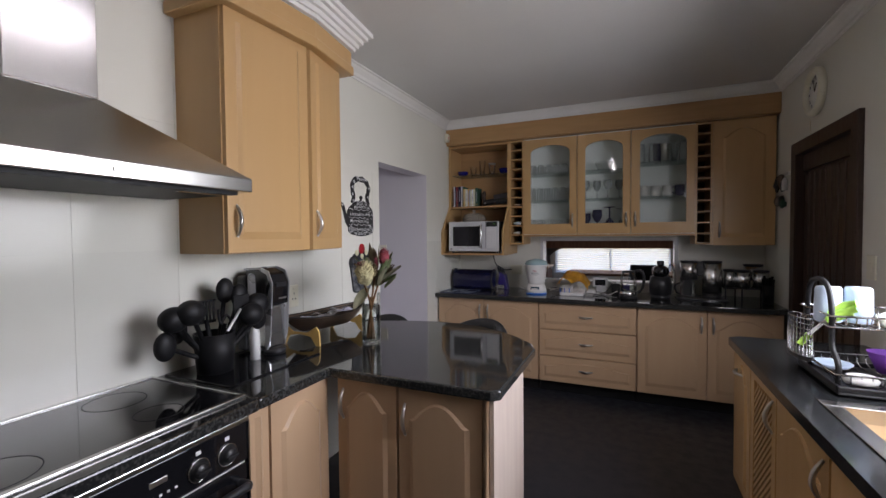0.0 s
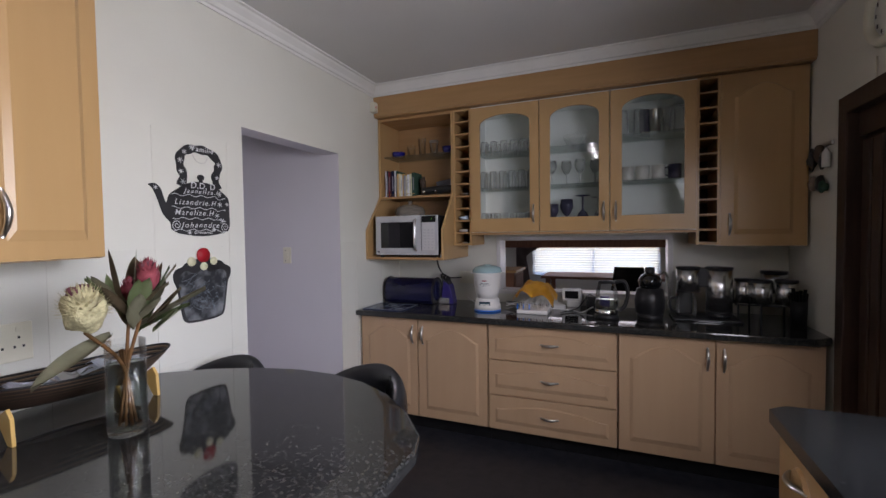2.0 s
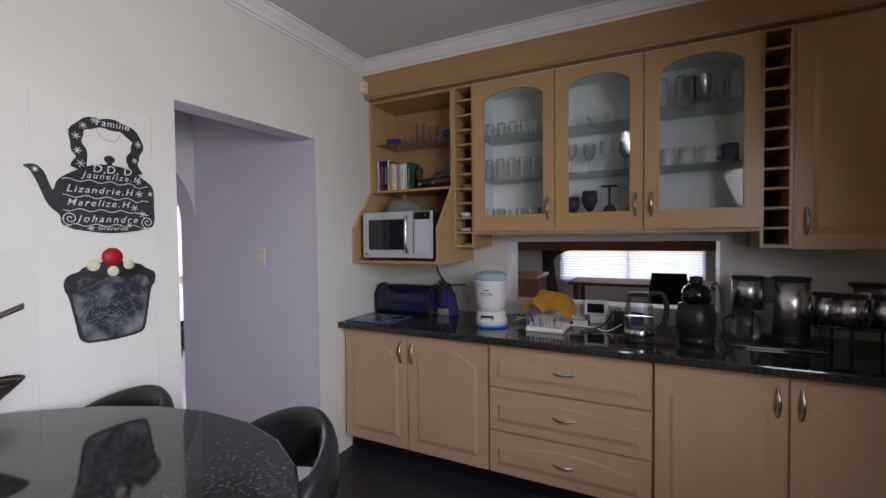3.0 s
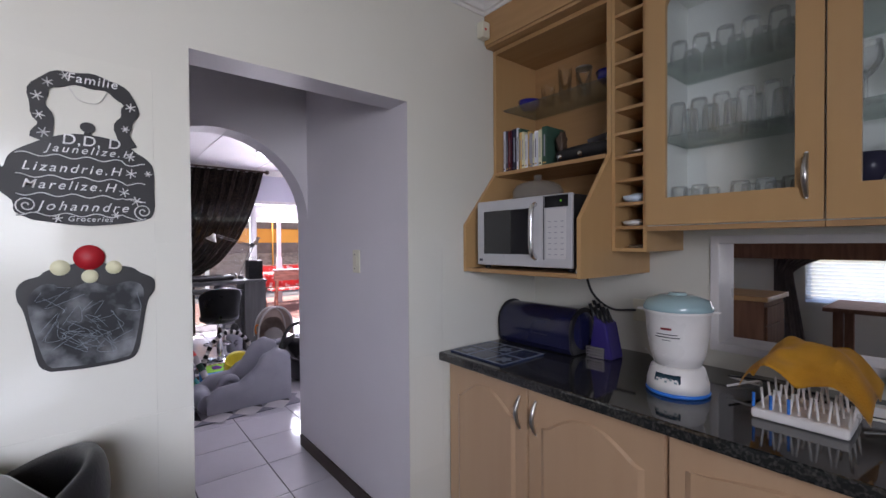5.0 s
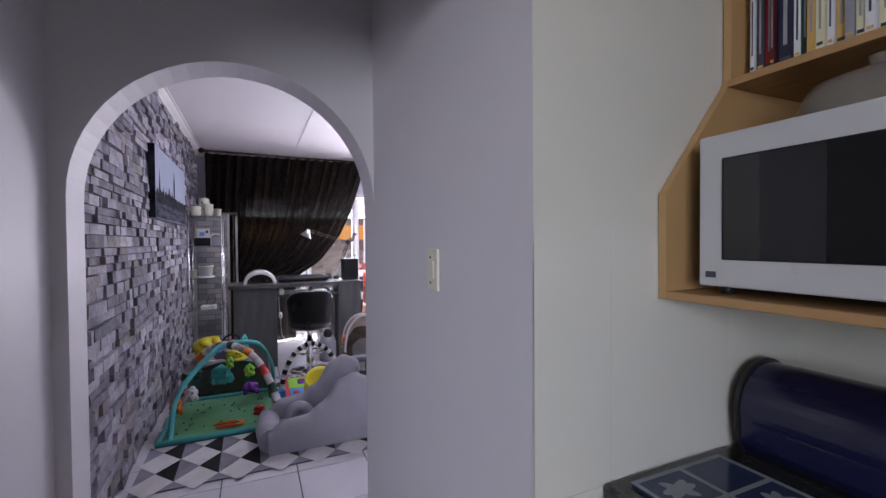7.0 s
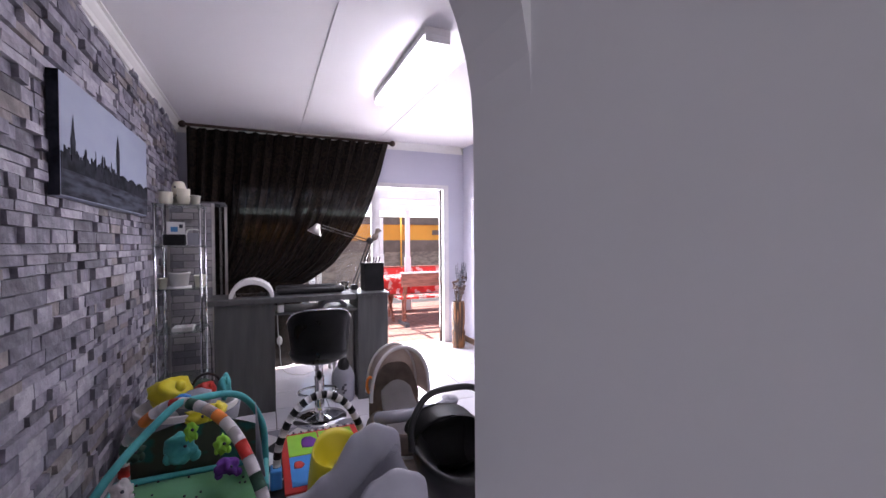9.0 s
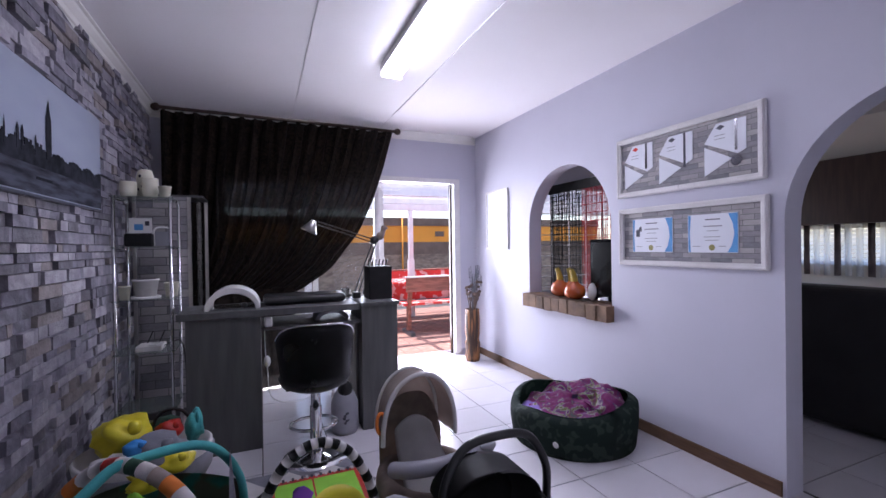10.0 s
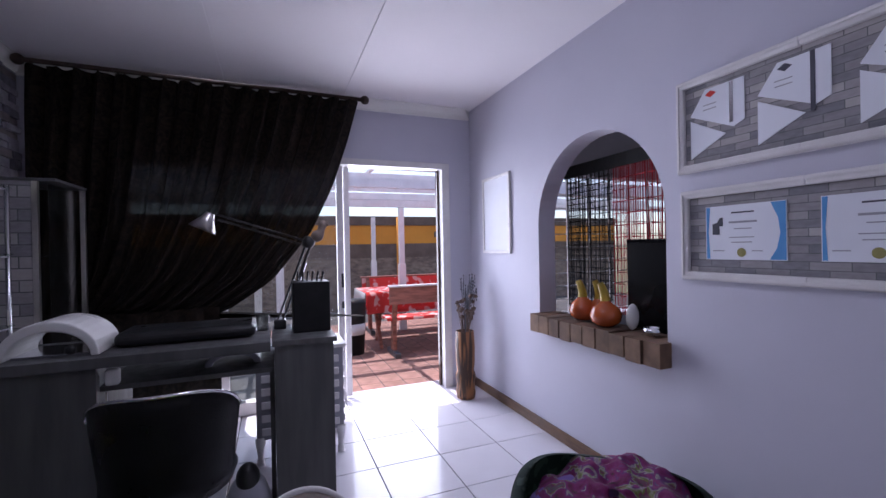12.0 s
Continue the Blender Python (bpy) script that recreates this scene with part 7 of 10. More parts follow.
for x in (-1.2, 0.6):
    for y in (9.0, 9.6):
        part("leg", bx(x - 0.035, y - 0.035, 0, x + 0.035, y + 0.035, 0.698), "redbrown", dt)
oc = thing("office_chair", (0.0, 8.3, 0), "black high-backed office chair", "chair")
part("back", sheet(lambda u, v: (-0.05 + 0.24 * (2 * u - 1) * (1 - 0.25 * v), 8.35 + 0.04 * (2 * u - 1) ** 2, 0.52 + 0.42 * v), 12, 12, 0.05), "blackm", oc)
part("seat", bx(-0.28, 8.36, 0.44, 0.20, 8.82, 0.50), "blackm", oc, bevel=0.02)
part("column", cyl(nb(), -0.04, 8.55, 0.06, 0.44, 0.025, seg=12), "black", oc)
for k in range(5):
    a = k * 2 * math.pi / 5
    part("foot", tube(nb(), [(-0.04, 8.55, 0.07), (-0.04 + 0.28 * math.cos(a), 8.55 + 0.28 * math.sin(a), 0.035)], 0.018, 8), "black", oc)

# ---- kitchen things ----
CT = 0.8575
M["chalk"] = mat("chalk_marks", (0.80, 0.80, 0.80), 0.9, col2=(0.58, 0.58, 0.58), scale=60)
M["board"] = mat("blackboard_paint", (0.012, 0.012, 0.013), 0.55, col2=(0.03, 0.03, 0.032), scale=7, rvar=0.1)
M["boardsm"] = mat("smeared_blackboard", (0.020, 0.022, 0.026), 0.7, col2=(0.24, 0.25, 0.265), scale=13, detail=12, lo=0.44, hi=0.72)
M["cream"] = mat("cream_felt", (0.72, 0.70, 0.48), 0.8, col2=(0.66, 0.64, 0.43), scale=12)
M["cherry"] = mat("cherry_red_paint", (0.42, 0.012, 0.02), 0.5, col2=(0.34, 0.01, 0.016), scale=6)
M["silverpl"] = mat("silver_plastic", (0.50, 0.50, 0.51), 0.3, 0.65, col2=(0.44, 0.44, 0.45), scale=7, rvar=0.05)
M["whitemw"] = mat("white_silver_casing", (0.52, 0.52, 0.53), 0.32, col2=(0.48, 0.48, 0.49), scale=6, rvar=0.05)
M["petalred"] = mat("red_protea", (0.13, 0.014, 0.022), 0.8, col2=(0.30, 0.06, 0.075), scale=28)
M["petalcream"] = mat("cream_protea", (0.62, 0.56, 0.32), 0.9, col2=(0.34, 0.30, 0.17), scale=45, bump=0.8, bscale=70)
M["petaldark"] = mat("dark_protea_tips", (0.06, 0.018, 0.022), 0.9, col2=(0.20, 0.07, 0.09), scale=40)
M["leafg"] = mat("protea_leaf", (0.075, 0.12, 0.035), 0.6, col2=(0.14, 0.16, 0.07), scale=10)
M["leafd"] = mat("faded_leaf", (0.32, 0.31, 0.20), 0.75, col2=(0.22, 0.20, 0.13), scale=10)
M["leafg2"] = mat("pale_green_leaf", (0.17, 0.24, 0.09), 0.6, col2=(0.25, 0.28, 0.15), scale=10)
M["leafb"] = mat("brown_dried_leaf", (0.13, 0.09, 0.05), 0.8, col2=(0.21, 0.17, 0.10), scale=12)
M["stem"] = mat("brown_stem", (0.20, 0.09, 0.03), 0.7, col2=(0.12, 0.06, 0.02), scale=12)
M["bamboo"] = mat("bamboo_ply", (0.66, 0.42, 0.13), 0.45, col2=(0.58, 0.36, 0.11), scale=6, stretch=(1, 6, 1))
M["ribtan"] = mat("tan_tray_slat", (0.22, 0.15, 0.10), 0.5, col2=(0.16, 0.11, 0.07), scale=12)
M["darkwood"] = mat("ribbed_dark_wood", (0.05, 0.032, 0.022), 0.5, col2=(0.09, 0.055, 0.038), scale=10)
M["frost"] = mat("frosted_blue_plastic", (0.62, 0.74, 0.88), 0.35, col2=(0.55, 0.68, 0.84), scale=6, spec=0.4)
M["limep"] = mat("lime_silicone", (0.45, 0.78, 0.12), 0.5, col2=(0.38, 0.70, 0.09), scale=7)
M["aqua"] = mat("aqua_clear_lid", (0.30, 0.45, 0.48), 0.18, col2=(0.36, 0.50, 0.52), scale=5, coat=0.3)
M["bluering"] = mat("bright_blue_ring", (0.03, 0.22, 0.75), 0.35, col2=(0.025, 0.18, 0.62), scale=6)
M["slategl"] = mat("blue_grey_panel", (0.05, 0.12, 0.17), 0.2, col2=(0.04, 0.09, 0.13), scale=6)
M["leafprint"] = mat("pale_leaf_print", (0.25, 0.29, 0.33), 0.4, col2=(0.18, 0.21, 0.25), scale=14)
M["navyp"] = mat("navy_glass_board", (0.022, 0.035, 0.09), 0.12, col2=(0.03, 0.045, 0.105), scale=5)
M["cobalt"] = mat("cobalt_glass", (0.012, 0.012, 0.22), 0.06, col2=(0.01, 0.01, 0.18), scale=4, coat=0.5)
M["mug"] = mat("white_mug_glaze", (0.70, 0.68, 0.64), 0.2, col2=(0.62, 0.60, 0.56), scale=7)
M["mugdk"] = mat("dark_mug_glaze", (0.04, 0.04, 0.07), 0.2, col2=(0.06, 0.05, 0.09), scale=7)


def text(s, parent, place, size, material, normal="x", name="writing", slant=0.0, thin=0.018):
    cu_ = bpy.data.curves.new("writing", "FONT")
    cu_.body, cu_.size, cu_.extrude, cu_.offset = s, size, 0.0003, size * thin
    cu_.shear, cu_.space_character = slant, 1.0 + abs(slant)
    tmp = bpy.data.objects.new("writing_tmp", cu_)
    me = bpy.data.meshes.new_from_object(tmp)
    bpy.data.objects.remove(tmp)
    rot = Matrix(((0, 0, 1, 0), (1, 0, 0, 0), (0, 1, 0, 0), (0, 0, 0, 1))) if normal == "x" else Matrix(((1, 0, 0, 0), (0, 0, -1, 0), (0, 1, 0, 0), (0, 0, 0, 1)))
    me.transform(rot)
    me.transform(Matrix.Translation(Vector(place) - LOC[parent.name]))
    me.materials.clear()
    me.materials.append(M[material])
    ob = new(name, me)
    ob.parent = parent
    return ob


WX = KX0 + 0.003
# kettle chalkboard
kt = thing("kettle_chalkboard", (WX, 3.6, 1.44), "kettle-shaped black chalkboard with chalk writing", "chalkboard")
kb = nb()
body_line = [(3.515, 1.432), (3.63, 1.418), (3.755, 1.436), (3.782, 1.465), (3.783, 1.52), (3.782, 1.59), (3.765, 1.618), (3.74, 1.635), (3.71, 1.658), (3.66, 1.670), (3.60, 1.670), (3.555, 1.655), (3.52, 1.635), (3.49, 1.615), (3.472, 1.595), (3.462, 1.565), (3.452, 1.585), (3.438, 1.625), (3.415, 1.645), (3.387, 1.638), (3.405, 1.622), (3.425, 1.575), (3.447, 1.515), (3.478, 1.480), (3.482, 1.452)]
body_loop = [(p.x, p.y) for p in bez([(a, b, 0) for a, b in body_line + body_line[:1]], 3)[:-1]]
prism(kb, body_loop, "x", WX, WX + 0.005)
part("body", kb, "board", kt, bevel=0.001)
spine = bez([(0, 3.530, 1.645), (0, 3.545, 1.69), (0, 3.530, 1.735), (0, 3.535, 1.785), (0, 3.575, 1.815), (0, 3.635, 1.822), (0, 3.69, 1.812), (0, 3.727, 1.775), (0, 3.722, 1.735), (0, 3.708, 1.695), (0, 3.722, 1.645)], 4)
hb_ = nb()
rows_ = []
for i, p in enumerate(spine):
    a, b = spine[max(0, i - 1)], spine[min(len(spine) - 1, i + 1)]
    d = (b - a).normalized()
    nrm = Vector((0, -d.z, d.y)) * (0.0185 + 0.003 * math.sin(i * 1.3))
    rows_.append([hb_.verts.new((WX + k, q.y, q.z)) for k in (0.0, 0.0055) for q in (p + nrm, p - nrm)])
for p, q in zip(rows_, rows_[1:]):
    for a, b in ((0, 1), (1, 3), (3, 2), (2, 0)):
        hb_.faces.new((p[a], p[b], q[b], q[a]))
for p in (rows_[0], rows_[-1]):
    hb_.faces.new((p[0], p[1], p[3], p[2]))
bmesh.ops.recalc_face_normals(hb_, faces=hb_.faces)
part("handle", hb_, "board", kt)
kn0 = nb()
prism(kn0, [(3.631 + 0.017 * math.cos(a), 1.692 + 0.014 * math.sin(a)) for a in [i * math.pi / 10 for i in range(20)]], "x", WX, WX + 0.0055)
prism(kn0, [(3.622, 1.668), (3.640, 1.668), (3.638, 1.684), (3.624, 1.684)], "x", WX, WX + 0.005)
part("knob", kn0, "board", kt)
part("hanging_wire", tube(nb(), bez([(WX + 0.001, 3.59, 1.80), (WX + 0.001, 3.615, 1.765), (WX + 0.001, 3.655, 1.765), (WX + 0.001, 3.675, 1.80)], 6), 0.0012, 5), "satin", kt)
for s_, y, z, sz, sl0 in (("Familie", 3.588, 1.812, 0.034, 0.15), ("D,D, D", 3.575, 1.640, 0.040, 0.1), ("Jaunelize.H", 3.543, 1.617, 0.030, 0.35), ("Lizandrie.H", 3.495, 1.563, 0.034, 0.3), ("Marelize.H", 3.495, 1.516, 0.034, 0.3), ("Johanndre", 3.525, 1.459, 0.035, 0.35), ("Groceries", 3.585, 1.430, 0.020, 0.2)):
    text(s_, kt, (WX + 0.0062, y, z), sz, "chalk", slant=sl0, thin=0.004)
for z in (1.605, 1.548, 1.500, 1.447):
    part("chalk_line", tube(nb(), [(WX + 0.0055, 3.485 + 0.0092 * i, z + 0.0045 * math.sin(i * 0.9 + z * 90) - (0.006 if i > 24 else 0)) for i in range(31)], 0.0014, 4), "chalk", kt)
for y, z, r in ((3.54, 1.665, 0.014), (3.532, 1.71, 0.012), (3.529, 1.76, 0.013), (3.55, 1.80, 0.012), (3.585, 1.825, 0.012), (3.728, 1.765, 0.013), (3.715, 1.70, 0.010), (3.725, 1.62, 0.012), (3.727, 1.572, 0.014), (3.71, 1.516, 0.013), (3.738, 1.492, 0.014), (3.768, 1.575, 0.009), (3.69, 1.45, 0.011), (3.565, 1.437, 0.011), (3.415, 1.628, 0.009)):
    for k in range(3):
        a = k * math.pi / 3 + y * 40
        part("chalk_star", tube(nb(), [(WX + 0.006, y - r * math.cos(a), z - r * math.sin(a)), (WX + 0.006, y + r * math.cos(a), z + r * math.sin(a))], 0.0014, 4), "chalk", kt)
for y, z in ((3.755, 1.462), (3.505, 1.470)):
    part("spiral", tube(nb(), [(WX + 0.006, y + (0.003 + 0.0019 * a) * math.cos(a), z + (0.003 + 0.0019 * a) * math.sin(a)) for a in [i * 0.5 for i in range(23)]], 0.0017, 4), "chalk", kt)
# cupcake chalkboard
cc = thing("cupcake_chalkboard", (WX, 3.62, 1.02), "cupcake-shaped chalkboard with smeared chalk and a red cherry", "chalkboard")
cup_line = [(3.545, 1.024), (3.62, 1.020), (3.705, 1.026), (3.735, 1.045), (3.748, 1.11), (3.762, 1.195), (3.778, 1.225), (3.778, 1.262), (3.745, 1.282), (3.725, 1.298), (3.675, 1.308), (3.63, 1.320), (3.58, 1.308), (3.54, 1.296), (3.525, 1.282), (3.497, 1.272), (3.482, 1.250), (3.484, 1.218), (3.495, 1.190), (3.510, 1.11), (3.522, 1.045)]
cup_loop = [(p.x, p.y) for p in bez([(a, b, 0) for a, b in cup_line + cup_line[:1]], 3)[:-1]]
part("board", prism(nb(), cup_loop, "x", WX, WX + 0.005), "board", cc, bevel=0.001)
sm_line = [(3.548, 1.034), (3.62, 1.030), (3.70, 1.036), (3.725, 1.055), (3.745, 1.16), (3.752, 1.235), (3.72, 1.258), (3.67, 1.247), (3.63, 1.262), (3.585, 1.247), (3.54, 1.262), (3.508, 1.235), (3.505, 1.18), (3.532, 1.06)]
part("chalk_area", prism(nb(), [(p.x, p.y) for p in bez([(a, b, 0) for a, b in sm_line + sm_line[:1]], 3)[:-1]], "x", WX + 0.004, WX + 0.0056), "boardsm", cc, "smeared chalk area")
random.seed(9)
for k in range(26):
    y0, z0 = random.uniform(3.55, 3.71), random.uniform(1.07, 1.23)
    part("chalk_scrawl", tube(nb(), bez([(WX + 0.0058, min(3.745, max(3.52, y0 + random.uniform(-0.04, 0.04))), max(1.04, z0 + random.uniform(-0.03, 0.03))) for i in range(4)], 4), 0.0005, 4), "leafprint", cc)
for nm, y, z, r, m in (("cherry", 3.629, 1.330, 0.033, "cherry"), ("dot", 3.568, 1.303, 0.020, "cream"), ("dot", 3.630, 1.277, 0.018, "cream"), ("dot", 3.683, 1.300, 0.018, "cream")):
    d_ = nb()
    lathe(d_, 0, 0, [(0, 0), (r * 1.05, 0), (r * 1.05, 0.003), (0, 0.0035)], 24)
    bmesh.ops.rotate(d_, verts=d_.verts, matrix=Matrix.Rotation(radians(90), 3, "Y"))
    bmesh.ops.translate(d_, verts=d_.verts, vec=(WX + 0.005, y, z))
    part(nm, d_, m, cc)


def socket(name, place, w, h, axis, material, label, holes=2, rocker=False):
    s = thing(name, place, label, "socket" if not rocker else "light switch")
    x, y, z = place
    if axis == "x":
        part("plate", bx(x, y - w / 2, z, x + 0.009, y + w / 2, z + h), material, s, bevel=0.003)
        for k in range(holes):
            yy = y + (k - (holes - 1) / 2) * w * 0.42
            for dy, dz in ((0, 0.62), (-0.09, 0.38), (0.09, 0.38)):
                part("pin_hole", bx(x + 0.009, yy + dy * w - 0.003, z + h * dz - 0.004, x + 0.0098, yy + dy * w + 0.003, z + h * dz + 0.004), "black", s)
            part("rocker", bx(x + 0.009, yy - 0.008, z + h * 0.78, x + 0.012, yy + 0.008, z + h * 0.90), material, s, bevel=0.001)
    return s


socket("power_socket", (KX0 + 0.002, 2.925, 1.02), 0.125, 0.125, "x", "ivory", "double ivory power socket on the tiled wall")
sw = thing("light_switch", (-2.475, OP1 - 0.006, 1.21), "ivory light switch plate on the passage wall", "light switch")
part("plate", bx(-2.511, OP1 - 0.009, 1.21, -2.439, OP1 - 0.0005, 1.33), "ivory", sw, bevel=0.003)
part("rocker", bx(-2.490, OP1 - 0.013, 1.245, -2.460, OP1 - 0.0085, 1.295), "ivory", sw, bevel=0.002)
for z in (1.232, 1.306):
    part("screw", blob(nb(), (-2.487, OP1 - 0.0095, z), (0.004, 0.002, 0.004), 2), "black", sw)
sw = thing("light_switch", (KX1 - 0.006, 3.79, 1.19), "cream light switch beside the dark door", "light switch")
part("plate", bx(KX1 - 0.010, 3.75, 1.185, KX1 - 0.001, 3.83, 1.305), "ivory", sw, bevel=0.003)
part("rocker", bx(KX1 - 0.014, 3.775, 1.225, KX1 - 0.0095, 3.805, 1.265), "ivory", sw, bevel=0.002)
ps = thing("power_socket", (-1.30, KY1 - 0.004, 1.0), "ivory power socket behind the knife block", "socket")
part("plate", bx(-1.42, KY1 - 0.012, 1.0, -1.29, KY1 - 0.002, 1.10), "ivory", ps, bevel=0.003)
part("cable", tube(nb(), bez([(-1.56, 5.40, 1.225), (-1.55, 5.45, 1.12), (-1.50, 5.52, 1.05), (-1.40, 5.56, 1.05)], 8), 0.006, 6), "black", ps)
sn = thing("alarm_sensor", (-1.96, 5.17, 2.40), "small white alarm sensor with a red light", "alarm sensor")
part("body", bx(-1.997, 5.135, 2.38, -1.955, 5.186, 2.46), "ivory", sn, bevel=0.006)
part("indicator", blob(nb(), (-1.955, 5.155, 2.42), (0.005, 0.008, 0.008), 1), "red", sn)
ck = thing("wall_clock", (KX1, 4.50, 2.16), "round cream wall clock with a pale face", "clock")
def ring_x(x, y, z, prof, seg=40):
    b = lathe(nb(), 0, 0, prof, seg)
    bmesh.ops.rotate(b, verts=b.verts, matrix=Matrix.Rotation(radians(-90), 3, "Y"))
    bmesh.ops.translate(b, verts=b.verts, vec=(x, y, z))
    return b
part("rim", ring_x(KX1 - 0.001, 4.50, 2.30, [(0.105, 0.0), (0.148, 0.0), (0.150, 0.02), (0.138, 0.036), (0.118, 0.036), (0.105, 0.02), (0.105, 0.0)]), "ivory", ck)
part("face", ring_x(KX1 - 0.001, 4.50, 2.30, [(0, 0), (0.107, 0), (0.107, 0.012), (0, 0.012)]), "white", ck)
for k in range(12):
    a = k * math.pi / 6
    part("hour_mark", bx(KX1 - 0.015, 4.50 + 0.09 * math.sin(a) - 0.003, 2.30 + 0.09 * math.cos(a) - 0.008, KX1 - 0.0131, 4.50 + 0.09 * math.sin(a) + 0.003, 2.30 + 0.09 * math.cos(a) + 0.008), "ink", ck)
part("hand", tube(nb(), [(KX1 - 0.017, 4.50, 2.30), (KX1 - 0.017, 4.47, 2.35)], 0.0025, 5), "black", ck)
part("hand", tube(nb(), [(KX1 - 0.017, 4.50, 2.30), (KX1 - 0.017, 4.515, 2.375)], 0.002, 5), "black", ck)
part("cable", tube(nb(), [(KX1 - 0.004, 4.60, 2.14), (KX1 - 0.004, 4.60, 2.02)], 0.003, 5), "ivory", ck)
kh = thing("key_hooks", (KX1, 5.08, 1.60), "dark metal key hooks with keys and small ornaments", "key rack")
for y, z, r, m in ((5.16, 1.79, 0.030, "black"), (5.07, 1.81, 0.035, "darkwood"), (5.02, 1.76, 0.028, "black"), (5.14, 1.66, 0.028, "taupe"), (5.05, 1.65, 0.033, "black"), (5.02, 1.63, 0.022, "dkgreen")):
    part("key_fob", blob(nb(), (KX1 - 0.03, y, z), (0.022, r, r * 1.5), 2, 0.4, seed=int(y * 100)), m, kh)
part("hook_bar", bx(KX1 - 0.012, 4.98, 1.845, KX1 - 0.001, 5.20, 1.865), "satin", kh)
part("ring", tube(nb(), [(KX1 - 0.03, 5.165 + 0.03 * math.cos(a), 1.79 + 0.06 * math.sin(a)) for a in [i * math.pi / 8 for i in range(16)]], 0.006, 6, closed=True), "black", kh)
part("bottle", lathe(nb(), KX1 - 0.03, 4.99, [(0, 1.73), (0.018, 1.73), (0.018, 1.80), (0.008, 1.82), (0, 1.83)], 12), "mug", kh)

# west worktop
gb_ = thing("glass_board", (-1.78, 2.46, CT), "black glass worktop saver board", "chopping board")
part("board", bx(-1.975, 2.20, CT, -1.60, 2.70, CT + 0.007), "blackgl", gb_, bevel=0.002)
uh = thing("utensil_holder", (-1.82, 2.31, CT + 0.0072), "black utensil holder full of black kitchen tools", "utensil holder")
B0 = CT + 0.0072
part("holder", lathe(nb(), -1.82, 2.31, [(0, B0), (0.068, B0), (0.080, B0 + 0.16), (0.072, B0 + 0.16), (0.06, B0 + 0.03), (0, B0 + 0.03)], 24), "blackm", uh)
def utensil(nm, ty, tx, tz, head):
    b = nb()
    s0, e = Vector((-1.82 + tx * 0.2, 2.31 + ty * 0.2, B0 + 0.05)), Vector((-1.82 + tx, 2.31 + ty, B0 + tz * 0.9 - 0.01))
    tube(b, [s0, s0.lerp(e, 0.5), e], 0.009, 8)
    d = (e - s0).normalized()
    c = e + d * 0.035
    if head == "ladle":
        blob(b, c, (0.044, 0.056, 0.05), 3)
    elif head == "spoon":
        blob(b, c, (0.026, 0.042, 0.056), 3)
    elif head == "spatula":
        box(b, c.x - 0.004, c.y - 0.04, c.z - 0.045, c.x + 0.004, c.y + 0.04, c.z + 0.055)
    elif head == "fork":
        for k in range(6):
            box(b, c.x - 0.003, c.y - 0.042 + k * 0.016, c.z - 0.04, c.x + 0.003, c.y - 0.036 + k * 0.016, c.z + 0.045)
        box(b, c.x - 0.003, c.y - 0.045, c.z - 0.05, c.x + 0.003, c.y + 0.05, c.z - 0.038)
        box(b, c.x - 0.003, c.y - 0.045, c.z + 0.04, c.x + 0.003, c.y + 0.05, c.z + 0.048)
    elif head == "masher":
        tube(b, bez([c + Vector((0, -0.04, 0.03)), c + Vector((0, -0.03, -0.03)), c, c + Vector((0, 0.03, -0.03)), c + Vector((0, 0.04, 0.03))], 4), 0.006, 6)
    part(nm, b, "blackm", uh)
for a in (("ladle", -0.15, 0.0, 0.25, "ladle"), ("ladle", -0.11, 0.03, 0.27, "ladle"), ("spoon", -0.10, -0.05, 0.19, "spoon"), ("grater", 0.01, -0.06, 0.24, "fork"), ("masher", 0.05, 0.0, 0.22, "masher"), ("spatula", 0.10, 0.02, 0.25, "spatula"), ("ladle", 0.12, 0.05, 0.22, "ladle"), ("spoon", 0.14, -0.03, 0.30, "spoon"), ("spoon", 0.17, 0.03, 0.20, "spoon"), ("whisk", 0.09, -0.05, 0.33, "spoon"), ("ladle", 0.18, 0.02, 0.26, "ladle"), ("tongs", -0.16, -0.02, 0.15, "spoon")):
    utensil(*a)
part("tongs", tube(nb(), [(-1.79, 2.35, B0 + 0.16), (-1.76, 2.39, B0 + 0.25)], 0.006, 6), "white", uh, "white handle")
sb_ = thing("small_bottle", (-1.80, 2.50, B0), "small white squeeze bottle", "bottle")
part("body", lathe(nb(), -1.80, 2.50, [(0, B0), (0.022, B0), (0.020, B0 + 0.12), (0.012, B0 + 0.16), (0, B0 + 0.17)], 16), "white", sb_)
# coffee machine
km = thing("pod_coffee_machine", (-1.85, 2.65, B0), "silver and black pod coffee machine", "coffee machine")
kx0, kx1, ky0, ky1 = -1.975, -1.755, 2.555, 2.675
part("body", bx(kx0 + 0.06, ky0, B0, -1.862, ky1, B0 + 0.385), "silverpl", km, "grey silver casing", bevel=0.02, seg=3)
part("column", bx(-1.861, ky0 + 0.006, B0 + 0.03, -1.782, ky1 - 0.006, B0 + 0.234), "satin2", km, bevel=0.012, seg=3)
part("column_line", bx(-1.7835, ky0 + 0.012, B0 + 0.10, -1.7805, ky1 - 0.03, B0 + 0.103), "black", km)
hd_ = nb()
prism(hd_, [(-1.90, B0 + 0.235), (-1.757, B0 + 0.235), (-1.752, B0 + 0.34), (-1.775, B0 + 0.385), (-1.83, B0 + 0.405), (-1.93, B0 + 0.40), (-1.93, B0 + 0.235)], "y", ky0 + 0.012, ky1 - 0.012)
part("head", hd_, "blackgl", km, bevel=0.008)
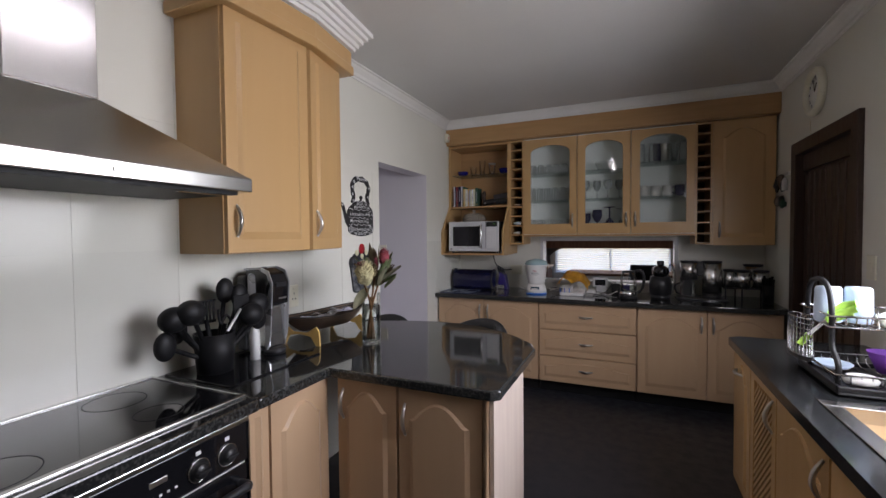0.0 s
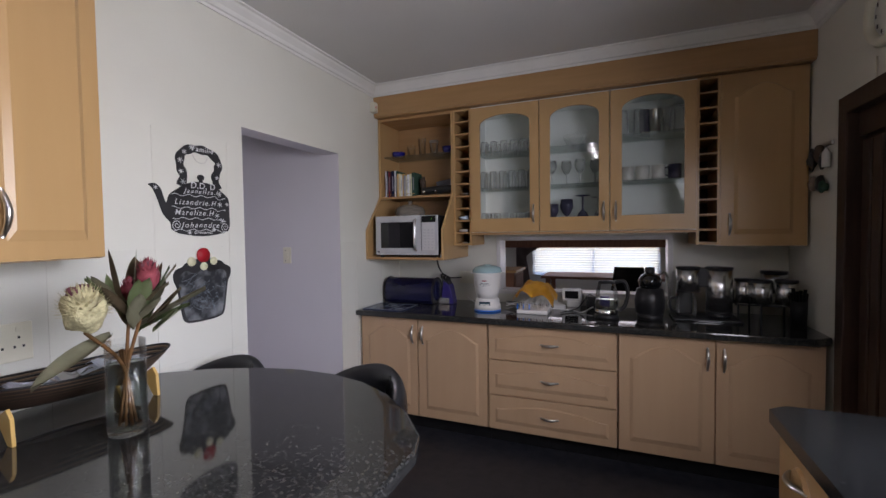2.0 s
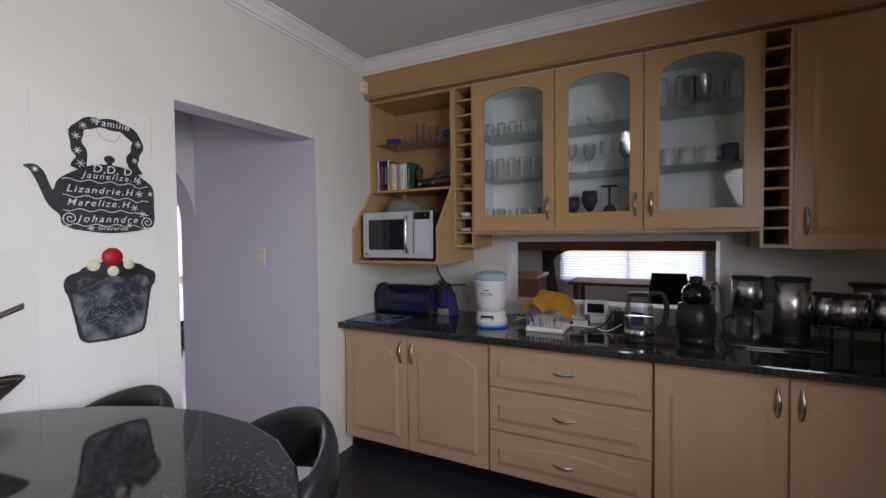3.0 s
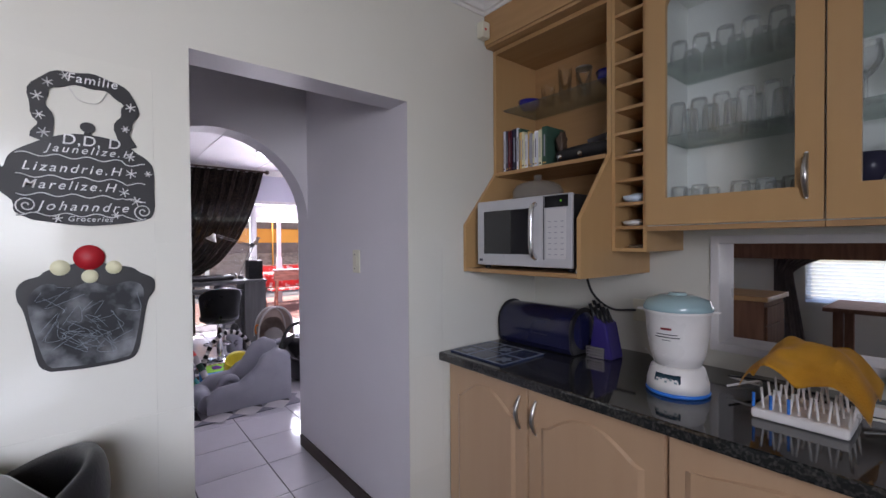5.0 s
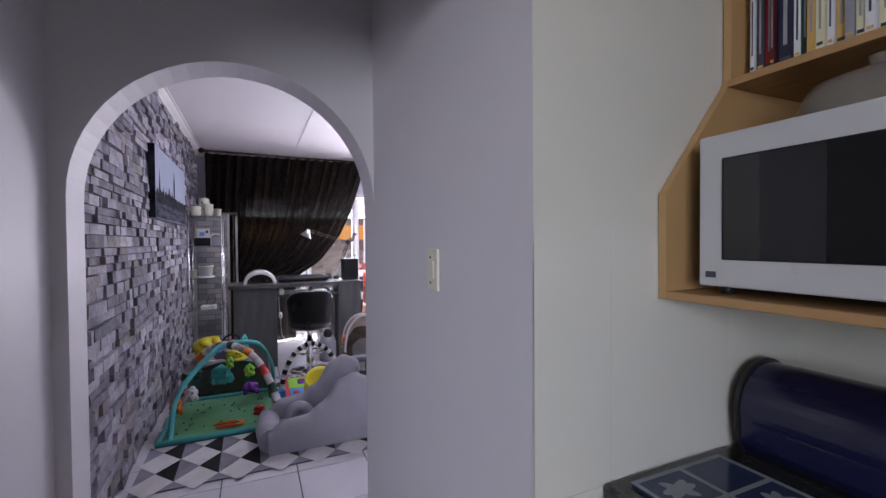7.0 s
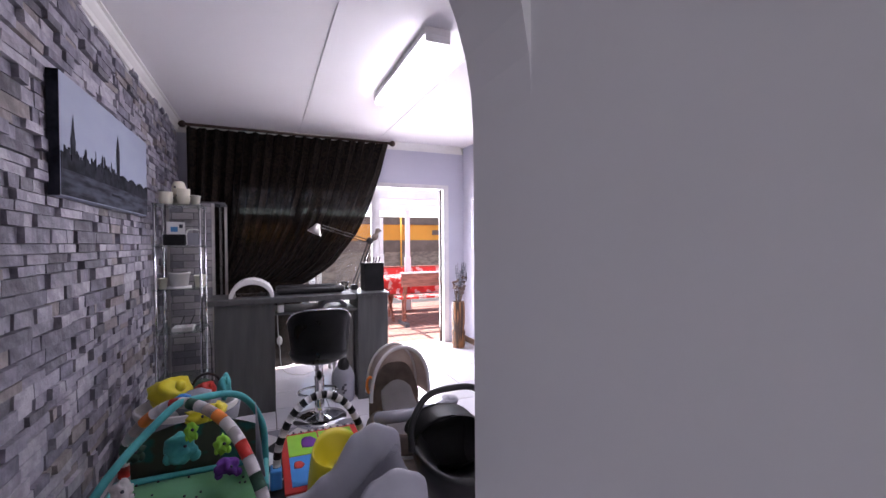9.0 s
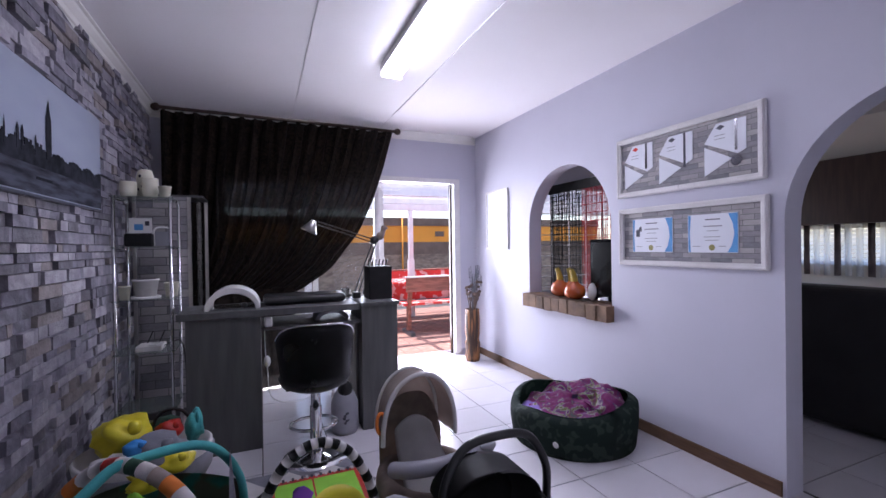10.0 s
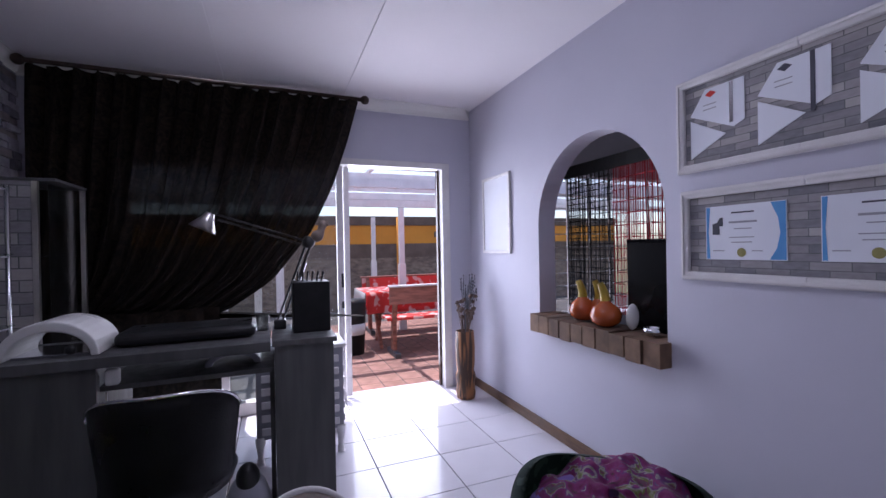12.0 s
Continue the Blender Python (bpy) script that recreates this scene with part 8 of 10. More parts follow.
for y in (ky0 + 0.004, ky1 - 0.010):
    cs_ = nb()
    prism(cs_, [(-1.80, B0 + 0.028), (-1.79, B0 + 0.028), (-1.768, B0 + 0.10), (-1.760, B0 + 0.22), (-1.752, B0 + 0.34), (-1.775, B0 + 0.395), (-1.83, B0 + 0.412), (-1.93, B0 + 0.405), (-1.93, B0 + 0.395), (-1.835, B0 + 0.40), (-1.785, B0 + 0.38), (-1.765, B0 + 0.33), (-1.80, B0 + 0.23)], "y", y, y + 0.006)
    part("side_band", cs_, "silverpl", km, "silver side band")
part("reservoir", bx(kx0, ky0 - 0.004, B0 + 0.01, kx0 + 0.059, ky1, B0 + 0.37), "black", km, "smoky black water tank", bevel=0.012)
part("drip_tray", lathe(nb(), -1.80, (ky0 + ky1) / 2, [(0, B0), (0.048, B0), (0.052, B0 + 0.02), (0.048, B0 + 0.026), (0, B0 + 0.024)], 24), "black", km)
part("logo_bar", bx(-1.7535, 2.60, B0 + 0.262, -1.7515, 2.645, B0 + 0.27), "satin", km)
part("button_bar", bx(-1.7525, 2.585, B0 + 0.32, -1.750, 2.648, B0 + 0.34), "black", km)
# bread tray
bt = thing("bread_tray", (-1.80, 3.02, CT), "boat-shaped ribbed dark wood tray on yellow bamboo feet", "tray")
tb_ = nb()
def tray(u, v):
    a = u * 2 * math.pi
    r = 0.55 + 0.45 * v
    wv = 0.35 + 0.65 * v
    return (-1.815 + 0.115 * wv * math.cos(a) + 0.13 * 0.25 * math.sin(a), 3.015 + 0.285 * r * math.sin(a), CT + 0.055 + 0.075 * v ** 1.4 + 0.02 * math.sin(a) ** 2 * v)
part("tray", sheet(tray, 60, 8, 0.006), "darkwood", bt)
for k in range(12):
    v = 0.30 + k * 0.062
    part("rib", tube(nb(), [tuple(Vector(tray(i / 60, v)) + Vector((0, 0, 0.004))) for i in range(60)], 0.0032, 5, closed=True), "black" if k % 2 else "ribtan", bt)
for y, sg in ((2.80, 1), (3.19, -1)):
    ft = nb()
    prism(ft, [(-1.93, CT), (-1.91, CT), (-1.885, CT + 0.045), (-1.815, CT + 0.055), (-1.745, CT + 0.045), (-1.71, CT), (-1.685, CT), (-1.69, CT + 0.075), (-1.71, CT + 0.10), (-1.77, CT + 0.065), (-1.86, CT + 0.065), (-1.915, CT + 0.10), (-1.935, CT + 0.08)], "y", y, y + 0.010)
    part("foot", ft, "bamboo", bt, "yellow bamboo foot", bevel=0.002)
pp = thing("papers", (-1.80, 3.0, CT + 0.1), "loose papers and a plastic packet in the tray", "papers")
for (x0, y0, x1, y1, z, m) in ((-1.86, 2.84, -1.78, 2.93, 0.085, "paper"), (-1.85, 2.93, -1.76, 3.04, 0.090, "white"), (-1.83, 3.05, -1.77, 3.16, 0.100, "paper")):
    part("sheet", sheet(lambda u, v: (x0 + (x1 - x0) * u, y0 + (y1 - y0) * v, CT + z + 0.038 + 0.012 * math.sin(u * 3 + v * 5)), 6, 6, 0.001), m, pp)
# vase of proteas
vx, vy = -1.490, 2.975
va = thing("flower_vase", (vx, vy, CT), "tall clear glass vase half full of water", "vase")
part("glass", lathe(nb(), vx, vy, [(0, CT), (0.046, CT), (0.049, CT + 0.008), (0.049, CT + 0.265)], 32), "glass", va)
part("water", lathe(nb(), vx, vy, [(0, CT + 0.0185), (0.0455, CT + 0.0185), (0.0455, CT + 0.20), (0, CT + 0.20)], 28), "water", va)
fw = thing("protea_bunch", (vx, vy, CT + 0.03), "bunch of red and cream proteas with leathery leaves", "flowers")
random.seed(31)
heads = ((0.045, -0.12, 0.375, "c", 0.058), (0.065, 0.03, 0.445, "r", 0.036), (0.03, 0.0, 0.41, "r", 0.026))
for dx, dy, dz, kd, r in heads:
    top = Vector((vx + dx, vy + dy, CT + dz))
    stp = bez([(vx - dx * 0.35, vy - dy * 0.25, CT + 0.03), (vx + dx * 0.1, vy + dy * 0.1, CT + 0.2), tuple(top - Vector((0, 0, r)))], 6)
    hh = part("stem", tube(nb(), stp, 0.005, 6), "stem", fw)
    core = part("flower_head", blob(nb(), top, (r * 0.75, r * 0.75, r), 3, 0.3, seed=int(dy * 1000)), {"c": "petalcream", "r": "petalred"}[kd], fw)
    pb = nb()
    n = {"c": 130, "r": 34}[kd]
    for k in range(n):
        a, f_ = k * 2.39996, (k + 0.5) / n
        el = (1.35 - 1.7 * f_) if kd == "c" else (1.45 - 1.5 * f_)
        d = Vector((math.cos(a) * math.cos(el), math.sin(a) * math.cos(el), math.sin(el)))
        s_ = Vector((-math.sin(a), math.cos(a), 0)) * r * (0.07 if kd == "c" else 0.20)
        p0 = top + d * r * (0.62 if kd == "c" else 0.35)
        up_ = Vector((0, 0, r * (0.10 if kd == "c" else 0.55)))
        p1, p2 = p0 + d * r * 0.28 + up_ * 0.6, p0 + d * r * (0.52 if kd == "c" else 0.5) + up_ * 1.5
        v = [pb.verts.new(q) for q in (p0 - s_, p0 + s_, p1 + s_ * 0.9, p2, p1 - s_ * 0.9)]
        pb.faces.new(v)
    bmesh.ops.solidify(pb, geom=pb.faces[:], thickness=0.0015)
    part("petals", pb, {"c": "petalcream", "r": "petalred"}[kd], core)
    part("crown", blob(nb(), top + Vector((-0.01 if kd == "c" else 0, 0, r * (0.80 if kd == "c" else 1.0))), (r * 0.46, r * 0.52, r * 0.30), 3, 0.5, seed=5), "petaldark", core, "dark flower crown")
def leaf(base, tip, w, m, sag=0.0):
    b0, t0_ = Vector(base), Vector(tip)
    ax = (t0_ - b0)
    sd_ = ax.cross(Vector((0, 0, 1)))
    if sd_.length < 1e-4:
        sd_ = Vector((0, 1, 0))
    sd_ = (sd_.normalized() + Vector((0, 0, random.uniform(-0.4, 0.4)))).normalized()
    def f(u, v):
        k = math.sin(math.pi * min(1, 0.04 + 0.96 * u)) ** 0.7
        return tuple(b0 + ax * u + sd_ * (2 * v - 1) * w * k + Vector((0, 0, -sag * u * u + w * 0.5 * abs(2 * v - 1))))
    part("leaf", sheet(f, 10, 4, 0.0012), m, fw)
for k in range(26):
    a = random.uniform(0, 6.28)
    rr, z0 = random.uniform(0.01, 0.04), random.uniform(0.28, 0.37)
    ln, el = random.uniform(0.08, 0.14), random.uniform(0.5, 1.4)
    b0 = Vector((vx + 0.035 + rr * math.cos(a), vy + rr * math.sin(a) * 1.3, CT + z0))
    leaf(b0, b0 + Vector((math.cos(a) * math.cos(el), math.sin(a) * math.cos(el), math.sin(el))) * ln, random.uniform(0.015, 0.024), random.choice(("leafg", "leafd", "leafb", "leafg2")))
leaf((vx + 0.01, vy - 0.04, CT + 0.285), (vx + 0.06, vy - 0.24, CT + 0.225), 0.026, "leafd", 0.02)
leaf((vx + 0.02, vy + 0.03, CT + 0.30), (vx + 0.065, vy + 0.21, CT + 0.385), 0.028, "leafd", 0.0)
leaf((vx + 0.02, vy + 0.03, CT + 0.29), (vx + 0.07, vy + 0.15, CT + 0.345), 0.020, "leafg", 0.0)
leaf((vx + 0.03, vy + 0.02, CT + 0.33), (vx + 0.07, vy + 0.11, CT + 0.47), 0.019, "leafd", 0.0)
leaf((vx + 0.03, vy - 0.02, CT + 0.34), (vx + 0.03, vy - 0.05, CT + 0.52), 0.016, "leafb", 0.0)
leaf((vx + 0.04, vy, CT + 0.35), (vx + 0.05, vy + 0.01, CT + 0.52), 0.012, "leafd", 0.0)
for k in range(6):
    a = k * 1.1
    part("stem_in_water", tube(nb(), [(vx + 0.02 * math.cos(a), vy + 0.02 * math.sin(a), CT + 0.025), (vx - 0.012 * math.cos(a), vy - 0.012 * math.sin(a), CT + 0.24)], 0.004, 6), "stem", fw)

# tub chairs at the bar end
def tub(x, y, rot, label):
    s = thing("tub_stool", (x, y, 0), label, "stool", "tub stools at the bar", rot=rot)
    part("base", lathe(nb(), 0, 0, [(0, 0), (0.20, 0), (0.20, 0.008), (0.10, 0.025), (0.03, 0.05), (0, 0.05)], 32), "chrome", s)
    part("column", cyl(nb(), 0, 0, 0.05, 0.50, 0.026, seg=16), "chrome", s)
    part("seat", lathe(nb(), 0, 0, [(0, 0.50), (0.17, 0.50), (0.20, 0.52), (0.205, 0.555), (0.18, 0.575), (0, 0.57)], 32), "leather", s)
    def band(u, v):
        a = radians(-118 + 236 * u)
        e = abs(2 * u - 1)
        hi_, lo_ = 0.88 - 0.19 * e ** 1.8, 0.70 - 0.10 * e
        b = v * 2 * math.pi
        r = 0.225 + 0.030 * math.cos(b)
        return (r * math.cos(a), r * math.sin(a), (hi_ + lo_) / 2 + (hi_ - lo_) / 2 * math.sin(b))
    part("backrest", sheet(band, 40, 14), "leather", s)
    for sg in (-1, 1):
        a = radians(112 * sg)
        part("arm_support", tube(nb(), bez([(0.22 * math.cos(a), 0.22 * math.sin(a), 0.64), (0.21 * math.cos(a), 0.21 * math.sin(a), 0.58), (0.16 * math.cos(a), 0.17 * math.sin(a), 0.53)], 5), 0.011, 8), "chrome", s)
    for a in (radians(-35), radians(35)):
        part("back_support", tube(nb(), [(0.225 * math.cos(a), 0.21 * math.sin(a), 0.72), (0.18 * math.cos(a), 0.18 * math.sin(a), 0.54)], 0.010, 8), "chrome", s)
    return s
tub(-1.150, 3.505, 72, "black padded tub stool tucked under the bar end")
tub(-1.755, 3.41, 88, "black padded tub stool beside the tiled wall")

# back worktop, west to east
gm_ = thing("worktop_mat", (-1.83, 5.07, CT), "dark blue glass board with leaf prints", "chopping board")
mt = part("board", bx(-1.965, 4.925, CT, -1.635, 5.19, CT + 0.006), "navyp", gm_)
for a in ((-1.967, 4.922, -1.633, 4.932), (-1.967, 5.183, -1.633, 5.193), (-1.967, 4.932, -1.957, 5.183), (-1.643, 4.932, -1.633, 5.183), (-1.862, 4.932, -1.852, 5.183), (-1.752, 4.932, -1.742, 5.183), (-1.957, 5.052, -1.862, 5.062), (-1.852, 5.052, -1.752, 5.062), (-1.742, 5.052, -1.643, 5.062)):
    part("grid_line", bx(a[0], a[1], CT + 0.0062, a[2], a[3], CT + 0.0068), "leafprint", gm_)
random.seed(2)
for cx, cy in ((-1.910, 4.99), (-1.802, 5.122), (-1.692, 4.99)):
    for k in range(3):
        a = k * 1.05 + random.uniform(0, 0.5)
        lf = nb()
        prism(lf, [(cx + 0.036 * math.cos(a) * math.cos(t) - 0.012 * math.sin(a) * math.sin(t), cy + 0.042 * math.sin(a) * math.cos(t) + 0.012 * math.cos(a) * math.sin(t)) for t in [i * math.pi / 6 for i in range(12)]], "z", CT + 0.0061, CT + 0.0066 + 0.0001 * k)
        part("leaf_print", lf, "leafprint", gm_)
bb = thing("bread_bin", (-1.76, 5.36, CT), "navy roll-top bread bin with black ends", "bread bin")
def binpr(k=1.0):
    return [(5.345 + (y - 5.345) * k, CT + 0.004 + (z - CT - 0.004) * k) for y, z in [(5.27, CT + 0.004), (5.252, CT + 0.03)] + [(5.352 + 0.105 * math.cos(radians(a)), CT + 0.10 + 0.102 * math.sin(radians(a))) for a in range(192, -31, -6)] + [(5.44, CT + 0.004)]]
part("body", prism(nb(), binpr(), "x", -1.955, -1.545), "navy", bb, bevel=0.002)
for x in (-1.967, -1.5445):
    part("end_cap", prism(nb(), binpr(1.035), "x", x, x + 0.012), "black", bb, bevel=0.003)
eb = nb()
lathe(eb, 0, 0, [(0, 0.016), (0.045, 0.014), (0.075, 0.007), (0.085, 0)], 28)
bmesh.ops.rotate(eb, verts=eb.verts, matrix=Matrix.Rotation(radians(90), 3, "Y"))
bmesh.ops.translate(eb, verts=eb.verts, vec=(-1.5323, 5.352, CT + 0.104))
part("end_bulge", eb, "navy", bb)
part("handle", bx(-1.86, 5.2465, CT + 0.075, -1.66, 5.2515, CT + 0.081), "navy", bb, bevel=0.002)
kn_ = thing("knife_block", (-1.46, 5.40, CT), "purple-blue knife block with dark-handled knives", "knife block")
kb_ = nb()
prism(kb_, [(-1.50, CT), (-1.39, CT), (-1.42, CT + 0.15), (-1.475, CT + 0.185)], "y", 5.33, 5.43)
part("block", kb_, "blueblk", kn_, bevel=0.008)
part("steel_panel", bx(-1.505, 5.318, CT + 0.003, -1.42, 5.329, CT + 0.05), "satin2", kn_)
for i in range(6):
    for j in range(3):
        part("slot", bx(-1.499 + 0.013 * i, 5.3172, CT + 0.012 + 0.012 * j, -1.492 + 0.013 * i, 5.3179, CT + 0.017 + 0.012 * j), "black", kn_)
for i in range(3):
    for j in range(3):
        x, y = -1.475 + 0.022 * i, 5.345 + 0.03 * j
        part("knife_handle", tube(nb(), [(x, y, CT + 0.165 - 0.008 * i), (x - 0.018, y - 0.015, CT + 0.235 + 0.012 * (j % 2) - 0.012 * i)], 0.008, 8), "black", kn_)
        part("rivet", blob(nb(), (x - 0.018, y - 0.018, CT + 0.238 + 0.012 * (j % 2) - 0.012 * i), (0.006, 0.006, 0.006), 1), "satin", kn_)
# steriliser
sx_, sy_ = -1.062, 5.17
se = thing("bottle_steriliser", (sx_, sy_, CT), "white electric bottle steriliser with an aqua lid", "steriliser")
part("foot_ring", lathe(nb(), sx_, sy_, [(0, CT), (0.0942, CT), (0.0984, CT + 0.006), (0.0963, CT + 0.012), (0, CT + 0.012)], 36), "bluering", se, "bright blue foot ring")
part("base", lathe(nb(), sx_, sy_, [(0, CT + 0.0125), (0.0952, CT + 0.0125), (0.0942, CT + 0.04), (0.0813, CT + 0.085), (0.0728, CT + 0.092), (0, CT + 0.092)], 36), "white", se)
part("bowl", lathe(nb(), sx_, sy_, [(0, CT + 0.0925), (0.0706, CT + 0.0925), (0.0835, CT + 0.13), (0.0942, CT + 0.20), (0.0984, CT + 0.262), (0.1027, CT + 0.268), (0.1027, CT + 0.276), (0, CT + 0.276)], 36), "white", se)
part("lid", lathe(nb(), sx_, sy_, [(0.1049, CT + 0.2765), (0.1070, CT + 0.285), (0.0942, CT + 0.31), (0.0535, CT + 0.325), (0, CT + 0.326)], 36), "aqua", se, "translucent aqua lid")
part("lid_handle", cyl(nb(), sx_, sy_, CT + 0.3245, CT + 0.333, 0.030, 0.026, seg=24), "aqua", se)
for a in (200, 20):
    part("side_tab", blob(nb(), (sx_ + 0.110 * math.cos(radians(a)), sy_ + 0.110 * math.sin(radians(a)), CT + 0.272), (0.016, 0.012, 0.005), 2), "white", se)
def wrap(u, v, r, z0, z1, a0, a1):
    a = radians(a0 + (a1 - a0) * u)
    return (sx_ + r * math.cos(a), sy_ + r * math.sin(a), z0 + (z1 - z0) * v)
part("control_panel", sheet(lambda u, v: wrap(u, v, 0.0925 - 0.006 * v, CT + 0.035 + 0.014 * (2 * u - 1) ** 2 * (1 - v), CT + 0.072, 245, 298), 14, 4, 0.002), "slategl", se, "slate blue control panel")
for k in range(5):
    part("button", sheet(lambda u, v: wrap(u, v, 0.0925, CT + 0.046 + 0.008 * (k % 2), CT + 0.052 + 0.008 * (k % 2), 250 + k * 9, 255 + k * 9), 3, 2, 0.001), "aqua", se)
for z, a0, a1, m, h in ((0.218, 262, 282, "cherry", 0.007), (0.202, 252, 292, "ink", 0.003), (0.193, 250, 296, "ink", 0.003), (0.184, 264, 280, "ink", 0.002)):
    part("print_line", sheet(lambda u, v: wrap(u, v, 0.0970 if z > 0.21 else 0.0958, CT + z, CT + z + h, a0, a1), 10, 1, 0.0008), m, se)
# bottle drying rack with a cloth
bd = thing("bottle_drying_rack", (-0.73, 5.2, CT), "white bottle drying rack with upright pegs", "drying rack")
part("tray", bx(-0.835, 5.10, CT, -0.625, 5.30, CT + 0.028), "white", bd, bevel=0.008, seg=3)
for i in range(5):
    for j in range(3):
        x, y = -0.81 + 0.04 * i, 5.125 + 0.07 * j
        pg = nb()
        tube(pg, [(x, y, CT + 0.028), (x - 0.006, y, CT + 0.085)], 0.0035, 6)
        tube(pg, [(x + 0.02, y, CT + 0.028), (x + 0.026, y, CT + 0.085)], 0.0035, 6)
        part("peg", pg, "white", bd)
for x in (-0.83, -0.79, -0.75):
    part("peg", tube(nb(), [(x, 5.11, CT + 0.03), (x, 5.11, CT + 0.07)], 0.004, 6), "bluering", bd, "blue-tipped peg")
yc = thing("dishcloth", (-0.72, 5.2, CT + 0.09), "mustard yellow cloth draped over the drying rack", "cloth")
def clothf(u, v):
    x, y = -0.855 + 0.27 * u, 5.07 + 0.26 * v
    top = CT + 0.185 + 0.02 * math.sin(u * 3.1 + 0.4) + 0.012 * math.sin(v * 9 + u * 5)
    e = max(0, abs(2 * u - 1) - 0.45) / 0.55
    f = max(0, 0.35 - v) / 0.35
    tri = max(0, 1 - abs(u - 0.48) / 0.42)
    return (x, y - 0.01 * f, top - 0.085 * e ** 1.5 - (0.09 * f ** 1.2) * (0.25 + 0.75 * tri) + 0.010 * noise.noise(Vector((x * 22, y * 22, 0))))
part("cloth", sheet(clothf, 34, 26, 0.004), "yellowcloth", yc)
bm_ = thing("baby_monitor", (-0.49, 5.49, CT), "white baby monitor with a dark screen", "baby monitor")
part("stand", bx(-0.54, 5.485, CT, -0.45, 5.52, CT + 0.045), "white", bm_, bevel=0.004)
part("body", bx(-0.575, 5.475, CT + 0.046, -0.435, 5.515, CT + 0.138), "white", bm_, bevel=0.012, seg=3)
part("screen", bx(-0.553, 5.4735, CT + 0.064, -0.457, 5.4755, CT + 0.120), "screen", bm_)
cbl = thing("cables", (-0.60, 5.40, CT), "tangled white and black appliance cables", "cable")
for pts, m in (([(-0.95, 5.28, CT + 0.02), (-0.88, 5.34, CT + 0.04), (-0.90, 5.42, CT + 0.006), (-0.98, 5.40, CT + 0.02)], "white"), ([(-0.95, 5.30, CT + 0.05), (-0.86, 5.40, CT + 0.03), (-0.70, 5.44, CT + 0.006), (-0.55, 5.42, CT + 0.006)], "black"),
               ([(-0.62, 5.27, CT + 0.02), (-0.50, 5.32, CT + 0.006), (-0.42, 5.25, CT + 0.006), (-0.35, 5.35, CT + 0.03)], "white"), ([(-0.55, 5.20, CT + 0.006), (-0.45, 5.33, CT + 0.02), (-0.38, 5.48, CT + 0.10), (-0.33, 5.52, CT + 0.02)], "black"), ([(-1.33, 5.5, CT + 0.04), (-1.25, 5.45, CT + 0.006), (-1.12, 5.32, CT + 0.006)], "white")):
    part("cable", tube(nb(), bez(pts, 8), 0.004, 6), m, cbl)
part("adapter", bx(-0.62, 5.36, CT, -0.54, 5.40, CT + 0.03), "white", cbl, bevel=0.004)
for x0, m in ((-0.40, "black"), (-0.31, "blueblk")):
    part("charger", bx(x0, 5.45, CT, x0 + 0.07, 5.52, CT + 0.09), m, cbl, bevel=0.008)
# glass kettle
kx, ky = -0.255, 5.13
ke = thing("glass_kettle", (kx, ky, CT), "clear glass kettle with a black handle and base", "kettle")
part("base", lathe(nb(), kx, ky, [(0, CT), (0.075, CT), (0.075, CT + 0.018), (0.068, CT + 0.026), (0, CT + 0.026)], 28), "black", ke)
part("steel_band", lathe(nb(), kx, ky, [(0.066, CT + 0.0265), (0.070, CT + 0.03), (0.070, CT + 0.06), (0.066, CT + 0.062), (0, CT + 0.062), (0, CT + 0.0265)], 28), "chrome", ke)
part("jug", lathe(nb(), kx, ky, [(0.067, CT + 0.0625), (0.072, CT + 0.10), (0.066, CT + 0.17), (0.052, CT + 0.215), (0.054, CT + 0.225)], 28), "glass", ke)
part("water", lathe(nb(), kx, ky, [(0, CT + 0.0645), (0.062, CT + 0.0645), (0.067, CT + 0.10), (0.066, CT + 0.12), (0, CT + 0.12)], 24), "water", ke)
part("lid", lathe(nb(), kx, ky, [(0.0535, CT + 0.2255), (0.05, CT + 0.24), (0, CT + 0.245)], 24), "black", ke)
part("handle", tube(nb(), bez([(kx + 0.045, ky, CT + 0.235), (kx + 0.10, ky, CT + 0.24), (kx + 0.125, ky, CT + 0.18), (kx + 0.11, ky, CT + 0.09), (kx + 0.075, ky, CT + 0.05)], 6), 0.013, 10), "black", ke)
# capsule machine
dx_, dy_ = 0.0, 5.20
dg = thing("capsule_coffee_machine", (dx_, dy_, CT), "rounded black capsule coffee machine", "coffee machine")
part("foot", lathe(nb(), dx_, dy_ - 0.02, [(0, CT), (0.075, CT), (0.078, CT + 0.03), (0.05, CT + 0.045), (0, CT + 0.045)], 24), "black", dg)
part("body", lathe(nb(), dx_, dy_, [(0.05, CT + 0.02), (0.085, CT + 0.04), (0.09, CT + 0.12), (0.078, CT + 0.19), (0.05, CT + 0.20)], 28), "black", dg)
part("head", blob(nb(), (dx_, dy_ - 0.01, CT + 0.235), (0.068, 0.075, 0.062), 3), "blackgl", dg)
part("lever", lathe(nb(), dx_, dy_, [(0.022, CT + 0.285), (0.030, CT + 0.30), (0.028, CT + 0.325), (0, CT + 0.33)], 18), "black", dg)
part("tank", blob(nb(), (dx_ + 0.085, dy_ + 0.05, CT + 0.17), (0.04, 0.05, 0.13), 3), "glass", dg)
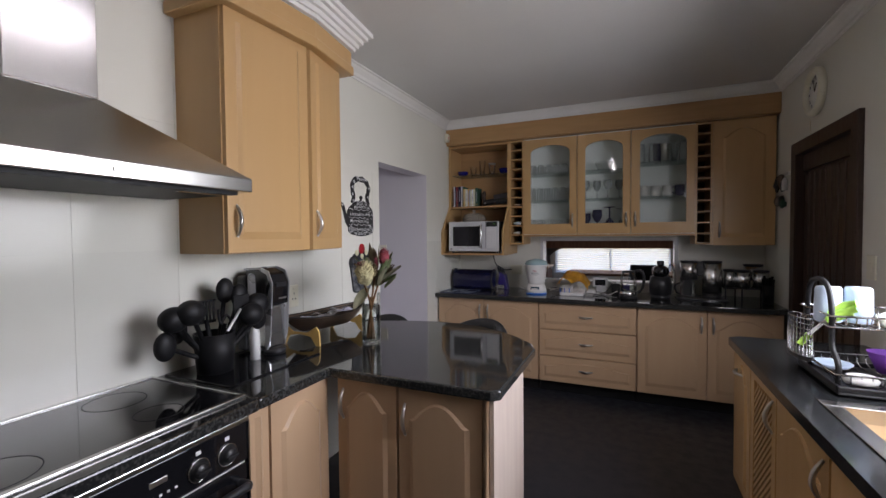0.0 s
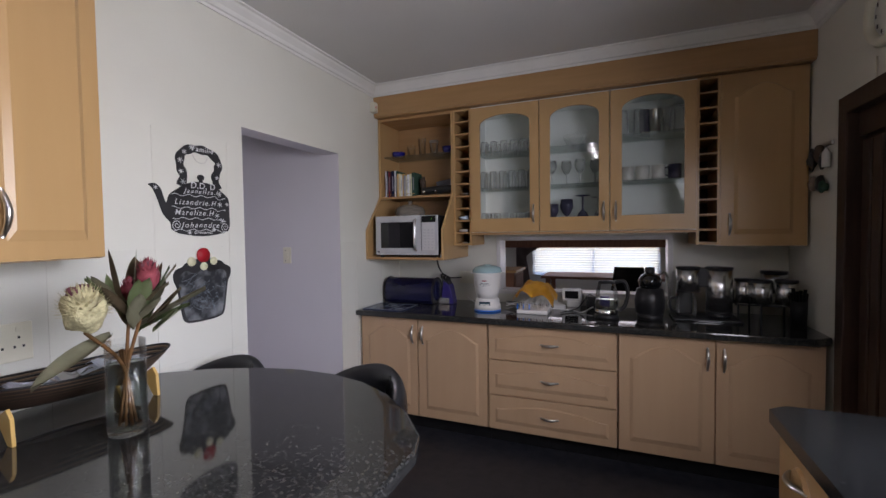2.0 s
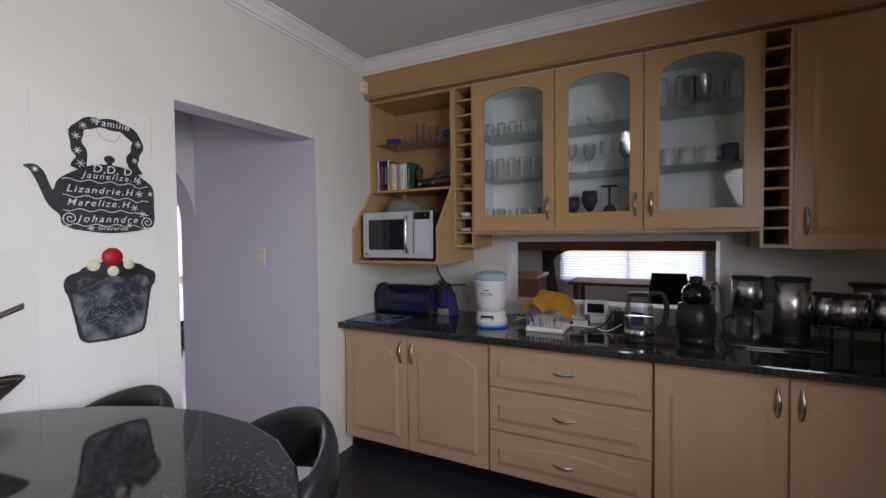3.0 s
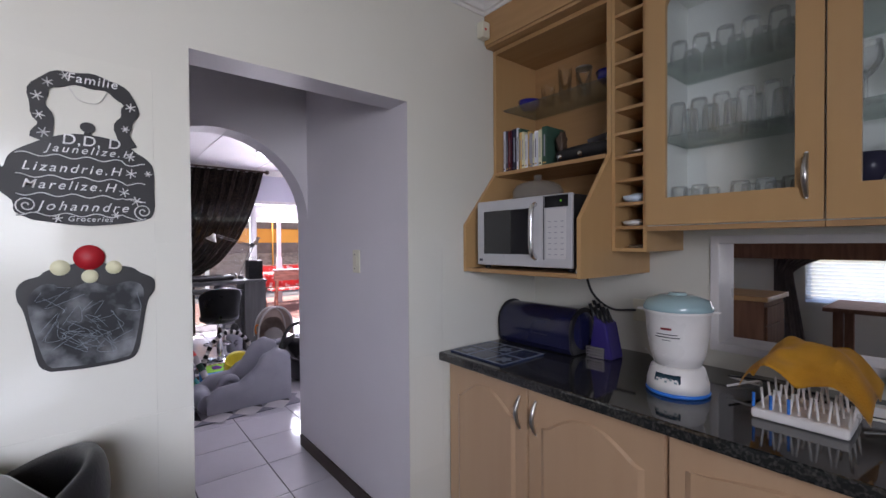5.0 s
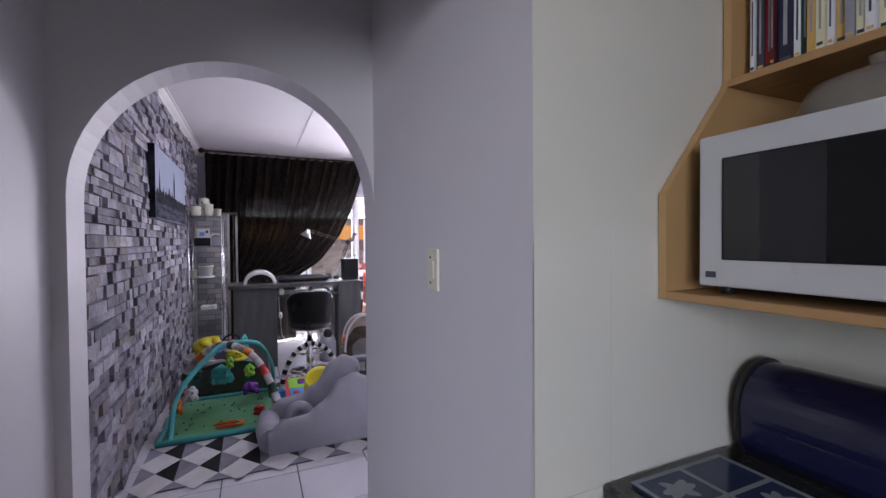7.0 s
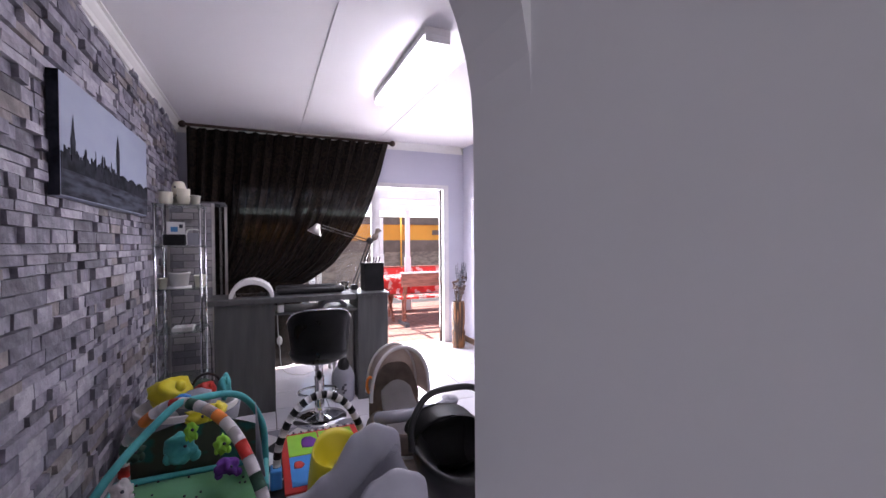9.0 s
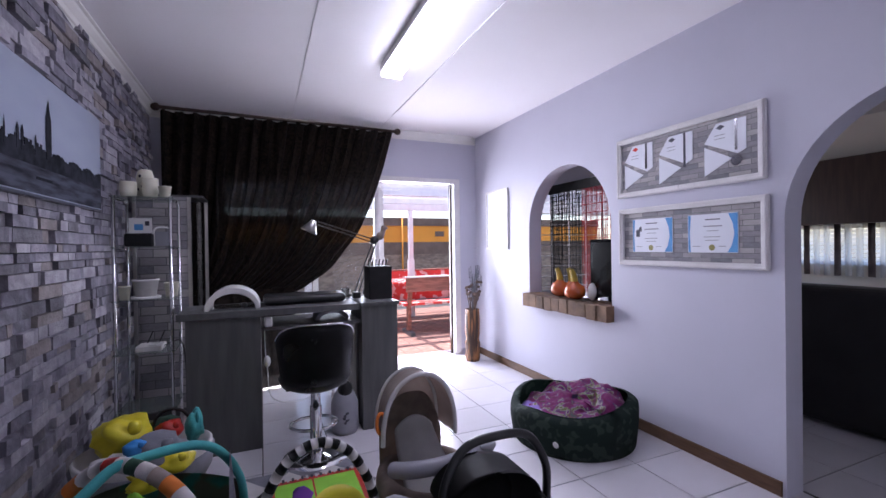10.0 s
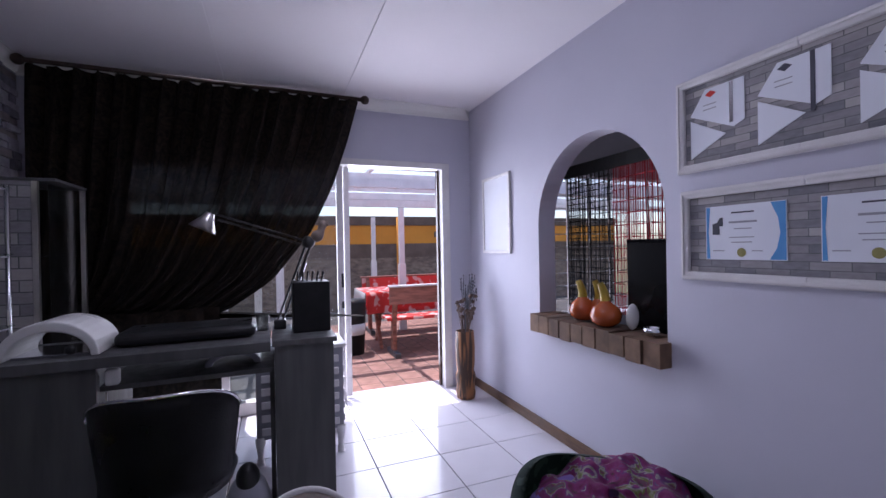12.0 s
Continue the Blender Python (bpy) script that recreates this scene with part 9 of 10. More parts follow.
# filter coffee maker on a tray
cm = thing("filter_coffee_maker", (0.31, 5.30, CT), "twin steel filter coffee maker on a black tray", "coffee machine")
part("tray", bx(0.13, 5.17, CT, 0.50, 5.43, CT + 0.014), "black", cm, bevel=0.006)
part("tray_edge", bx(0.135, 5.166, CT + 0.002, 0.495, 5.1695, CT + 0.008), "blackgl", cm)
for x, z0, z1, r in ((0.225, CT + 0.18, CT + 0.315, 0.066), (0.395, CT + 0.055, CT + 0.315, 0.072)):
    part("steel_canister", cyl(nb(), x, 5.30, z0, z1, r, seg=32), "satin2", cm, "brushed steel canister")
    part("lid", cyl(nb(), x, 5.30, z1, z1 + 0.012, r + 0.003, seg=32), "black", cm)
    part("lower_rim", cyl(nb(), x, 5.30, z0 - 0.012, z0 - 0.0005, r + 0.002, seg=32), "black", cm)
part("link", bx(0.27, 5.28, CT + 0.20, 0.34, 5.36, CT + 0.32), "black", cm, bevel=0.006)
part("back_column", bx(0.17, 5.355, CT + 0.015, 0.26, 5.42, CT + 0.165), "black", cm, bevel=0.008)
part("hotplate", cyl(nb(), 0.395, 5.30, CT + 0.015, CT + 0.042, 0.07, seg=28), "black", cm)
part("carafe", lathe(nb(), 0.215, 5.285, [(0, CT + 0.016), (0.055, CT + 0.016), (0.062, CT + 0.06), (0.055, CT + 0.12), (0.04, CT + 0.15)], 24), "glass", cm)
part("carafe_handle", tube(nb(), bez([(0.165, 5.26, CT + 0.14), (0.12, 5.235, CT + 0.12), (0.125, 5.24, CT + 0.06), (0.16, 5.26, CT + 0.04)], 5), 0.008, 8), "black", cm)
# canister rack
cr_ = thing("canister_rack", (0.67, 5.36, CT), "two-tier black wire rack holding steel canisters", "rack")
fr_ = nb()
for z, y0 in ((CT + 0.103, 5.26), (CT + 0.103, 5.35), (CT + 0.165, 5.40), (CT + 0.165, 5.48)):
    tube(fr_, [(0.47, y0, z), (0.80, y0, z)], 0.005, 6)
for x in (0.485, 0.60, 0.785):
    tube(fr_, [(x, 5.25, CT), (x, 5.25, CT + 0.103), (x, 5.37, CT + 0.103), (x, 5.39, CT + 0.165), (x, 5.49, CT + 0.165), (x, 5.50, CT)], 0.006, 6)
part("frame", fr_, "black", cr_)
for x, y, z, r, h, ttl in ((0.525, 5.325, CT + 0.109, 0.044, 0.148, "medium"), (0.612, 5.305, CT + 0.109, 0.056, 0.146, "medium"), (0.738, 5.305, CT + 0.109, 0.056, 0.146, "medium"), (0.715, 5.445, CT + 0.171, 0.070, 0.125, "large")):
    c = thing("steel_canister", (x, y, z), "%s round steel storage canister with a black lid" % ttl, "canister", "canisters in the rack")
    part("body", cyl(nb(), x, y, z, z + h - 0.014, r, seg=32), "satin2", c)
    part("lid", cyl(nb(), x, y, z + h - 0.0135, z + h, r + 0.002, seg=32), "black", c)
    part("label_bar", sheet(lambda u, v: (x + (r + 0.0008) * math.sin(0.7 * (u - 0.5)), y - (r + 0.0008) * math.cos(0.7 * (u - 0.5)), z + h * 0.68 + 0.006 * v), 6, 1, 0.0006), "greyplas", c)
gr = thing("knife_holder", (0.755, 5.17, CT), "dark round holder full of black utensils", "utensil holder")
part("body", lathe(nb(), 0.755, 5.17, [(0, CT), (0.036, CT), (0.040, CT + 0.15), (0.036, CT + 0.15), (0.032, CT + 0.01), (0, CT + 0.01)], 20), "blackm", gr)
for i in range(6):
    a = i * 1.05
    part("handle", tube(nb(), [(0.755 + 0.012 * math.cos(a), 5.17 + 0.012 * math.sin(a), CT + 0.02), (0.755 + 0.036 * math.cos(a), 5.17 + 0.036 * math.sin(a), CT + 0.195 + 0.012 * (i % 3))], 0.009, 8), "blackm", gr)

# microwave and dome
mw = thing("microwave", (-1.66, 5.06, 1.2435), "white and silver microwave oven with a dark door", "microwave")
mz0, mz1 = 1.262, 1.552
part("casing", bx(-1.918, 5.075, mz0, -1.402, 5.44, mz1), "black", mw, bevel=0.005)
part("front_frame", bx(-1.920, 5.058, mz0 - 0.002, -1.400, 5.0745, mz1 + 0.002), "whitemw", mw, "silver-white front", bevel=0.004)
part("door_window", bx(-1.873, 5.0545, mz0 + 0.050, -1.588, 5.0585, mz1 - 0.045), "screen", mw, "dark door window", bevel=0.003)
part("window_edge", bx(-1.868, 5.0535, mz0 + 0.052, -1.708, 5.0547, mz1 - 0.048), "blackgl", mw)
part("door_handle", tube(nb(), bez([(-1.573, 5.056, mz0 + 0.035), (-1.570, 5.028, mz0 + 0.06), (-1.568, 5.020, mz0 + 0.14), (-1.570, 5.028, mz1 - 0.055), (-1.573, 5.056, mz1 - 0.03)], 6), 0.011, 14), "satin2", mw, "curved satin silver handle")
part("door_gap", bx(-1.532, 5.0555, mz0 + 0.03, -1.529, 5.0585, mz1), "black", mw)
part("display", bx(-1.525, 5.0550, mz1 - 0.05, -1.415, 5.0585, mz1 - 0.003), "screen", mw, "black display")
M["keypanel"] = mat("pale_keypad", (0.60, 0.59, 0.59), 0.35, col2=(0.57, 0.56, 0.56), scale=5)
M["led"] = mat("green_digit", (0.05, 0.4, 0.02), 0.5, emit=(0.25, 0.9, 0.05), power=0.12, col2=(0.06, 0.42, 0.03), scale=4)
text("0", mw, (-1.450, 5.0545, mz1 - 0.030), 0.013, "led", "y", "digit")
part("keypad", bx(-1.518, 5.0560, mz0 + 0.035, -1.425, 5.0584, mz1 - 0.055), "keypanel", mw, "pale keypad panel")
part("door_side", bx(-1.587, 5.0552, mz0 + 0.035, -1.535, 5.0579, mz1 - 0.045), "whitemw", mw)
for i in range(7):
    for j in range(3):
        part("key", bx(-1.508 + 0.03 * j, 5.0550, mz0 + 0.05 + 0.022 * i, -1.495 + 0.03 * j, 5.0561, mz0 + 0.0535 + 0.022 * i), "greyplas", mw)
part("logo_dot", bx(-1.905, 5.0565, mz0 + 0.015, -1.885, 5.0585, mz0 + 0.027), "ink", mw)
for x in (-1.89, -1.43):
    for y in (5.10, 5.42):
        part("foot", cyl(nb(), x, y, 1.2435, mz0 - 0.0005, 0.014, seg=10), "black", mw)
dm = thing("glass_dome", (-1.72, 5.26, mz1 + 0.002), "clear glass cake dome on the microwave", "glass dome")
part("dome", lathe(nb(), -1.72, 5.26, [(0.12, mz1 + 0.002), (0.12, mz1 + 0.05), (0.10, mz1 + 0.08), (0.05, mz1 + 0.098), (0.015, mz1 + 0.10), (0.02, mz1 + 0.125), (0, mz1 + 0.13), (0, mz1 + 0.096), (0.048, mz1 + 0.094), (0.097, mz1 + 0.076), (0.116, mz1 + 0.048), (0.116, mz1 + 0.002)], 32), "frostgl", dm)
pl_ = thing("papers", (-1.385, 5.12, 1.2435), "white papers tucked beside the microwave", "papers")
part("sheet", prism(nb(), [(5.06, 1.245), (5.08, 1.245), (5.24, 1.42), (5.24, 1.45), (5.20, 1.45)], "x", -1.385, -1.380), "paper", pl_)
# books and shelf things
M["maroon"] = mat("maroon_book_cloth", (0.10, 0.012, 0.018), 0.5, col2=(0.07, 0.010, 0.014), scale=8)
random.seed(17)
x = -1.955
SZ = 1.7185
for i, (w, h, m, ttl) in enumerate(((0.009, 0.215, "paper", None), (0.015, 0.215, "ink", None), (0.015, 0.21, "cherry", None), (0.008, 0.21, "maroon", None), (0.030, 0.215, "navy", None), (0.012, 0.215, "paper", None), (0.014, 0.21, "dkgreen", None), (0.014, 0.185, "bamboo", None), (0.014, 0.185, "cream", None), (0.010, 0.17, "paper", None), (0.016, 0.185, "bamboo", None), (0.013, 0.17, "greyplas", None), (0.013, 0.165, "cream", None), (0.014, 0.175, "paper", None), (0.018, 0.18, "cream", None), (0.028, 0.19, "dkgreen", "COOK"))):
    b = thing("book", (x + w / 2, 5.28, SZ), "upright cookery book with a %s spine" % {"paper": "white", "ink": "black", "cherry": "red", "navy": "dark blue", "maroon": "maroon", "lime": "green", "bamboo": "tan", "greyplas": "grey", "lilac": "purple", "cream": "cream", "dkgreen": "dark green"}[m], "book", "books on the shelf")
    part("cover", bx(x, 5.27 + random.uniform(0, 0.02), SZ, x + w, 5.42, SZ + h), m, b)
    part("pages", bx(x + 0.002, 5.30, SZ + 0.003, x + w - 0.002, 5.4203, SZ + h + 0.0005), "paper", b)
    yf = b.children[0].data.vertices[0].co.y + b.location.y
    part("spine_mark", bx(x + w * 0.38, yf - 0.0012, SZ + 0.05, x + w * 0.62, yf, SZ + h * 0.80), "greyplas" if m != "paper" else "ink", b)
    part("spine_mark", bx(x + w * 0.15, yf - 0.0012, SZ + 0.018, x + w * 0.85, yf, SZ + 0.024), "bamboo" if i % 2 else "ink", b)
    x += w + 0.0015
bz = thing("dark_flask", (-1.52, 5.30, SZ), "dark lying flask with metal fittings", "flask")
part("body", tube(nb(), bez([(-1.62, 5.29, SZ + 0.03), (-1.55, 5.30, SZ + 0.04), (-1.45, 5.31, SZ + 0.045), (-1.37, 5.32, SZ + 0.045)], 5), 0.03, 12), "black", bz)
for x_ in (-1.60, -1.50):
    part("fitting", blob(nb(), (x_, 5.268, SZ + 0.028), (0.012, 0.012, 0.012), 2), "chrome", bz)
hw = thing("wooden_figure", (-1.63, 5.33, SZ), "small dark carved wooden ornament", "ornament")
part("body", blob(nb(), (-1.635, 5.33, SZ + 0.105), (0.025, 0.025, 0.05), 3, 0.5), "darkwood", hw)
part("stand", cyl(nb(), -1.635, 5.33, SZ, SZ + 0.07, 0.02, seg=12), "darkwood", hw)
pq = thing("papers", (-1.45, 5.42, SZ), "folded papers behind the flask", "papers")
part("sheet", sheet(lambda u, v: (-1.56 + 0.19 * u, 5.45 - 0.03 * v, SZ + 0.02 + 0.10 * v + 0.03 * u), 4, 4, 0.002), "greyplas", pq)
GZ = 2.0515


def bowl(x, y, z, r, h, m, label):
    b = thing("glass_bowl", (x, y, z), label, "bowl")
    part("bowl", lathe(nb(), x, y, [(0, z), (r * 0.5, z), (r * 0.85, z + h * 0.4), (r, z + h), (r * 0.95, z + h), (r * 0.8, z + h * 0.42), (r * 0.45, z + 0.006), (0, z + 0.006)], 28), m, b)


bowl(-1.90, 5.42, GZ, 0.06, 0.05, "cobalt", "deep blue glass bowl")
bowl(-1.43, 5.40, GZ, 0.065, 0.055, "cobalt", "deep blue glass bowl")


def tumbler(x, y, z, r, h, m, label, group, flip=True, name="drinking_glass"):
    g = thing(name, (x, y, z), label, "glass", group)
    t, b = (r, r * 0.82) if not flip else (r * 0.82, r)
    if flip:
        pr_ = [(b, z), (t, z + h - 0.008), (t * 0.9, z + h), (0, z + h)]
    else:
        pr_ = [(0, z), (b, z), (t, z + h)]
    part("body", lathe(nb(), x, y, pr_, 16), m, g)
    return g


GL = bpy.data.objects
proto = {}


def glasses(row, y, z, r, h, label, group, m="tumblergl"):
    for i, x in enumerate(row):
        k = (round(r, 4), round(h, 4), m, label)
        if k not in proto:
            proto[k] = tumbler(x, y, z, r, h, m, label, group)
        else:
            copy_thing(proto[k], Matrix.Translation((x, y, z)))


tumbler(-1.78, 5.42, GZ, 0.036, 0.10, "glass", "clear glass jar on the open shelf", "jars on the open shelf", False, "glass_jar")
tumbler(-1.68, 5.42, GZ, 0.034, 0.16, "glass", "tall clear glass jar on the open shelf", "jars on the open shelf", False, "glass_jar")
tumbler(-1.57, 5.41, GZ, 0.038, 0.11, "glass", "clear glass jar on the open shelf", "jars on the open shelf", False, "glass_jar")
part("jar_lid", cyl(nb(), -1.57, 5.41, GZ + 0.1105, GZ + 0.12, 0.037, seg=20), "satin", label="round metal lid on a glass jar", category="lid")
S1, S2, S3 = UZ0 + 0.0165, 1.7515, 2.0165
gA = "glasses in the glazed cabinets"
glasses([-1.125 + 0.075 * i for i in range(5)], 5.34, S3, 0.033, 0.085, "small upturned clear tumbler on a glass shelf", gA)
glasses([-1.125 + 0.075 * i for i in range(5)], 5.45, S3, 0.033, 0.085, "small upturned clear tumbler on a glass shelf", gA)
glasses([-1.13 + 0.072 * i for i in range(6)], 5.34, S2, 0.032, 0.125, "tall upturned clear tumbler on a glass shelf", gA)
glasses([-1.13 + 0.072 * i for i in range(6)], 5.45, S2, 0.032, 0.125, "tall upturned clear tumbler on a glass shelf", gA)
glasses([-1.125, -1.055, -0.93, -0.86, -0.79], 5.34, S1, 0.034, 0.13, "upturned clear tumbler on the cabinet floor", gA)
glasses([-1.125, -1.055, -0.93, -0.86, -0.79], 5.45, S1, 0.034, 0.13, "upturned clear tumbler on the cabinet floor", gA)


def wine(x, y, z, m, label, flip=False, s=1.0):
    w = thing("wine_glass", (x, y, z), label, "wine glass", "stemware in the glazed cabinet")
    pr_ = [(0, 0), (0.034, 0), (0.034, 0.003), (0.005, 0.008), (0.0045, 0.07), (0.02, 0.085), (0.036, 0.12), (0.032, 0.165), (0.030, 0.165), (0.033, 0.12), (0.016, 0.09), (0, 0.082)]
    H = 0.165
    pr_ = [(r * s, (z + H * s - h * s) if flip else z + h * s) for r, h in pr_]
    part("body", lathe(nb(), x, y, pr_, 18), m, w)


for i in range(4):
    wine(-0.63 + 0.098 * i, 5.36 + 0.05 * (i % 2), S2, "tumblergl", "clear stemmed glass on a glass shelf", False, 1.05)
for x, m, lab, fl_, k in ((-0.625, "mugdk", "smoky dark goblet on the cabinet floor", False, 1.1), (-0.53, "mugdk", "dark blue goblet on the cabinet floor", False, 1.3), (-0.42, "mugdk", "smoky dark goblet upturned on the cabinet floor", True, 1.45), (-0.315, "tumblergl", "clear goblet upturned on the cabinet floor", True, 1.35)):
    wine(x, 5.40, S1, m, lab, fl_, k)
b_ = thing("glass_bowl", (-0.47, 5.40, S3), "clear shallow bowl on the top glass shelf", "bowl")
part("bowl", lathe(nb(), -0.47, 5.40, [(0, S3), (0.04, S3), (0.075, S3 + 0.05), (0.085, S3 + 0.085)], 24), "tumblergl", b_)


def mug_(x, y, z, m, label):
    g = thing("mug", (x, y, z), label, "mug", "mugs in the glazed cabinet")
    part("body", lathe(nb(), x, y, [(0, z), (0.036, z), (0.040, z + 0.02), (0.040, z + 0.095), (0.036, z + 0.095), (0.035, z + 0.01), (0, z + 0.01)], 20), m, g)
    part("handle", tube(nb(), bez([(x - 0.038, y - 0.01, z + 0.08), (x - 0.062, y - 0.014, z + 0.07), (x - 0.062, y - 0.014, z + 0.035), (x - 0.038, y - 0.01, z + 0.02)], 4), 0.005, 6), m, g)


for i, m in enumerate(("mug", "mug", "mug", "mugdk")):
    mug_(-0.13 + 0.095 * i, 5.36, S2, m, ("white mug with a dark handle mark", "plain white mug on a glass shelf", "plain cream mug on a glass shelf", "dark blue mug on a glass shelf")[i])
glasses([-0.155, -0.06, 0.18], 5.37, 2.0565, 0.036, 0.17, "tall glass vase on the top shelf", gA)
tumbler(0.04, 5.38, 2.0565, 0.038, 0.16, "satin", "tall metal cup on the top shelf", gA, False, "metal_cup")
tumbler(-0.02, 5.42, 2.0565, 0.04, 0.17, "mugdk", "dark blue jug on the top shelf", gA, False, "jug")
tumbler(0.11, 5.39, 2.0565, 0.03, 0.17, "glass", "tall thin glass on the top shelf", gA, False)
mug_(0.15, 5.42, S1, "ivory", "cream sugar pot on the cabinet floor")
wr = thing("wine_rack_items", (-1.27, 5.3, 1.42), "plastic packets lying in the wine rack", "packets")
part("packet", blob(nb(), (-1.272, 5.31, 1.535), (0.045, 0.06, 0.018), 2, 0.4), "frost", wr)
part("packet", blob(nb(), (-1.275, 5.30, 1.438), (0.04, 0.05, 0.012), 2, 0.4), "white", wr)
part("packet", blob(nb(), (-1.268, 5.32, 1.345), (0.03, 0.05, 0.008), 2, 0.5), "satin", wr)
part("packet", blob(nb(), (-1.27, 5.33, 1.72), (0.04, 0.05, 0.015), 2, 0.5), "satin", wr)

# dish rack by the sink, standing across the worktop
dr_ = thing("dish_rack", (0.63, 3.12, CT), "two-tier black and chrome dish rack", "dish rack")
R0, R1, Y0, Y1 = 0.405, 0.83, 2.93, 3.31
part("drip_tray", bx(R0, Y0, CT + 0.006, R1, Y1, CT + 0.016), "black", dr_, bevel=0.004)
for a in ((R0, Y0, R1, Y0 + 0.012), (R0, Y1 - 0.012, R1, Y1), (R0, Y0 + 0.0125, R0 + 0.012, Y1 - 0.0125), (R1 - 0.012, Y0 + 0.0125, R1, Y1 - 0.0125)):
    part("tray_rim", bx(a[0], a[1], CT + 0.0165, a[2], a[3], CT + 0.036), "black", dr_, bevel=0.003)
for i in range(12):
    part("tray_rib", bx(R0 + 0.03 + i * 0.033, Y0 + 0.02, CT + 0.0165, R0 + 0.036 + i * 0.033, Y1 - 0.02, CT + 0.021), "black", dr_)
for x in (R0 + 0.012, R1 - 0.012):
    part("side_frame", tube(nb(), bez([(x, 2.97, CT + 0.02), (x, 2.965, CT + 0.10), (x, 3.02, CT + 0.16), (x, 3.025, CT + 0.28), (x, 3.06, CT + 0.36), (x, 3.14, CT + 0.385), (x, 3.22, CT + 0.36), (x, 3.25, CT + 0.28), (x, 3.25, CT + 0.14), (x, 3.20, CT + 0.08), (x, 3.22, CT + 0.02)], 5), 0.0095, 8), "black", dr_)
for zt, nm, ya, yb in ((CT + 0.07, "lower_wire", 2.955, 3.29), (CT + 0.225, "upper_wire", 3.0, 3.28), (CT + 0.265, "upper_wire", 2.995, 3.285)):
    part(nm, tube(nb(), [(R0, ya, zt), (R1, ya, zt), (R1, yb, zt), (R0, yb, zt)], 0.004, 6, closed=True), "chrome", dr_)
for i in range(15):
    x = R0 + 0.015 + i * 0.028
    for zt, ya, yb in ((CT + 0.222, 2.998, 3.282), (CT + 0.03, 2.955, 3.29)):
        part("wire", tube(nb(), bez([(x, ya, zt + 0.042), (x, ya + 0.03, zt), (x, yb - 0.03, zt), (x, yb, zt + 0.042)], 3), 0.0022, 5), "chrome", dr_)
for i in range(6):
    x = R0 + 0.14 + i * 0.05
    part("plate_divider", tube(nb(), bez([(x, 3.02, CT + 0.225), (x, 3.05, CT + 0.275), (x, 3.08, CT + 0.225)], 3), 0.0022, 5), "chrome", dr_)
cy_ = nb()
cbx, cby = 0.372, 3.175
def oval(a, k=1.0):
    return cbx + 0.030 * k * math.cos(a), cby + 0.085 * k * math.sin(a)
for k in range(22):
    a = k * math.pi / 11
    tube(cy_, [(*oval(a), CT + 0.095), (*oval(a, 1.04), CT + 0.235)], 0.0017, 4)
for z in (0.095, 0.115, 0.135, 0.155, 0.175, 0.195, 0.215, 0.235):
    tube(cy_, [(*oval(i * math.pi / 12, 1.02), CT + z) for i in range(24)], 0.0017, 4, closed=True)
part("cutlery_basket", cy_, "chrome", dr_)
part("basket_tray", prism(nb(), [oval(i * math.pi / 12, 1.12) for i in range(24)], "z", CT + 0.078, CT + 0.092), "black", dr_)
for y, x in ((3.12, 0.438), (3.12, 0.524)):
    bt_ = thing("plastic_cup", (x, y, CT + 0.232), "upturned frosted blue plastic cup", "cup", "cups on the dish rack")
    zz = CT + 0.229
    part("body", lathe(nb(), x, y, [(0.041, zz), (0.0425, zz + 0.01), (0.040, zz + 0.118), (0.036, zz + 0.128), (0, zz + 0.131), (0, zz + 0.122), (0.033, zz + 0.118), (0.038, zz)], 28), "frost", bt_)
br = thing("bottle_brush", (0.42, 3.10, CT + 0.1), "lime green silicone bottle brush", "brush")
part("handle", tube(nb(), [(0.375, 3.10, CT + 0.175), (0.428, 3.075, CT + 0.248)], 0.006, 8), "white", br)
bh = nb()
for a in range(4):
    o = Vector((0.006 * math.sin(a * math.pi / 2), 0.016 * math.cos(a * math.pi / 2), 0.016 * math.sin(a * math.pi / 2)))
    tube(bh, [Vector((0.425, 3.075, CT + 0.247)) + o * 0.7, Vector((0.455, 3.06, CT + 0.275)) + o * 1.4, Vector((0.485, 3.045, CT + 0.29)) + o], 0.013, 8)
part("brush_head", bh, "limep", br)
part("handle_tip", tube(nb(), [(0.352, 3.11, CT + 0.135), (0.376, 3.10, CT + 0.176)], 0.011, 8), "limep", br)
so = thing("soap_dish", (0.485, 2.985, CT + 0.06), "white oval soap holder on the rack", "soap dish")
sdm = nb()
lathe(sdm, 0, 0, [(0.022, 0), (0.044, 0.0), (0.050, 0.014), (0.036, 0.03), (0.022, 0.026), (0.022, 0)], 28)
bmesh.ops.scale(sdm, verts=sdm.verts, vec=(1.0, 0.75, 1.0))
bmesh.ops.translate(sdm, verts=sdm.verts, vec=(0.485, 2.985, CT + 0.0385))
part("body", sdm, "white", so)
for i, (x, y) in enumerate(((0.575, 3.05), (0.60, 3.11), (0.63, 3.04), (0.66, 3.12), (0.69, 3.06))):
    c = thing("bottle_part", (x, y, CT + 0.24), "white baby bottle collar on the upper rack", "bottle part", "bottle parts on the dish rack")
    part("ring", lathe(nb(), x, y, [(0.012, CT + 0.235), (0.022, CT + 0.235), (0.020, CT + 0.262), (0.010, CT + 0.27), (0.012, CT + 0.235)], 16), "white", c)
pk = thing("pink_bowl", (0.62, 3.12, CT + 0.06), "purple plastic bowl in the lower rack", "bowl")
part("bowl", lathe(nb(), 0.62, 3.14, [(0, CT + 0.045), (0.03, CT + 0.045), (0.06, CT + 0.12), (0.056, CT + 0.12), (0.028, CT + 0.052), (0, CT + 0.052)], 24), "purple", pk)
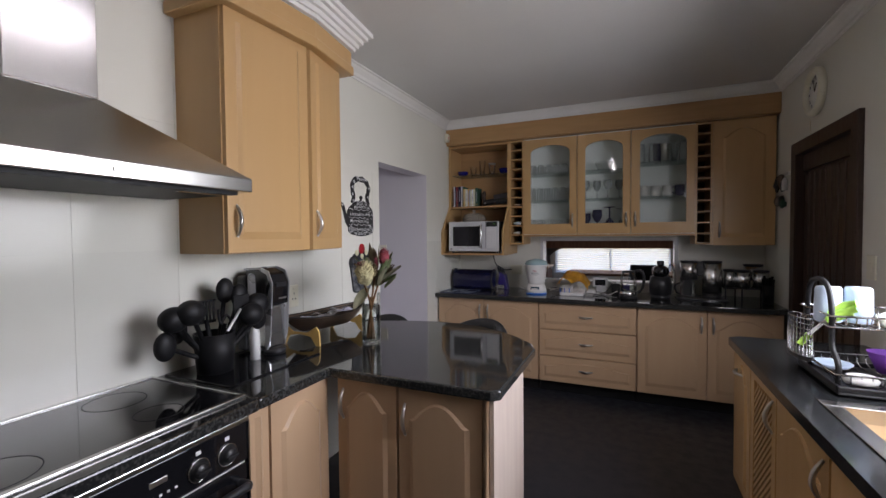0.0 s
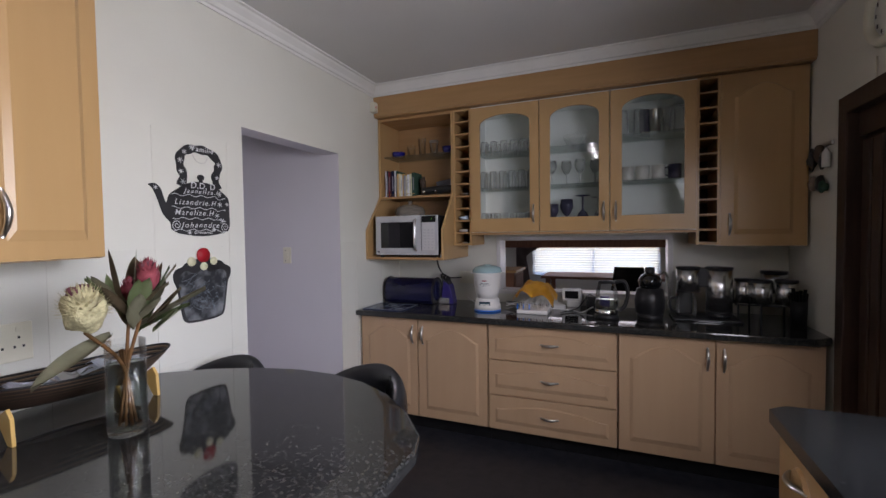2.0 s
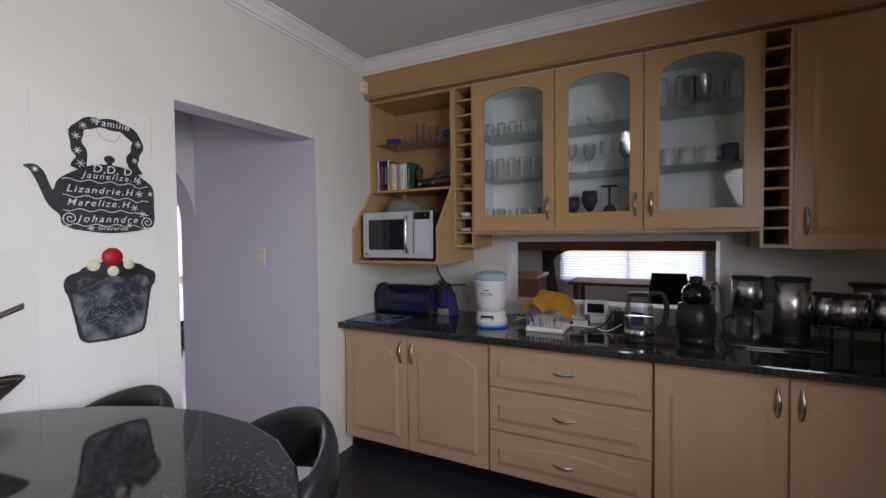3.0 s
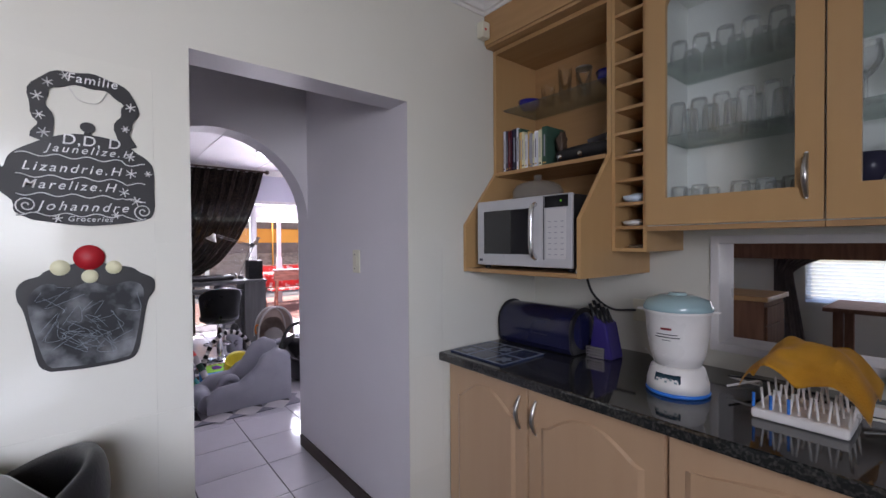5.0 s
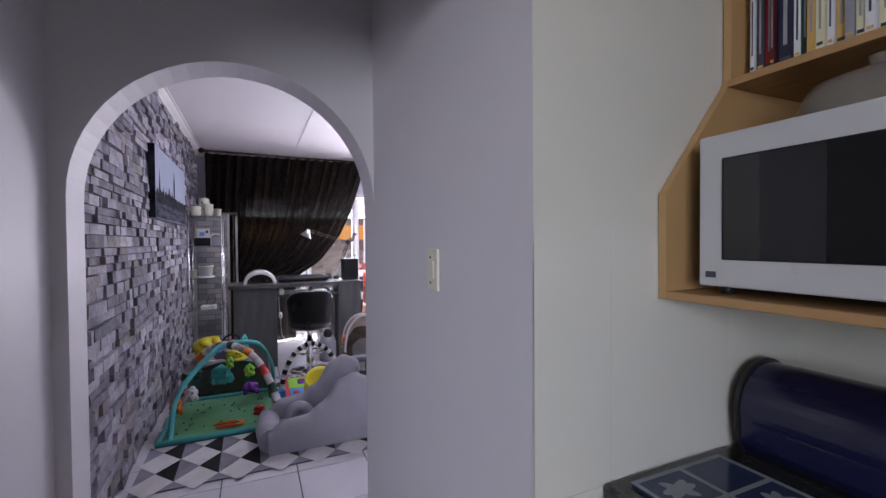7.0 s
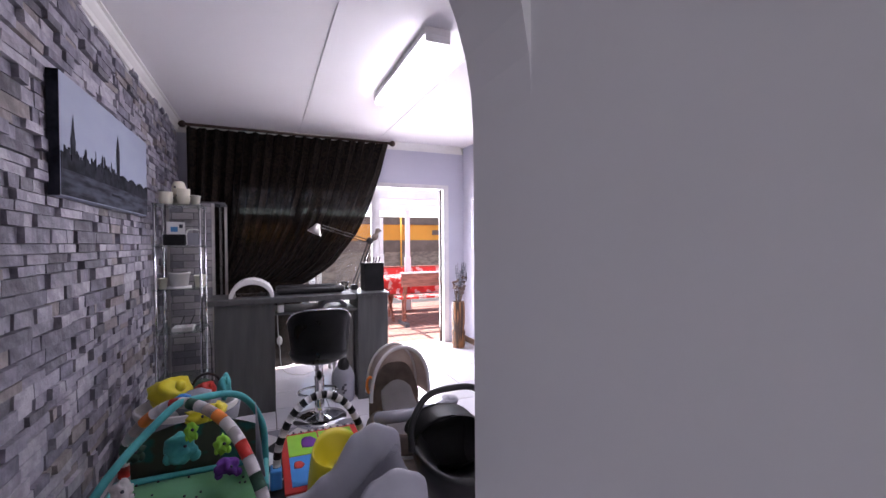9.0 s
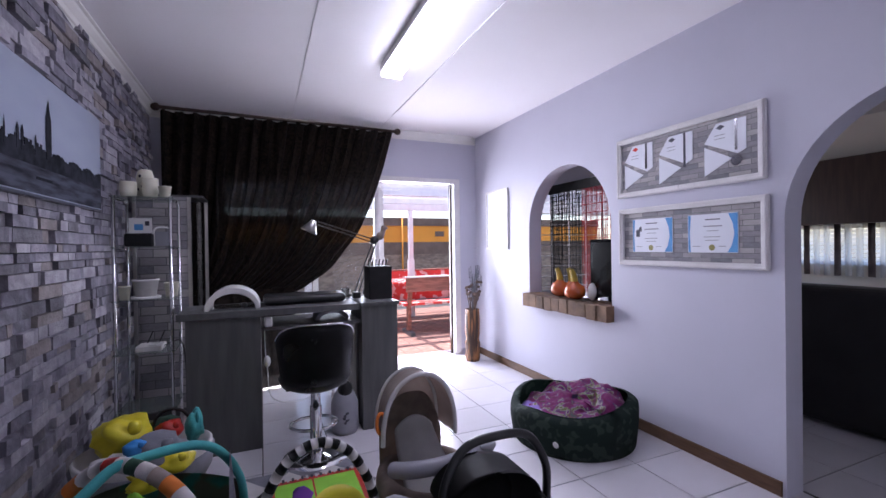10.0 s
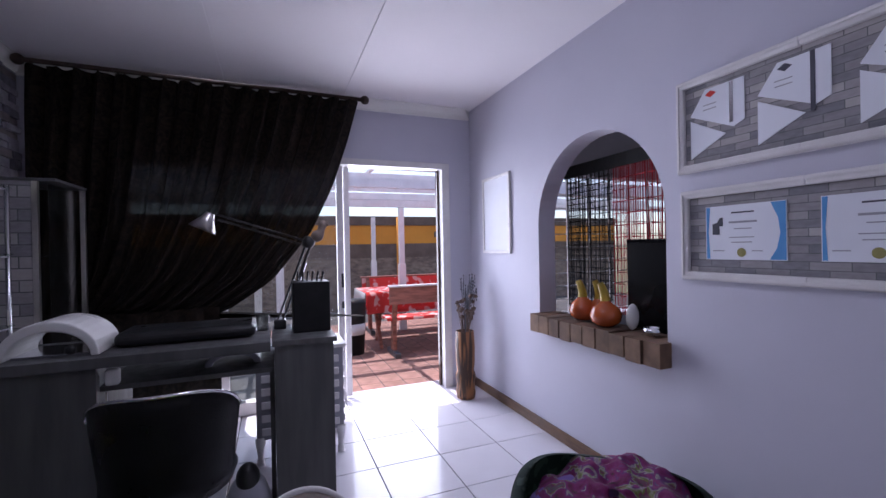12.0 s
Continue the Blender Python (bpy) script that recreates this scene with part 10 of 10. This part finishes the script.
fp = thing("frosted_plate", (0.47, 3.2, CT + 0.045), "pale blue plastic dish in the lower rack", "dish")
part("dish", lathe(nb(), 0.475, 3.19, [(0, CT + 0.04), (0.05, CT + 0.04), (0.065, CT + 0.055), (0.062, CT + 0.057), (0.048, CT + 0.044), (0, CT + 0.044)], 24), "frost", fp)
pp = thing("papers", (-1.80, 3.0, CT + 0.09), "crumpled white papers lying in the bread tray", "papers")
for a, b, c_ in ((-1.80, 2.90, 0.2), (-1.79, 3.06, -0.3), (-1.81, 3.16, 0.5)):
    part("sheet", sheet(lambda u, v: (a + 0.07 * (u - 0.5) + c_ * 0.05 * v, b + 0.11 * (v - 0.5), CT + 0.128 + 0.006 * math.sin(u * 7 + v * 4 + c_ * 5)), 8, 8, 0.0012), "paper", pp)
tp_ = thing("kitchen_tap", (0.74, 2.42, CT), "chrome swan-neck sink mixer tap", "tap")
part("spout", tube(nb(), bez([(0.76, 2.42, CT), (0.76, 2.42, CT + 0.20), (0.72, 2.42, CT + 0.27), (0.62, 2.42, CT + 0.27), (0.58, 2.42, CT + 0.21)], 6), 0.012, 10), "chrome", tp_)
part("base", cyl(nb(), 0.76, 2.42, CT, CT + 0.04, 0.026, seg=20), "chrome", tp_)
# kitchen tube light, seen only mirrored in the cabinet glass
kl = thing("ceiling_light", (-0.50, 1.9, KZ - 0.06), "white fluorescent kitchen ceiling light", "ceiling light")
part("housing", bx(-0.57, 1.26, KZ - 0.03, -0.43, 2.52, KZ - 0.002), "wframe", kl, bevel=0.004)
part("tube", tube(nb(), [(-0.50, 1.28, KZ - 0.045), (-0.50, 2.50, KZ - 0.045)], 0.014, 10), "lampglass", kl, "glowing white tube")

# ---- floor tiles, wall tiles and stone cladding ----
def shared_box(cache, dx, dy, dz, material, be=0.0):
    key = (round(dx, 4), round(dy, 4), round(dz, 4), material)
    if key not in cache:
        bm = nb()
        if be:
            b = [bm.verts.new(p) for p in ((0, 0, 0), (dx, 0, 0), (dx, dy, 0), (0, dy, 0))]
            m_ = [bm.verts.new(p) for p in ((0, 0, dz - be), (dx, 0, dz - be), (dx, dy, dz - be), (0, dy, dz - be))]
            t = [bm.verts.new(p) for p in ((be, be, dz), (dx - be, be, dz), (dx - be, dy - be, dz), (be, dy - be, dz))]
            for p, q in ((b, m_), (m_, t)):
                for i in range(4):
                    bm.faces.new((p[i], p[(i + 1) % 4], q[(i + 1) % 4], q[i]))
            bm.faces.new(t), bm.faces.new(list(reversed(b)))
        else:
            box(bm, 0, 0, 0, dx, dy, dz)
        me = bpy.data.meshes.new("piece")
        bm.to_mesh(me)
        bm.free()
        me.materials.append(M[material])
        cache[key] = me
    return cache[key]


CACHE = {}


def piece(name, parent, x, y, z, dx, dy, dz, material, be=0.0):
    ob = new(name, shared_box(CACHE, dx, dy, dz, material, be))
    ob.parent = parent
    ob.location = Vector((x, y, z)) - LOC[parent.name]
    return ob


fd = bpy.data.objects["floor_dining"]
TX, TY, JX, JY = 0.395, 0.404, -3.97, 6.07
for i in range(-6, 12):
    for j in range(-8, 4):
        xa, ya = JX - (i + 1) * TX, JY + j * TY
        xb, yb_ = xa + TX, ya + TY
        xa, xb, ya, yb_ = max(xa, DX0 - 0.14), min(xb, -2.0), max(ya, DY0 + 0.002), min(yb_, DY1 + 0.14)
        if xb - xa < 0.03 or yb_ - ya < 0.03 or (xa > -3.3 and (ya > OP1 or yb_ < 3.6)):
            continue
        piece("tile", fd, xa + 0.003, ya + 0.003, -0.005, xb - xa - 0.006, yb_ - ya - 0.006, 0.005, "tile", 0.0012)
fl_ = bpy.data.objects["floor_living"]
for i in range(0, 8):
    for j in range(0, 4):
        piece("tile", fl_, -6.6 + i * TX + 0.003, 7.04 + j * TY + 0.003, -0.005, TX - 0.006, TY - 0.006, 0.005, "tile", 0.0012)
pf_ = bpy.data.objects["patio_floor"]
for i in range(17):
    for j in range(15):
        xa, ya = -8.19 - (i + 1) * 0.22, 5.0 + j * 0.22
        piece("paver", pf_, xa, ya, -0.045, 0.213, 0.213, 0.012, "paver", 0.002)
# wall tiles on the kitchen's west wall
kw = bpy.data.objects["wall_kitchen_west"]
ZR = [0.33, 0.851, 1.368, 1.89, 2.41]
ys = [1.913 + 0.374 * k for k in range(-4, 10)]
for a, b in zip(ys, ys[1:]):
    for z0, z1 in zip(ZR, ZR[1:]):
        for ya, yb_ in ([(a, b)] if b <= OP0 + 0.001 else [(a, min(b, OP0))] if a < OP0 else [(max(a, OP1), b)] if b > OP1 + 0.03 else []):
            if yb_ - ya < 0.03 or (ya >= OP1 - 0.01 and z1 > 1.4 and yb_ > 5.0) or (z0 > 1.6 and ya > 2.9) or (ya >= OP1 - 0.01 and z0 > 1.2):
                continue
            bm_key = ("w", round(yb_ - ya, 4), round(z1 - z0, 4))
            if bm_key not in CACHE:
                b2 = nb()
                box(b2, 0, 0, 0, 0.004, yb_ - ya - 0.0025, z1 - z0 - 0.0025)
                me = bpy.data.meshes.new("wall_tile")
                b2.to_mesh(me)
                b2.free()
                me.materials.append(M["wtile"])
                CACHE[bm_key] = me
            ob = new("wall_tile", CACHE[bm_key])
            ob.parent = kw
            ob.location = (KX0 - 0.002, ya, z0)
# stone cladding
sw_ = bpy.data.objects["wall_dining_south"]
random.seed(11)
rest = nb()
made, rows = 0, 0
z = 0.01
HT = [0.040, 0.052, 0.062]
WD = [0.055, 0.09, 0.13, 0.17, 0.24]
DP = [0.012, 0.021, 0.033]


def stone(dx, dy, dz, k, m):
    key = ("s", dx, dy, dz, k, m)
    if key not in CACHE:
        b2 = nb()
        t = 0.004 * (k - 1)
        v0 = [b2.verts.new(p) for p in ((0, 0, 0), (dx, 0, 0), (dx, 0, dz), (0, 0, dz))]
        v1 = [b2.verts.new(p) for p in ((0.001, dy + t, 0.001), (dx - 0.002, dy - t, 0.002), (dx - 0.001, dy - t * 0.5, dz - 0.001), (0.002, dy + t * 0.4, dz - 0.002))]
        b2.faces.new(v0), b2.faces.new(list(reversed(v1)))
        for i in range(4):
            b2.faces.new((v0[i], v1[i], v1[(i + 1) % 4], v0[(i + 1) % 4]))
        bmesh.ops.recalc_face_normals(b2, faces=b2.faces)
        me = bpy.data.meshes.new("stone")
        b2.to_mesh(me)
        b2.free()
        me.materials.append(M["stone%d" % m])
        CACHE[key] = me
    return CACHE[key]


restv, restf, restm = [], [], []
while z < DZ - 0.03:
    h = random.choice(HT)
    x = DX0 + 0.005
    while x < -3.32:
        w = random.choice(WD)
        if x + w > -3.305:
            w = round(-3.305 - x, 4)
            if w < 0.03:
                break
        d = random.choice(DP)
        m = random.choices(range(5), (30, 26, 24, 12, 8))[0]
        k = random.randrange(3)
        near = -5.75 < x < -4.25 and 0.75 < z < 2.05
        if near and made < 300:
            ob = new("stone", stone(w, d, h, k, m))
            ob.parent = sw_
            ob.location = (x, DY0 - 0.0005, z)
            made += 1
        else:
            t = 0.004 * (k - 1)
            n0 = len(restv)
            restv += [(x, DY0, z), (x + w, DY0, z), (x + w, DY0, z + h), (x, DY0, z + h), (x + 0.001, DY0 + d + t, z + 0.001), (x + w - 0.002, DY0 + d - t, z + 0.002), (x + w - 0.001, DY0 + d - t * 0.5, z + h - 0.001), (x + 0.002, DY0 + d + t * 0.4, z + h - 0.002)]
            restf += [(n0 + 7, n0 + 6, n0 + 5, n0 + 4), (n0, n0 + 4, n0 + 5, n0 + 1), (n0 + 1, n0 + 5, n0 + 6, n0 + 2), (n0 + 2, n0 + 6, n0 + 7, n0 + 3), (n0 + 3, n0 + 7, n0 + 4, n0)]
            restm += [m] * 5
        x += w + 0.002
    z += h + 0.002
me = bpy.data.meshes.new("stone_cladding")
me.from_pydata(restv, [], restf)
for i in range(5):
    me.materials.append(M["stone%d" % i])
for p, m in zip(me.polygons, restm):
    p.material_index = m
me.update()
ob = new("stone_cladding", me)
ob.parent = sw_
tagged(ob, "split-face grey stone cladding", kind="stuff")
print("stones", made, len(restf) // 5)
